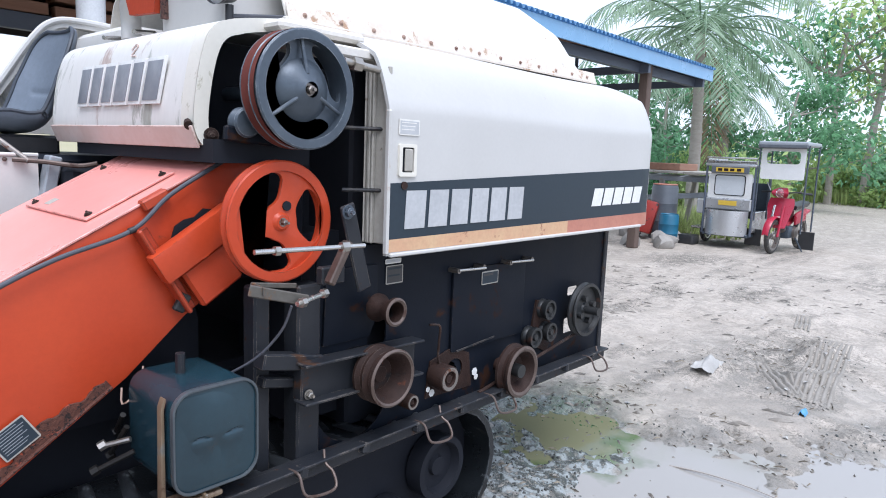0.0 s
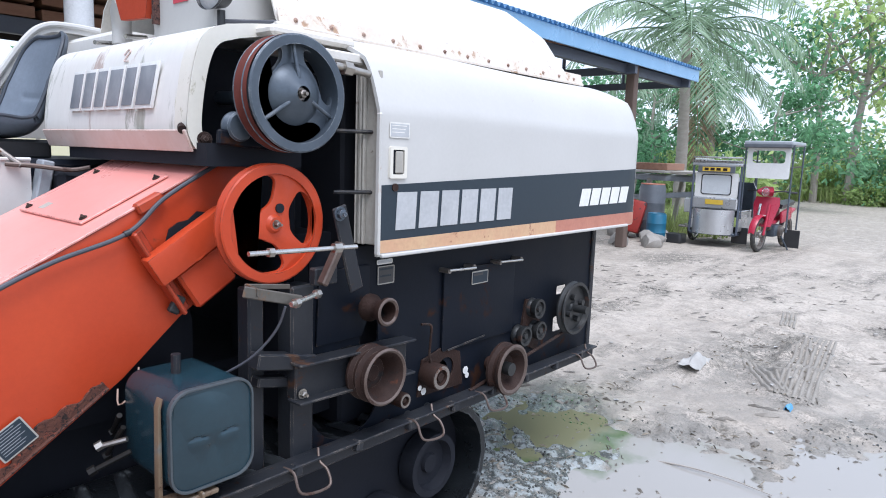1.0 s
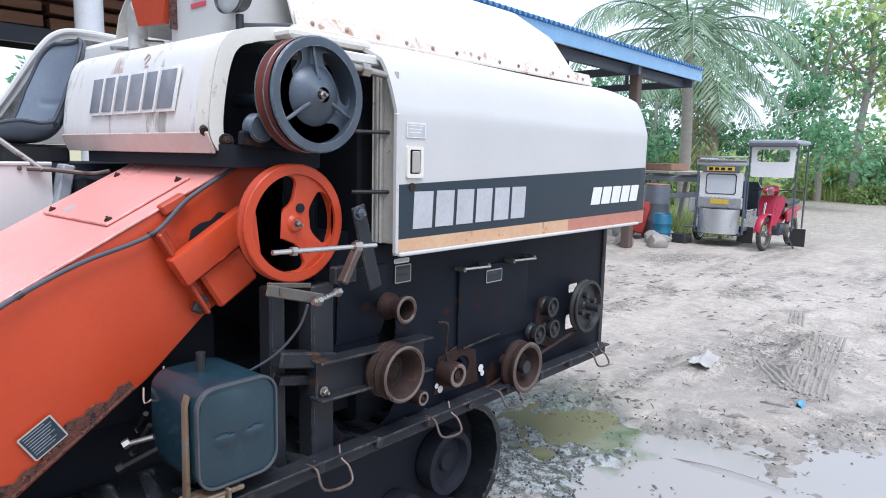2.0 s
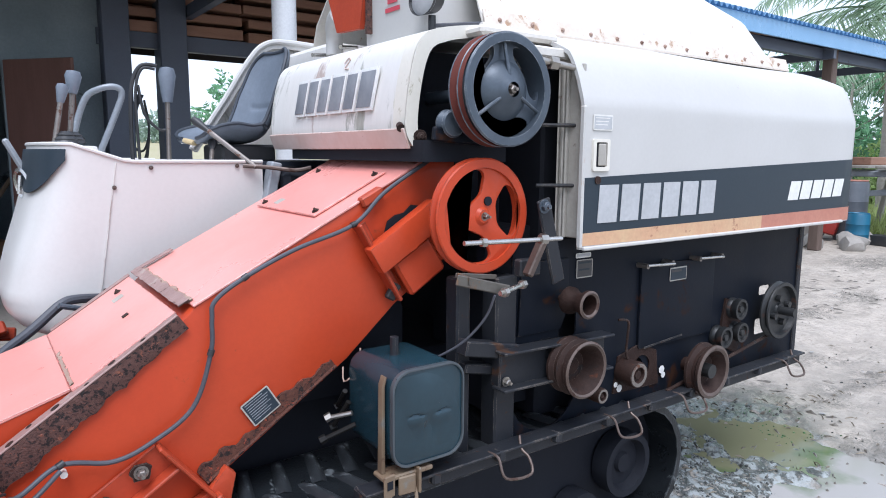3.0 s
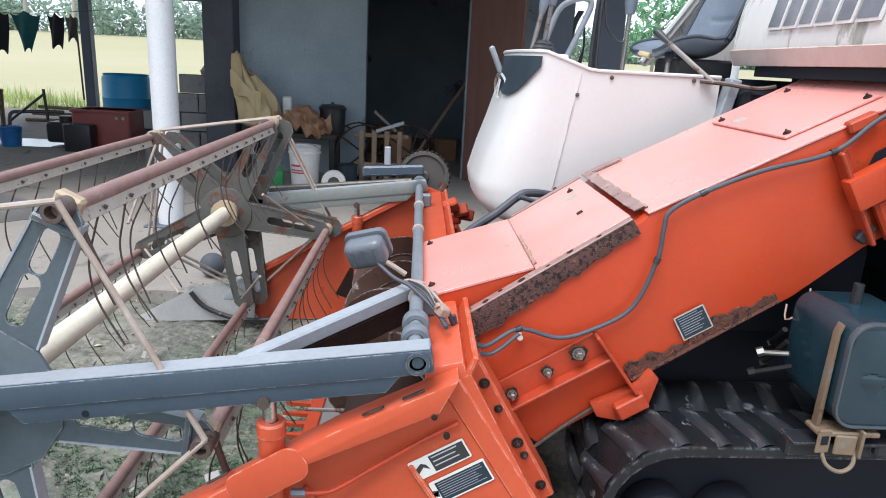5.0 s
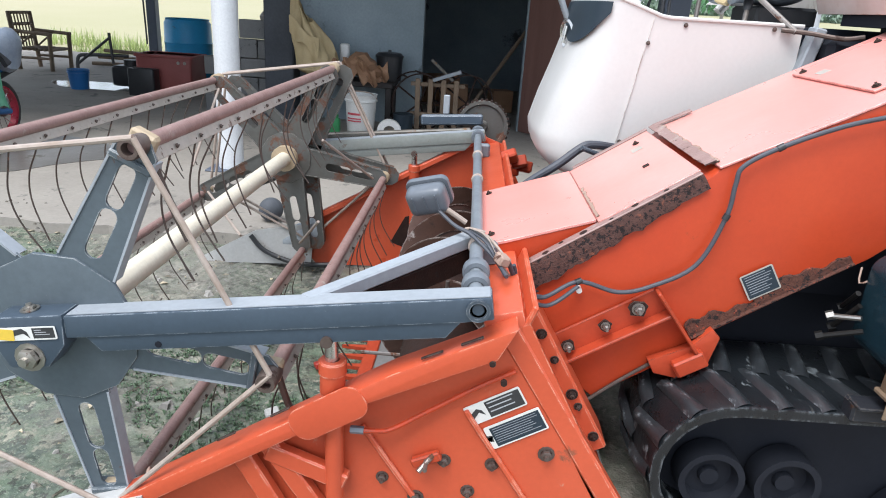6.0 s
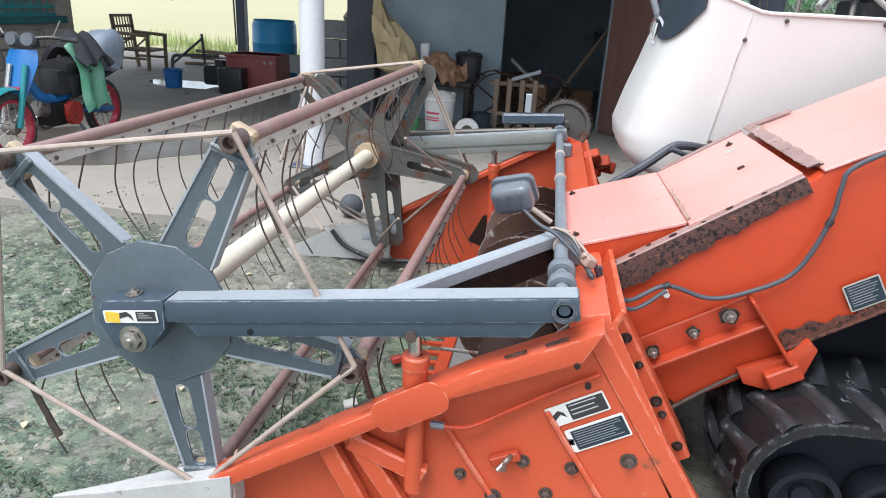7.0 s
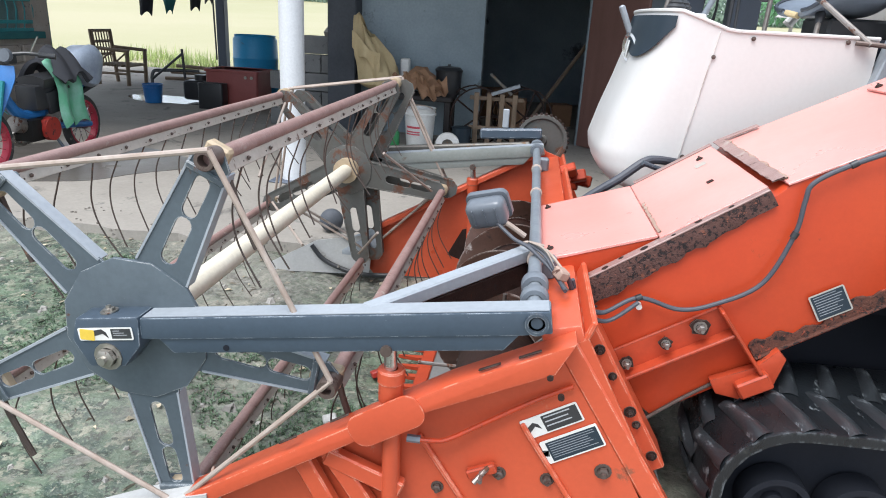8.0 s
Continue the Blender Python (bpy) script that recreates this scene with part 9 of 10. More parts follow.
def blade(vs, fs, x, y, z, r, hgt=(0.12, 0.45)):
    for _ in range(4):
        a, h, ln, w = r.uniform(0, 6.3), r.uniform(*hgt), r.uniform(0.03, 0.18), r.uniform(0.008, 0.02)
        c, s, k = math.cos(a), math.sin(a), len(vs)
        vs += [(x - s * w, y + c * w, z - 0.01), (x + s * w, y - c * w, z - 0.01), (x + c * ln, y + s * ln, z + h)]
        fs.append((k, k + 1, k + 2))


scatter("yard_grass", 8000, (11.4, 24.0, 2.7, 10.5, 0), blade, "grass", "rough green grass beside the yard", "grass", 11, lambda x, y, r: y > -1.3 + 0.25 * (x + 1.33))
scatter("verge_grass", 7000, (28.5, 42.0, -9.0, 10.0, 0), lambda vs, fs, x, y, z, r: blade(vs, fs, x, y, z, r, (0.25, 0.8)), "grass", "rough green grass under the trees", "grass", 12)
scatter("shed_grass", 2400, (-15.0, -3.0, 11.5, 14.5, 0), lambda vs, fs, x, y, z, r: blade(vs, fs, x, y, z, r, (0.06, 0.4)), "grass", "tall green grass at the edge of the rice field", "grass", 13, lambda x, y, r: noise.noise((x * 0.8, y * 0.8, 2.0)) > r.uniform(-0.1, 0.4))
# far line of trees beyond the field
rg = random.Random(31)
cl = []
for k in range(70):
    x = -75 + k * 1.9 + rg.uniform(-1, 1)
    hh = rg.uniform(1.8, 3.4) + (1.2 if 12 < k < 34 else 0)
    cl.append(((x, 82 + rg.uniform(-4, 4), hh * 0.5 + 2.5), (2.6, 2.0, hh * 0.62), 330, 0.75))
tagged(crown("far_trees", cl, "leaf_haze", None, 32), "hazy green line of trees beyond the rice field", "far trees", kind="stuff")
for k, (x, y) in enumerate(((-52, 70), (-47, 72), (-58, 74), (-38, 72), (-24, 74), (-20, 72), (-64, 70), (-44, 74))):
    palm(x, y, rg.uniform(6.0, 8.0), 60 + k, "distant coconut palm beyond the rice field", 11, 2.9, 0.2, (0.5, 0.2), 10)
hut = thing("far_hut", (-17.5, 76, 2.3), "small pale hut far beyond the rice field", "hut")
part("wall", box(B(), (-17.5, 76, 3.3), (4, 3, 2.0)), "post_white", hut)
part("roof", plate(B(), [(-2.6, 2.0), (2.6, 2.0), (0, 3.2)], -2, 2, pose(-17.5, 76, 2.3) @ XZ), "tank_rim", hut)

# ---- things in the yard: motor tricycle ----
def wheel(parent, c, r, w, yaw, rim_mat="chrome", name="wheel", spokes=16):
    m = pose(*c) @ pose(0, 0, 0, 0, 0, yaw) @ pose(0, 0, 0, 90, 0, 0)
    bm = B()
    prof = [(r - w * 0.95 + w * 0.95 * math.cos(a) * 0.5 + w * 0.45, w * 0.5 * math.sin(a)) for a in [i * math.pi / 5 for i in range(11)]]
    lathe(bm, prof, m, 32)
    wh = part(name, bm, "tyre", parent)
    part("rim", lathe(B(), [(r - w * 1.05, -w * 0.4), (r - w * 0.75, -w * 0.45), (r - w * 0.75, w * 0.45), (r - w * 1.05, w * 0.4), (r - w * 1.05, -w * 0.4)], m, 32), rim_mat, wh)
    sb = B()
    for k in range(spokes):
        a = k * 6.2832 / spokes
        rod(sb, m @ Vector((0.03 * math.cos(a + 0.5), 0.03 * math.sin(a + 0.5), 0.02 * (-1) ** k)), m @ Vector(((r - w) * math.cos(a), (r - w) * math.sin(a), 0)), 0.003, 4)
    part("spokes", sb, "chrome", wh)
    part("hub", lathe(B(), [(0, -0.05), (0.035, -0.05), (0.05, -0.03), (0.05, 0.03), (0.035, 0.05), (0, 0.05)], m, 16), "iron_worn", wh)
    return wh


def motorbike(name, at, yaw, label, body, fender, rim_mat, legshield, seatm="plastic", size=1.0):
    """An underbone motorcycle; local x forwards, z up, origin between the wheels on the ground."""
    t = thing(name, at, label, "motorcycle")
    P = pose(*at, 0, 0, yaw) @ Matrix.Scale(size, 4)
    R3 = P.to_3x3().to_4x4()
    g = lambda x, y, z: P @ Vector((x, y, z))
    for x in (0.63, -0.63):
        wheel(t, g(x, 0, 0.285), 0.285 * size, 0.075 * size, yaw, rim_mat, "front_wheel" if x > 0 else "rear_wheel")
    bm = B()
    shell(bm, lambda u, v: g(0.63 + 0.325 * math.cos(0.15 + 2.2 * u), (v - 0.5) * 0.11 * (1 - 0.3 * abs(u - 0.5)), 0.285 + 0.325 * math.sin(0.15 + 2.2 * u) - 0.02 * (2 * abs(v - 0.5)) ** 2), 16, 6, 0.006)
    part("front_fender", bm, fender, t)
    for s in (-1, 1):
        part("fork_leg", rod(B(), g(0.63, s * 0.075, 0.285), g(0.45, s * 0.07, 0.78), 0.02, 10), fender if s > 0 else "chrome", t)
    bm = B()
    low, tall, wide = (0.42, 0.48, 0.42) if name != "motorcycle" else (0.5, 0.4, 0.3)
    shell(bm, lambda u, v: g(0.5 - 0.16 * v + 0.05 * math.cos((u - 0.5) * 2.6), (u - 0.5) * (wide - 0.2 * abs(v - 0.75)), low + tall * v), 12, 10, 0.015)
    part("leg_shield", bm, legshield, t)
    part("badge_bar", box(B(), g(0.545, 0, 0.6), (0.01, 0.12, 0.02), R3), "label_white" if name != "motorcycle" else "label_red", t)
    if name == "motorcycle":   # bare handlebar cluster with round dials
        for s in (-1, 1):
            part("dial", lathe(B(), [(0, 0.03), (0.045, 0.03), (0.05, 0.0), (0.03, -0.04)], axis_m(g(0.36, s * 0.07, 0.98), g(0.9, s * 0.12, 1.05)), 16), "lamp_grey", t)
        part("cluster", box(B(), g(0.33, 0, 0.95), (0.1, 0.22, 0.08), R3, 0.02, 2), "plastic", t)
        part("swing_arm", rod(B(), g(-0.1, 0.1, 0.34), g(-0.63, 0.09, 0.285), 0.026, 8), legshield, t)
        part("carrier_box", box(B(), g(-0.1, 0, 0.6), (0.42, 0.2, 0.22), R3, 0.03, 2), "plastic", t)
        part("exhaust_guard", box(B(), g(0.02, 0.12, 0.34), (0.16, 0.05, 0.16), R3, 0.03, 2), "engine_red", t)
    else:
        bm = B()
        shell(bm, lambda u, v: g(0.36 + 0.14 * math.sin(v * 3.14), (u - 0.5) * 0.26 * math.sin(0.5 + v * 2.1), 0.9 + 0.17 * v), 10, 8, 0.01)
        part("headlamp_cowl", bm, legshield, t)
        part("headlamp", lathe(B(), [(0, 0.02), (0.05, 0.012), (0.07, 0)], axis_m(g(0.49, 0, 0.98), g(1.5, 0, 0.98)), 18), "glass", t)
    part("handlebar", sweep(B(), [g(0.2, -0.36, 0.98), g(0.28, -0.2, 1.0), g(0.34, 0, 0.98), g(0.28, 0.2, 1.0), g(0.2, 0.36, 0.98)], 0.013, 8), "plastic", t)
    for s in (-1, 1):
        part("grip", rod(B(), g(0.24, s * 0.27, 0.99), g(0.19, s * 0.39, 0.98), 0.019, 10), "plastic", t)
        part("mirror_stem", rod(B(), g(0.27, s * 0.22, 1.0), g(0.26, s * 0.3, 1.14), 0.006, 6), "chrome", t)
        part("side_cover", box(B(), g(-0.28, s * 0.1, 0.58), (0.5, 0.04, 0.2), R3 @ pose(0, 0, 0, 0, 8, 0), 0.02, 2), body, t)
    part("frame_tube", sweep(B(), [g(0.42, 0, 0.72), g(0.25, 0, 0.5), g(0.0, 0, 0.45), g(-0.3, 0, 0.55), g(-0.7, 0, 0.66)], 0.04, 10), legshield, t)
    bm = B()
    shell(bm, lambda u, v: g(0.02 - 0.68 * v, (u - 0.5) * 0.27 * (1 - 0.15 * v), 0.76 + 0.05 * v + 0.03 * math.sin(u * 3.14)), 8, 10, 0.07)
    part("seat", bm, seatm, t)
    part("rear_fender", box(B(), g(-0.72, 0, 0.62), (0.36, 0.13, 0.05), R3 @ pose(0, 0, 0, 0, 14, 0), 0.02, 2), body, t)
    part("engine", box(B(), g(0.05, 0, 0.33), (0.34, 0.22, 0.2), R3, 0.04, 2), "greasy" if name == "motorcycle" else "iron", t)
    part("cylinder_head", rod(B(), g(0.12, 0, 0.36), g(0.3, 0, 0.4), 0.06, 14), "iron_worn", t)
    part("exhaust", sweep(B(), [g(0.25, -0.08, 0.33), g(0.1, -0.14, 0.2), g(-0.3, -0.16, 0.24), g(-0.8, -0.17, 0.34)], 0.035, 10), "chrome", t)
    part("crankcase_cover", rod(B(), g(0.0, 0.09, 0.33), g(0.0, 0.15, 0.33), 0.09, 20), "engine_red" if name == "motorcycle" else "iron_worn", t)
    part("stand", rod(B(), g(-0.05, 0.12, 0.25), g(-0.1, 0.24, 0.01), 0.012, 8), "iron", t)
    return t, g, R3


TR = (10.82, 1.68, 0.0)
tri, g, R3 = motorbike("motor_tricycle", TR, 176, "red motorcycle with a steel passenger sidecar and small roof", "bike_red", "bike_red", "iron_worn", "bike_red")
# roof over the rider (bike's own forwards points towards -x)
X0, Y0 = 10.35, 1.72
part("roof", box(B(), (X0 + 0.3, Y0, 1.77), (0.85, 0.74, 0.07), None, 0.03, 3), "arm_light", tri, "pale grey rider roof")
part("roof_valance", box(B(), (X0 - 0.1, Y0, 1.73), (0.06, 0.74, 0.08), None, 0.02), "lamp_grey", tri)
part("windscreen", plate(B(), rrect(Y0 - 0.33, 1.2, Y0 + 0.33, 1.7, 0.03), X0 - 0.02, X0 - 0.01, YZ, [rrect(Y0 - 0.25, 1.45, Y0 + 0.25, 1.65, 0.05)]), "letter_white", tri, "white weather screen with a window")
for y in (Y0 - 0.36, Y0 + 0.36):
    for x in (X0, X0 + 0.65):
        part("roof_stay", rod(B(), (x, y, 0.35 if y < Y0 else 0.5), (x, y, 1.75), 0.014, 8), "iron", tri)
part("mud_flap", box(B(), (X0 + 0.55, Y0 - 0.33, 0.2), (0.02, 0.24, 0.3), None, 0.005), "plastic", tri)
part("mud_flap", box(B(), (X0 + 0.25, Y0 + 0.42, 0.2), (0.02, 0.26, 0.28), None, 0.005), "plastic", tri)
# sidecar
SX, SY = 10.35, 2.52
part("sidecar_nose", shell(B(), lambda u, v: Vector((SX - 0.22 * math.sin(u * math.pi) ** 0.6, SY - 0.34 + 0.68 * u, 0.22 + 0.42 * v)), 20, 4, 0.01), "stainless", tri, "bright sheet-metal sidecar nose")
part("sidecar_bonnet", box(B(), (SX + 0.02, SY, 0.74), (0.1, 0.76, 0.2), None, 0.02), "stainless", tri)
part("number_bar", box(B(), (SX - 0.035, SY, 0.76), (0.006, 0.3, 0.08)), "label_yellow", tri, "yellow painted bar")
part("sidecar_floor", box(B(), (SX + 0.5, SY, 0.22), (1.1, 0.76, 0.05), None, 0.01), "iron", tri)
part("sidecar_screen", plate(B(), rrect(SY - 0.36, 0.84, SY + 0.36, 1.26, 0.03), SX, SX + 0.015, YZ, [rrect(SY - 0.24, 0.9, SY + 0.24, 1.22, 0.04)]), "letter_white", tri, "white sidecar front with a window")
wp = part("sidecar_pane", plate(B(), rrect(SY - 0.24, 0.9, SY + 0.24, 1.22, 0.04), SX + 0.004, SX + 0.008, YZ), "pane_film", tri, "pale misted plastic window")
wp.visible_shadow = False
part("window_seal", plate(B(), rrect(SY - 0.255, 0.885, SY + 0.255, 1.235, 0.045), SX - 0.006, SX, YZ, [rrect(SY - 0.24, 0.9, SY + 0.24, 1.22, 0.04)]), "plastic", tri)
part("sidecar_roof", box(B(), (SX + 0.45, SY, 1.4), (1.0, 0.84, 0.05), None, 0.02, 2), "stainless", tri)
for y_ in (-0.4, 0.4):
    part("rack_rail", rod(B(), (SX, SY + y_, 1.49), (SX + 0.95, SY + y_, 1.49), 0.014, 8), "chrome", tri)
part("rack_rail", rod(B(), (SX - 0.02, SY - 0.41, 1.52), (SX - 0.02, SY + 0.41, 1.52), 0.014, 8), "chrome", tri)
part("roof_rack", box(B(), (SX - 0.02, SY, 1.45), (0.05, 0.84, 0.05), None, 0.01), "chrome", tri)
part("name_board", box(B(), (SX - 0.05, SY, 1.32), (0.03, 0.62, 0.12), None, 0.01), "lamp_grey", tri)
part("name_bar", box(B(), (SX - 0.068, SY, 1.32), (0.004, 0.46, 0.07)), "label_yellow", tri, "yellow bar on the name board")
for w_ in (-0.15, -0.04, 0.06, 0.16):
    part("print_bar", box(B(), (SX - 0.0715, SY + w_, 1.32), (0.003, 0.07, 0.045)), "rust", tri)
for y in (SY - 0.4, SY + 0.4):
    for x in (SX, SX + 0.85):
        part("sidecar_post", rod(B(), (x, y, 0.22), (x, y, 1.4), 0.02, 8), "steel_dark", tri)
    part("side_rail", rod(B(), (SX, y, 0.62), (SX + 0.85, y, 0.62), 0.018, 8), "chrome", tri)
    part("side_panel", box(B(), (SX + 0.45, y, 0.45), (0.8, 0.015, 0.34), None, 0.004), "stainless", tri)
part("sidecar_bench", box(B(), (SX + 0.7, SY, 0.55), (0.35, 0.7, 0.14), None, 0.04, 2), "plastic", tri)
part("sidecar_back", box(B(), (SX + 0.9, SY, 0.85), (0.03, 0.74, 0.5), None, 0.01), "iron", tri)
wheel(tri, (SX + 0.55, SY + 0.52, 0.25), 0.25, 0.08, 0, "chrome", "sidecar_wheel")
part("wheel_guard", box(B(), (SX + 0.3, SY + 0.55, 0.66), (0.08, 0.16, 0.26), None, 0.02), "letter_white", tri)
part("step_frame", box(B(), (SX + 0.25, SY + 0.5, 0.3), (0.5, 0.2, 0.04), None, 0.01), "chrome", tri)


def drum(name, at, r, h, body, label, rim=None, cat="drum"):
    t = thing(name, at, label, cat)
    x, y, z = at
    part("body", lathe(B(), [(0, 0.0), (r * 0.94, 0.0), (r, 0.02), (r, h * 0.32), (r * 1.02, h * 0.335), (r, h * 0.35), (r, h * 0.64), (r * 1.02, h * 0.655), (r, h * 0.67), (r * 0.98, h * 0.94), (r * 0.9, h * 0.99)], pose(x, y, z), 32), body, t)
    part("lid", lathe(B(), [(r * 0.9, h * 0.99), (r * 0.93, h), (r * 0.9, h * 1.01), (r * 0.86, h * 0.985), (0, h * 0.985)], pose(x, y, z), 32), rim or body, t)
    return t


drum("blue_jug", (10.1, 3.42, 0.0), 0.17, 0.5, "jug_blue", "deep blue plastic jerry drum on the muddy yard", cat="jug")
drum("grey_drum", (10.6, 3.75, 0.0), 0.24, 1.0, "lamp_grey", "grey drum with a faded pink lid", "decal_red")
box_t = thing("black_tub", (10.3, 3.1, 0.0), "small black plastic tub on the ground", "tub")
part("body", plate(B(), rrect(10.15, 2.98, 10.45, 3.28, 0.05), 0.0, 0.16, bev=0.01), "plastic", box_t)
rag = thing("red_machine_part", (10.3, 3.95, 0.0), "red painted machine part beside the drums", "machine part")
part("body", box(B(), (10.3, 3.95, 0.4), (0.3, 0.35, 0.6), pose(0, 0, 0, 12, 8, 20), 0.06, 2), "engine_red", rag)
rnd = random.Random(4)
for k in range(9):
    s = thing("rubble_stone", (9.7 + rnd.uniform(-0.7, 0.9), 3.6 + rnd.uniform(-0.6, 1.0), 0.0), "broken concrete lump beside the drums", "stone", "rubble by the drums")
    o = ORIGIN[s.name]
    bm = B()
    bmesh.ops.create_icosphere(bm, subdivisions=2, radius=0.16, matrix=Matrix.Translation(o + Vector((0, 0, 0.05))))
    for v in bm.verts:
        v.co += Vector((noise.noise(v.co * 5 + Vector((k, 0, 0))), noise.noise(v.co * 5 + Vector((0, k, 0))), 0.6 * noise.noise(v.co * 5))) * 0.1
    part("lump", bm, "stone", s)
cart = thing("flatbed_cart", (12.2, 4.2, 0.0), "weathered pale timber cart parked past the drums", "cart")
for y in (3.4, 4.0, 4.6, 5.2):
    part("deck_board", box(B(), (12.2, y, 1.22), (2.2, 0.5, 0.05), None, 0.008), "board_grey", cart)
for x in (11.3, 13.0):
    part("rail", box(B(), (x, 4.2, 1.1), (0.08, 2.5, 0.1), None, 0.008), "arm_light", cart)
    part("rail", box(B(), (x, 4.2, 0.72), (0.06, 2.5, 0.1), pose(0, 0, 0, -6, 0, 0), 0.008), "arm_light", cart)
    for y in (3.1, 4.2, 5.3):
        part("leg", box(B(), (x, y, 0.55), (0.09, 0.09, 1.1), pose(0, 0, 0, 8, 0, 0), 0.008), "board_grey", cart)
part("timber_top", box(B(), (12.0, 4.4, 1.32), (0.9, 1.0, 0.14), None, 0.01), "timber", cart)

# ---- things under the shed ----
_, g, R3 = motorbike("motorcycle", (-5.42, 3.34, 0.1), -88, "blue and teal motorcycle with a green bag on its seat", "plastic", "teal", "bike_red", "bike_blue", size=0.85)
# one dark film paints both the oily stain and the motorcycle's shadow
st = thing("wet_stain_and_shadow", (-5.35, 3.45, 0.1), "dark oily wet stain and painted shadow on the concrete under the motorcycle", "stain", kind="structure")
part("film", plate(B(), [(-5.3 + (0.75 + 0.2 * math.sin(3 * a + 1) + 0.08 * math.sin(7 * a)) * math.cos(a), 3.5 + (0.85 + 0.15 * math.cos(2 * a)) * math.sin(a)) for a in [i * 0.1571 for i in range(40)]], 0.1005, 0.1035), "concrete_wet", st)
bag = thing("green_bag", (-5.95, 4.1, 0.9), "crumpled green and clear plastic bag hanging over the motorcycle seat", "bag")
part("sheet", shell(B(), lambda u, v: g(-0.1 - 0.32 * u + 0.03 * math.sin(9 * v), 0.05 + 0.16 * v + 0.03 * math.sin(8 * u), 0.9 - 0.55 * v ** 1.5 + 0.03 * math.sin(11 * u + 5 * v)), 14, 16, 0.006), "cloth_green", bag)
cl_ = thing("dark_jacket", (-6.0, 4.4, 0.9), "dark jacket thrown over the motorcycle", "jacket")
part("cloth", shell(B(), lambda u, v: g(-0.14 - 0.4 * u, (v - 0.5) * 0.44, 0.9 + 0.08 * math.sin(u * 3.1) - 0.6 * abs(v - 0.5) ** 1.5 + 0.035 * math.sin(13 * u + 7 * v)), 14, 14, 0.03), "cloth_dark", cl_)
bg = thing("grey_sack", (-6.15, 4.85, 0.7), "grey plastic sack behind the motorcycle seat", "sack")
bm = B()
bmesh.ops.create_icosphere(bm, subdivisions=3, radius=0.17, matrix=Matrix.Translation(g(-0.7, 0.0, 0.84)))
for v in bm.verts:
    v.co += Vector((noise.noise(v.co * 5), noise.noise(v.co * 5 + Vector((3, 0, 0))), noise.noise(v.co * 5 + Vector((0, 3, 0))))) * 0.08
part("body", bm, "bag_grey", bg)

drum("water_drum", (-5.62, 8.05, 0.1), 0.31, 0.88, "blue_drum", "blue plastic water drum on the shed floor")
drum("tan_drum", (-5.0, 8.2, 0.1), 0.2, 0.6, "tank_rim", "small tan drum beside the blue water drum")
cr = thing("crate", (-5.5, 7.2, 0.1), "maroon plastic crate on the shed floor", "crate")
bm = B()
plate(bm, rrect(-5.85, 6.95, -5.15, 7.45, 0.04), 0.1, 0.58, None, [rrect(-5.82, 6.98, -5.18, 7.42, 0.03)], bev=0.004)
part("body", bm, "crate", cr)
part("bottom", box(B(), (-5.5, 7.2, 0.13), (0.66, 0.46, 0.04)), "crate", cr)
part("rim", plate(B(), rrect(-5.87, 6.93, -5.13, 7.47, 0.05), 0.55, 0.585, None, [rrect(-5.82, 6.98, -5.18, 7.42, 0.03)], bev=0.004), "crate", cr)
for x in (-5.3, -5.22):
    part("stud", rod(B(), (x, 6.94, 0.5), (x, 6.93, 0.5), 0.02, 10), "zinc", cr)


def pail(name, at, r, h, body, label, handle=True, band=None):
    t = thing(name, at, label, "bucket")
    x, y, z = at
    part("body", lathe(B(), [(0, 0.01), (r * 0.82, 0.0), (r * 0.84, 0.01), (r * 0.97, h * 0.82), (r * 1.04, h * 0.83), (r * 1.04, h * 0.87), (r * 0.98, h * 0.88), (r, h * 0.97), (r * 1.05, h), (r * 0.98, h), (r * 0.94, h * 0.9), (r * 0.8, 0.02), (0, 0.02)], pose(x, y, z), 32), body, t)
    if handle:
        part("handle", sweep(B(), [(x - r, y, z + h * 0.9), (x - r * 0.7, y - r * 0.6, z + h * 1.05), (x, y - r * 0.9, z + h * 1.1), (x + r * 0.7, y - r * 0.6, z + h * 1.05), (x + r, y, z + h * 0.9)], 0.006, 6), "wire", t)
    if band:
        m = axis_m((x, y, z), (x, y, z + 1))
        for k, (zz, hh) in enumerate(((0.52, 0.05), (0.42, 0.03), (0.36, 0.03))):
            bm = B()
            shell(bm, lambda u, v: Vector((x + r * 0.945 * math.cos(radians(-140 + 60 * u)), y + r * 0.945 * math.sin(radians(-140 + 60 * u)), z + h * (zz + hh * v))), 10, 1, 0.001)
            part("print_bar", bm, band, t)
    return t


pail("white_bucket", (-2.75, 5.25, 0.1), 0.155, 0.4, "bucket", "white plastic paint bucket with purple print bars", True, "label_red")
pail("blue_pail", (-6.6, 6.98, 0.1), 0.125, 0.24, "bike_blue", "small blue pail on the shed floor", False)
jb = thing("green_bottle", (-2.98, 5.1, 0.1), "small green plastic oil bottle", "bottle")
part("body", box(B(), (-2.98, 5.1, 0.19), (0.11, 0.07, 0.17), None, 0.025, 3), "green_pl", jb)
part("cap", rod(B(), (-2.96, 5.1, 0.27), (-2.96, 5.1, 0.31), 0.018, 12), "green_pl", jb)
rl = thing("tape_roll", (-2.42, 4.9, 0.1), "white roll standing on the concrete floor", "roll")
part("ring", lathe(B(), [(0.055, -0.03), (0.11, -0.03), (0.115, -0.02), (0.115, 0.02), (0.11, 0.03), (0.055, 0.03), (0.055, -0.03)], axis_m((-2.42, 4.9, 0.215), (-2.3, 4.0, 0.215)), 28), "bucket", rl)
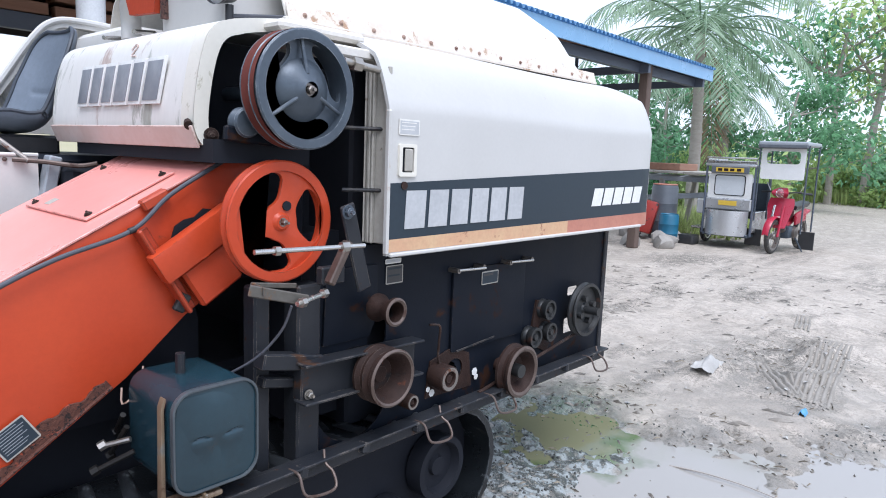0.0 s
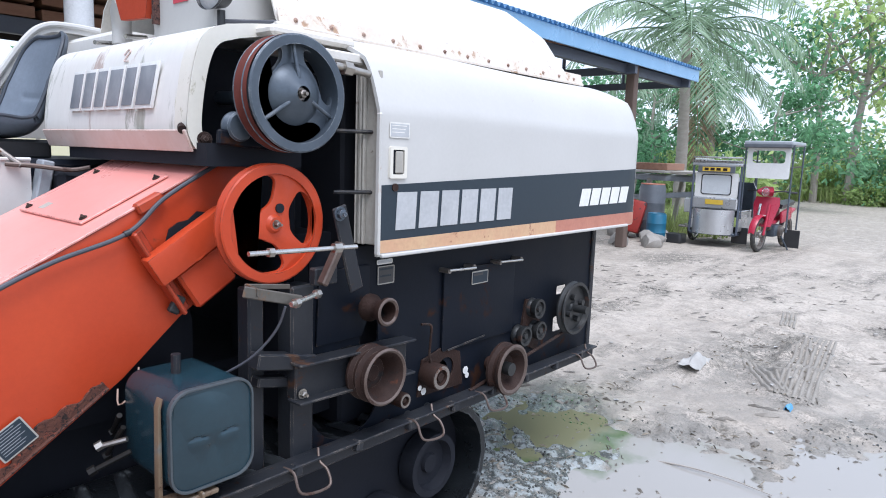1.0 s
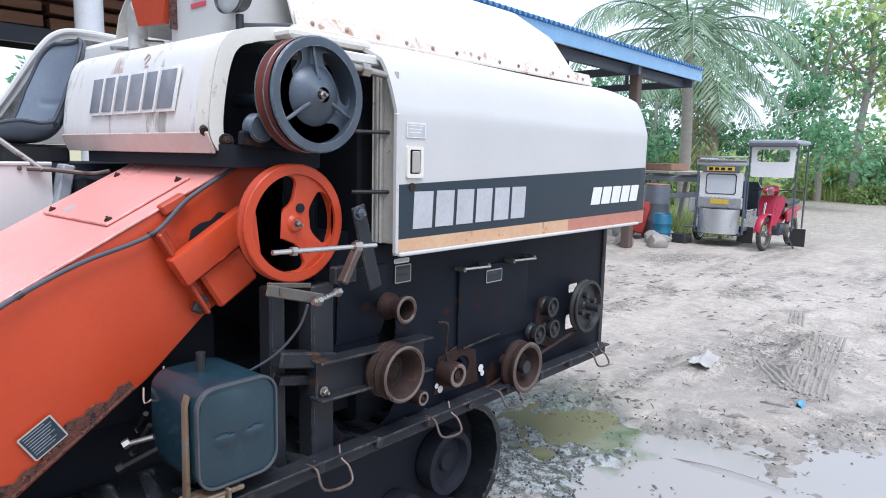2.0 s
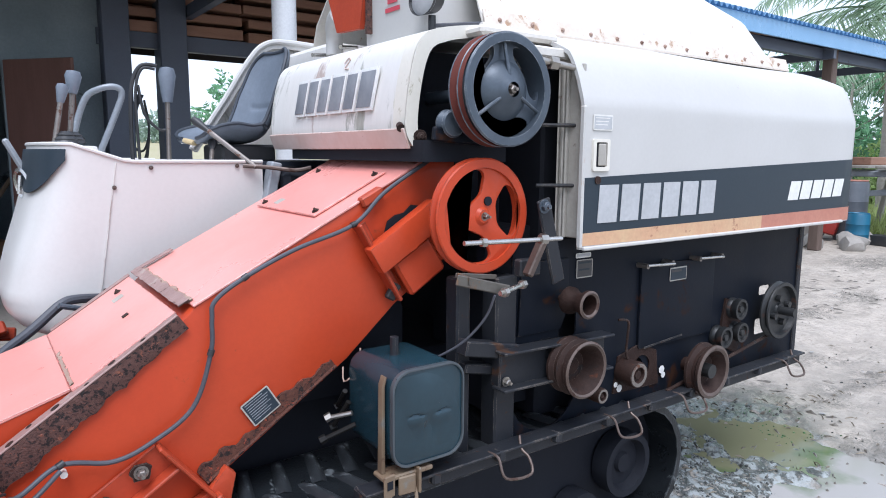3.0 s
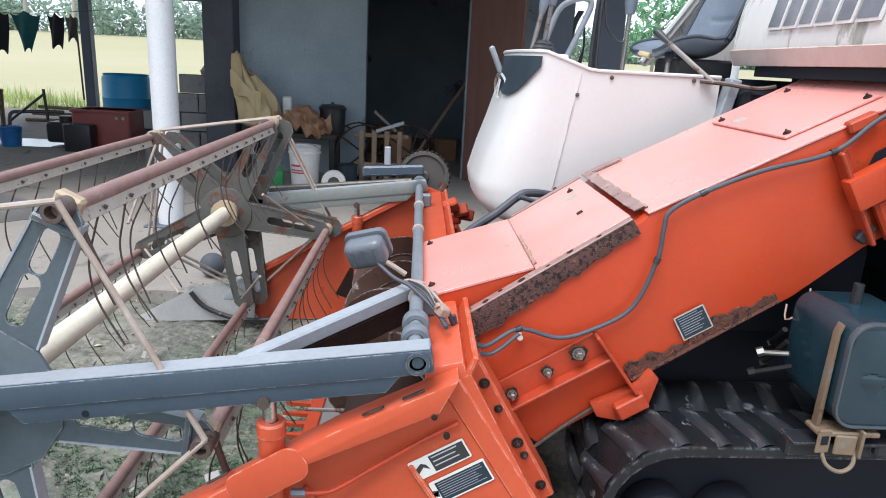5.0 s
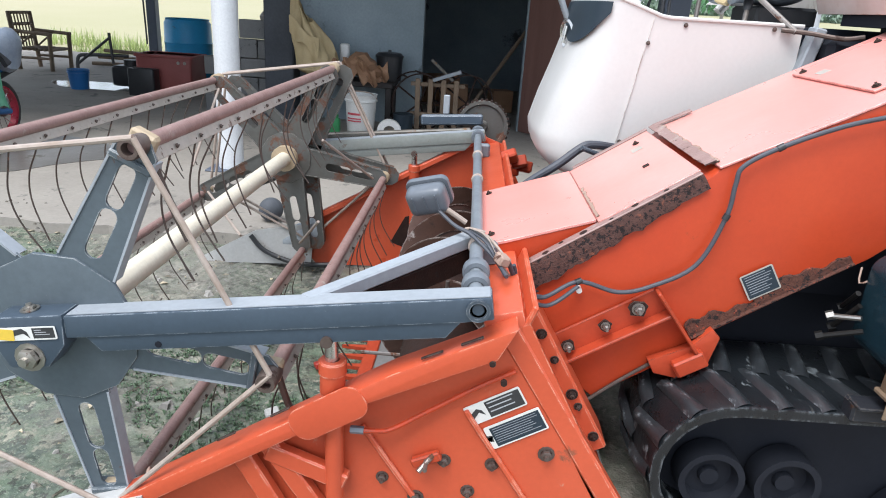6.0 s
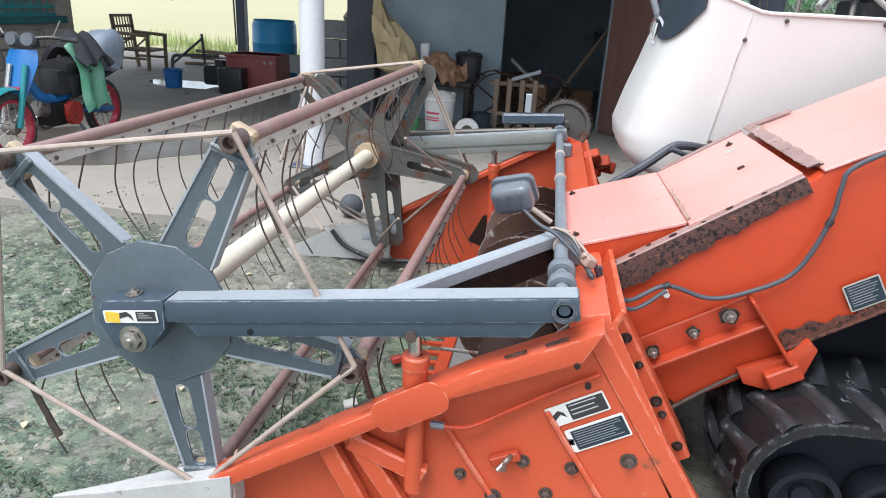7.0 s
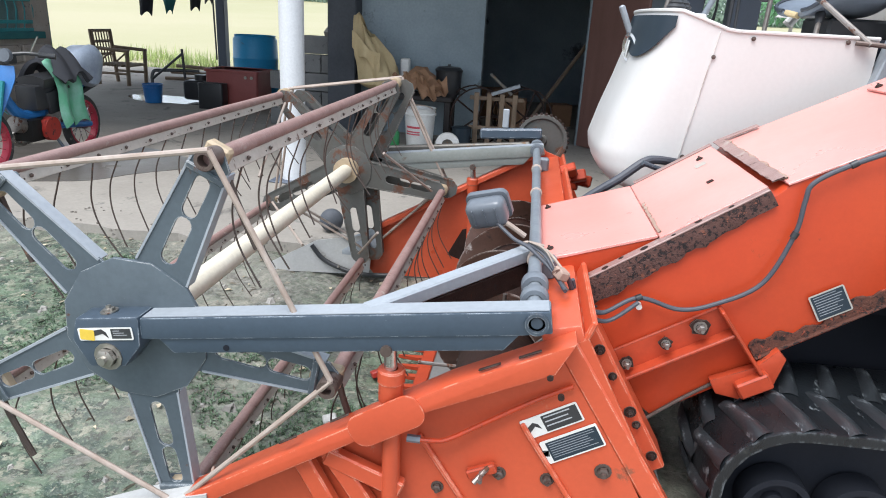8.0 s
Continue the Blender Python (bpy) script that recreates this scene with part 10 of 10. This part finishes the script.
part("core", lathe(B(), [(0.0, -0.01), (0.03, -0.02), (0.055, -0.025), (0.055, 0.025), (0, 0.01)], axis_m((-2.42, 4.9, 0.215), (-2.3, 4.0, 0.215)), 20), "tank_rim", rl)
cn = thing("paint_can", (-2.35, 5.45, 0.1), "dark blue paint can by the wall", "can")
part("body", lathe(B(), [(0, 0), (0.1, 0), (0.1, 0.2), (0.104, 0.205), (0.095, 0.21), (0, 0.2)], pose(-2.35, 5.45, 0.1), 24), "charcoal", cn)
bin_ = thing("black_bin", (-5.7, 6.83, 0.1), "open black plastic bin against the crate", "bin")
part("body", plate(B(), rrect(-5.86, 6.74, -5.53, 6.92, 0.03), 0.1, 0.42, None, [rrect(-5.84, 6.76, -5.55, 6.9, 0.02)], bev=0.004), "plastic", bin_)
part("bottom", box(B(), (-5.695, 6.83, 0.115), (0.3, 0.15, 0.03)), "plastic", bin_)
# welding set / pump with bent frame on wet floor
pm = thing("water_pump", (-6.3, 7.5, 0.1), "black motor pump with a bent pipe frame", "pump")
part("motor", box(B(), (-6.15, 7.55, 0.26), (0.42, 0.3, 0.26), None, 0.06, 3), "plastic", pm)
part("cap", rod(B(), (-6.15, 7.55, 0.38), (-6.15, 7.55, 0.46), 0.09, 16), "plastic", pm)
part("frame", sweep(B(), [(-6.7, 7.3, 0.1), (-6.72, 7.32, 0.45), (-6.6, 7.4, 0.5), (-6.2, 7.6, 0.5)], 0.022, 8), "plastic", pm)
part("pull_bar", rod(B(), (-6.7, 7.3, 0.4), (-6.38, 7.5, 0.72), 0.016, 8), "plastic", pm)
part("pull_bar", rod(B(), (-6.38, 7.5, 0.78), (-6.36, 7.5, 0.4), 0.018, 8), "plastic", pm)
pm.location += Vector((0.05, -0.2, 0.0))
wsp = thing("wet_patch", (-6.2, 7.3, 0.1), "thin film of water spilt on the concrete", "spilt water", kind="structure")
part("film", plate(B(), [(-6.3 + (0.9 + 0.15 * math.sin(3 * a)) * math.cos(a), 7.35 + (0.45 + 0.1 * math.cos(2 * a)) * math.sin(a)) for a in [i * 0.2244 for i in range(28)]], 0.1005, 0.104), "water", wsp)
# bamboo chair
ch = thing("bamboo_chair", (-8.2, 8.7, 0.1), "dark weathered bamboo armchair", "chair")
for y in (8.4, 8.95):
    part("front_leg", rod(B(), (-7.95, y, 0.1), (-7.93, y, 0.7), 0.035, 10), "bamboo", ch)
    part("back_leg", rod(B(), (-8.5, y, 0.1), (-8.58, y, 1.02), 0.035, 10), "bamboo", ch)
    part("arm", rod(B(), (-8.54, y, 0.72), (-7.9, y, 0.69), 0.03, 10), "bamboo", ch)
    part("stretcher", rod(B(), (-8.5, y, 0.3), (-7.95, y, 0.3), 0.022, 8), "bamboo", ch)
    part("brace", rod(B(), (-8.5, y, 0.46), (-8.2, y, 0.7), 0.016, 8), "bamboo", ch)
for z in (1.0, 0.82, 0.6):
    part("back_rail", rod(B(), (-8.5 - 0.08 * z, 8.38, z), (-8.5 - 0.08 * z, 8.97, z), 0.026, 10), "bamboo", ch)
for k in range(7):
    part("seat_slat", rod(B(), (-8.48 + k * 0.088, 8.38, 0.44), (-8.48 + k * 0.088, 8.97, 0.44), 0.024, 8), "bamboo", ch)
    part("back_slat", rod(B(), (-8.52, 8.44 + k * 0.08, 0.46), (-8.57, 8.44 + k * 0.08, 1.0), 0.012, 8), "bamboo", ch)
ch.scale = (0.88, 0.88, 0.88)
ch.location += Vector((0.1, 0.05, 0.0))
for k in range(3):
    bt = thing("bamboo_pole", (-7.6, 9.6 + 0.2 * k, 0.1), "weathered pole lying at the floor's edge", "pole", "poles on the floor")
    part("pole", rod(B(), (-7.9, 9.6 + 0.2 * k, 0.14 + 0.09 * k), (-6.6, 9.8 + 0.15 * k, 0.14 + 0.07 * k), 0.03, 8), "bamboo", bt)
# low wall of hollow blocks between the post and the column
lw = thing("low_block_wall", (-4.1, 6.05, 0.1), "low unplastered wall of grey hollow blocks", "block wall")
bb = B()
box(bb, (0, 0, 0), (0.39, 0.15, 0.19), None, 0.006)
bme = mesh_of("block", bb, "block")
for r in range(5):
    for c in range(3):
        x = -4.4 + c * 0.4 + (0.2 if r % 2 else 0)
        if x > -3.76 or (r == 4 and c == 0):
            continue
        piece("block", bme, pose(x, 6.05 + 0.008 * ((r * 7 + c * 3) % 3), 0.2 + r * 0.2), lw)
bl = thing("loose_stone", (-3.9, 6.05, 1.09), "small dark stone on the block wall", "stone")
part("lump", lathe(B(), [(0, 0), (0.06, 0.01), (0.07, 0.05), (0.03, 0.1), (0, 0.11)], pose(-3.92, 6.05, 1.09), 8), "stone", bl)


# sacks and cartons on a bench against the store wall
def crumple(bm, c, rad, amp, f, seed, sub=3):
    n0 = len(bm.verts)
    bmesh.ops.create_icosphere(bm, subdivisions=sub, radius=1.0, matrix=Matrix.Translation(c) @ Matrix.Diagonal((*rad, 1)))
    bm.verts.ensure_lookup_table()
    o = Vector((seed, seed * 0.7, -seed))
    for v in list(bm.verts)[n0:]:
        d = (v.co - Vector(c))
        k = noise.noise(v.co * f + o) + 0.5 * noise.noise(v.co * f * 2.6 + o)
        v.co += d.normalized() * amp * k if d.length else Vector()
    return bm


bn = thing("work_bench", (-3.0, 5.75, 0.1), "rough dark timber bench against the store wall", "bench")
part("top", box(B(), (-2.95, 5.75, 0.56), (0.95, 0.5, 0.05), None, 0.008), "loft_dark", bn)
for x in (-3.38, -2.52):
    for y in (5.55, 5.95):
        part("leg", box(B(), (x, y, 0.33), (0.06, 0.06, 0.44), None, 0.006), "loft_dark", bn)
sk = thing("yellow_sack", (-3.3, 5.75, 0.585), "dusty yellow woven sack slumped against the column", "sack")
def slump(u, v):
    """A half-empty sack: round at the bottom, pleated and leaning over towards its mouth."""
    a = 2 * math.pi * u
    r = 0.21 * (min(1.0, v / 0.1) ** 0.5) * (1 - 0.55 * max(0.0, (v - 0.45) / 0.55) ** 1.3)
    r *= 1 + (0.05 + 0.16 * v) * math.sin(5 * a + 3 * v) + 0.07 * math.sin(11 * a - 6 * v) + 0.1 * noise.noise((math.cos(a) * 1.6, math.sin(a) * 1.6, 4 * v))
    return Vector((-3.27 - 0.17 * v ** 1.5 + r * math.cos(a), 5.7 + 0.75 * r * math.sin(a), 0.586 + 0.66 * v - 0.12 * v * math.cos(a) + 0.03 * math.sin(3 * a + 1.0) * v))


part("body", shell(B(), slump, 72, 40, 0.0), "sack", sk)
part("fallen_mouth", shell(B(), lambda u, v: Vector((-3.53 + 0.3 * u, 5.53 + 0.03 * math.sin(10 * u) * v, 1.16 - 0.2 * u + 0.03 * math.sin(6 * u + 1) - v * (0.16 + 0.05 * math.sin(9 * u)))), 24, 8, 0.005), "sack", sk)
ct = thing("paper_sacks", (-2.75, 5.7, 0.585), "heap of crumpled brown paper sacks on the bench", "paper sacks")
part("heap", crumple(B(), (-2.8, 5.66, 0.69), (0.2, 0.15, 0.1), 0.11, 6, 2.2), "carton", ct)
rnd = random.Random(46)
for k in range(4):
    px_, py_, pz_ = -2.98 + 0.13 * k, 5.58 + rnd.uniform(-0.06, 0.05), 0.7 + rnd.uniform(-0.06, 0.1)
    ta, tb2 = rnd.uniform(-0.9, 0.9), rnd.uniform(-0.5, 0.5)
    part("torn_sheet", shell(B(), lambda u, v: Vector((px_ + 0.2 * (u - 0.5) * math.cos(ta) - 0.03 * v, py_ - 0.05 + 0.03 * math.sin(7 * u + 4 * v + k), pz_ + 0.16 * (v - 0.5) + 0.1 * (u - 0.5) * math.sin(ta) + 0.02 * math.sin(11 * u + k) * (1 + tb2))), 10, 8, 0.003), "carton", ct)
tb_ = thing("black_tub", (-2.58, 5.85, 0.585), "round black lidded tub on the bench", "tub")
part("body", lathe(B(), [(0, 0), (0.13, 0), (0.14, 0.24), (0, 0.24)], pose(-2.56, 5.87, 0.585), 24), "plastic", tb_)
part("lid", lathe(B(), [(0.145, 0.23), (0.15, 0.25), (0.12, 0.28), (0.02, 0.29), (0.015, 0.31), (0, 0.31)], pose(-2.56, 5.87, 0.585), 24), "plastic", tb_)
jug = thing("white_jug", (-3.02, 5.85, 0.585), "small white plastic jug behind the sack", "jug")
part("body", box(B(), (-3.03, 5.85, 0.76), (0.1, 0.1, 0.34), None, 0.03, 3), "bucket", jug)
# iron junk in the doorway: caged wheels, frame, leaning pole
jk = thing("iron_cage_wheels", (-1.95, 5.75, 0.1), "rusty iron cage wheels standing by the doorway", "cage wheels")
for k, (x, y, r) in enumerate(((-2.2, 5.75, 0.3), (-1.72, 5.95, 0.3))):
    m = axis_m((x, y - 0.12, 0.1 + r), (x + 0.3, y - 1, 0.1 + r))
    for z in (0.0, -0.24):
        part("hoop", lathe(B(), [(r - 0.012, z - 0.012), (r, z - 0.012), (r, z + 0.012), (r - 0.012, z + 0.012), (r - 0.012, z - 0.012)], m, 32), "rust", jk)
    for j in range(12):
        a = j * 0.5236
        part("bar", rod(B(), m @ Vector((r * math.cos(a), r * math.sin(a), 0.0)), m @ Vector((r * math.cos(a), r * math.sin(a), -0.24)), 0.009, 6), "rust", jk)
    for j in range(5):
        a = j * 1.2566
        part("spoke", rod(B(), m @ Vector((0, 0, 0)), m @ Vector((r * math.cos(a), r * math.sin(a), 0)), 0.01, 6), "rust", jk)
rk = thing("slatted_rack", (-2.0, 5.55, 0.1), "rough brown slatted rack by the doorway", "rack")
for k in range(4):
    part("slat", box(B(), (-2.22 + k * 0.13, 5.55, 0.38), (0.05, 0.03, 0.56), pose(0, 0, 0, 8, 0, 0), 0.004), "bamboo", rk)
for z in (0.3, 0.6):
    part("rail", box(B(), (-2.02, 5.57, z), (0.55, 0.03, 0.04), None, 0.004), "bamboo", rk)
part("crossed_strip", box(B(), (-1.93, 5.5, 0.7), (0.3, 0.02, 0.035), pose(0, 0, 0, 0, -18, 15), 0.003), "arm_light", rk)
part("crossed_strip", box(B(), (-1.98, 5.53, 0.75), (0.3, 0.02, 0.03), pose(0, 0, 0, 0, 40, 0), 0.003), "tank_rim", rk)
lp = thing("leaning_pole", (-1.4, 7.2, 0.1), "dark pole leaning inside the store", "pole")
part("pole", rod(B(), (-1.75, 7.0, 0.1), (-0.95, 7.4, 1.3), 0.025, 8), "bamboo", lp)
for k, (x, y, s) in enumerate(((-1.9, 7.2, 0.35), (-1.3, 7.6, 0.28), (-2.1, 7.9, 0.4))):
    bx = thing("store_box", (x, y, 0.1), "dark box stored inside the doorway", "box", "boxes in the store")
    part("body", box(B(), (x, y, 0.1 + s / 2), (s, s * 0.8, s), pose(0, 0, 0, 0, 0, 20 * k), 0.01), "carton", bx)
bt = thing("ball", (-2.78, 2.33, 0.1), "small scuffed dark grey ball on the floor", "ball")
bm = B()
bmesh.ops.create_icosphere(bm, subdivisions=3, radius=0.07, matrix=Matrix.Translation((-2.78, 2.33, 0.17)))
part("ball", bm, "plaster_dark", bt)

# ---- neighbouring house wall with lattice windows, washing line ----
bm = B()
plate(bm, [(1.2, 0.0), (5.7, 0.0), (5.7, 3.2), (1.2, 3.2)], -7.15, -7.0, YZ, [rrect(1.6, 0.98, 5.45, 2.3, 0.01)])
hw = tagged(part("wall_house", bm, "house_block", None, "unplastered house wall with a long lattice window"), "", "wall", kind="structure")
bm = B()
box(bm, (-9.0, 5.77, 1.6), (3.8, 0.15, 3.2))
tagged(part("wall_house_end", bm, "teal_wall", None, "teal-washed end wall of the house"), "", "wall", kind="structure")
wb_ = B()
box(wb_, (0, 0, 0), (0.05, 0.37, 0.17), None, 0.006)
wme_ = mesh_of("block", wb_, "house_block")
for r in range(4):
    for c in range(10):
        piece("block", wme_, pose(-6.985, 1.6 + c * 0.4 + (0.2 if r % 2 else 0), 0.2 + r * 0.19), hw)
lt_ = tagged(thing("window_lattice", (-7.02, 3.5, 1.0), "teal painted wire lattice in the house window", "window lattice"), kind="structure")
for y in [1.62 + 0.12 * k for k in range(33)]:
    part("wire", sweep(B(), [(-7.02, y, 0.99), (-7.0, y + 0.02, 1.2), (-7.02, y, 1.4), (-7.0, y + 0.02, 1.7), (-7.02, y, 2.29)], 0.007, 5, 2), "teal", lt_)
for z in (1.0, 1.08, 1.3, 1.6, 1.9, 2.28):
    part("rail", box(B(), (-7.0, 3.52, z), (0.03, 3.84, 0.035)), "teal", lt_)
part("sill", box(B(), (-6.97, 3.52, 0.95), (0.12, 4.0, 0.07), None, 0.008), "cloth_teal", lt_)
bm = B()
box(bm, (-8.0, 3.5, 1.6), (0.1, 4.4, 3.2))
tagged(part("wall_house_inner", bm, "teal_wall", None, "dim inner wall behind the lattice"), "", "wall", kind="structure")
ln = thing("washing_line", (-7.3, 8.6, 1.9), "washing line with a few dark clothes", "washing line")
part("cord", sweep(B(), [(-8.9, 8.0, 1.8), (-7.2, 8.0, 1.68), (-5.7, 8.0, 1.8)], 0.004, 5, 6), "plastic", ln)
for k, (x, w, h, mt) in enumerate(((-7.2, 0.26, 0.5, "cloth_dark"), (-6.85, 0.38, 0.46, "cloth_teal"), (-6.46, 0.2, 0.4, "cloth_dark"), (-6.26, 0.15, 0.3, "tank_rim"))):
    y = 8.0
    part("cloth", shell(B(), lambda u, v: Vector((x + (u - 0.5) * w * (1 - (0.75 * v if k == 1 else 0.25 * v)), y + 0.03 * math.sin(7 * u + 3 * v), 1.69 - h * v - 0.03 * math.sin(u * 9))), 12, 10, 0.004), mt, ln)
part("hanging_cord", rod(B(), (-6.2, 8.0, 1.68), (-6.18, 8.0, 0.62), 0.012, 6), "plastic", ln)
hose = thing("coiled_cable", (-0.02, 6.0, 1.4), "black cable hanging in loops beside the column", "cable")
for k in range(3):
    part("loop", sweep(B(), [(-0.02 + 0.02 * k, 5.95, 1.95), (-0.1 + 0.02 * k, 5.93, 1.75), (-0.09, 5.93, 1.45 - 0.1 * k), (0.0, 5.94, 1.4 - 0.1 * k), (0.06, 5.94, 1.6), (0.03, 5.95, 1.9)], 0.012, 6, 6), "plastic", hose)
# litter in the mud
for k, (x, y, mt, lb_) in enumerate(((2.75, -0.56, "blue_litter", "scrap of blue plastic in the mud"), (3.06, 0.1, "paper", "pale torn bag on the mud heap"), (-3.25, -0.35, "paper", "scrap of white paper in the weeds"), (2.1, 0.8, "paper", "pale scrap on the mud"))):
    lt2 = thing("litter", (x, y, 0), lb_, "litter")
    s = 0.13 if k == 1 else 0.04
    part("scrap", shell(B(), lambda u, v: Vector((x + (u - 0.5) * s * 2, y + (v - 0.5) * s, ground_z(x, y) + 0.02 + (0.045 if k == 1 else 0.02) * (math.sin(math.pi * u) * math.sin(math.pi * v) + 0.8 * noise.noise((u * 2.6 + k, v * 2.2, 0.0)) + 0.3 * noise.noise((u * 6 + k, v * 6, 4.0))) - 0.02 * abs(2 * v - 1) ** 3)), 16, 12, 0.003), mt, lt2)
tw = thing("twig", (1.68, -0.45, 0.0), "thin dry twig lying across the puddle's edge", "twig")
part("stem", sweep(B(), [(1.66, -0.17, ground_z(1.66, -0.17) + 0.012), (1.68, -0.36, max(ground_z(1.68, -0.36), -0.03) + 0.012), (1.7, -0.56, max(ground_z(1.7, -0.56), -0.03) + 0.014), (1.68, -0.76, max(ground_z(1.68, -0.76), -0.03) + 0.012)], 0.005, 6, 6, 0.4), "bark", tw)
for k in range(14):
    rr = random.Random(k + 500)
    x, y = -1.95 + rr.uniform(-0.3, 0.25), 0.55 + rr.uniform(-0.45, 0.5)
    ob = thing("broken_brick_bit", (x, y, 0.06), "broken red bit lying under the header", "brick bit", "red bits under the header")
    part("bit", box(B(), (x, y, ground_z(x, y) + 0.03), (rr.uniform(0.03, 0.08), rr.uniform(0.02, 0.05), 0.025), pose(0, 0, 0, rr.uniform(-30, 30), rr.uniform(-30, 30), rr.uniform(0, 180)), 0.004), "engine_red" if k % 3 else "paper", ob)
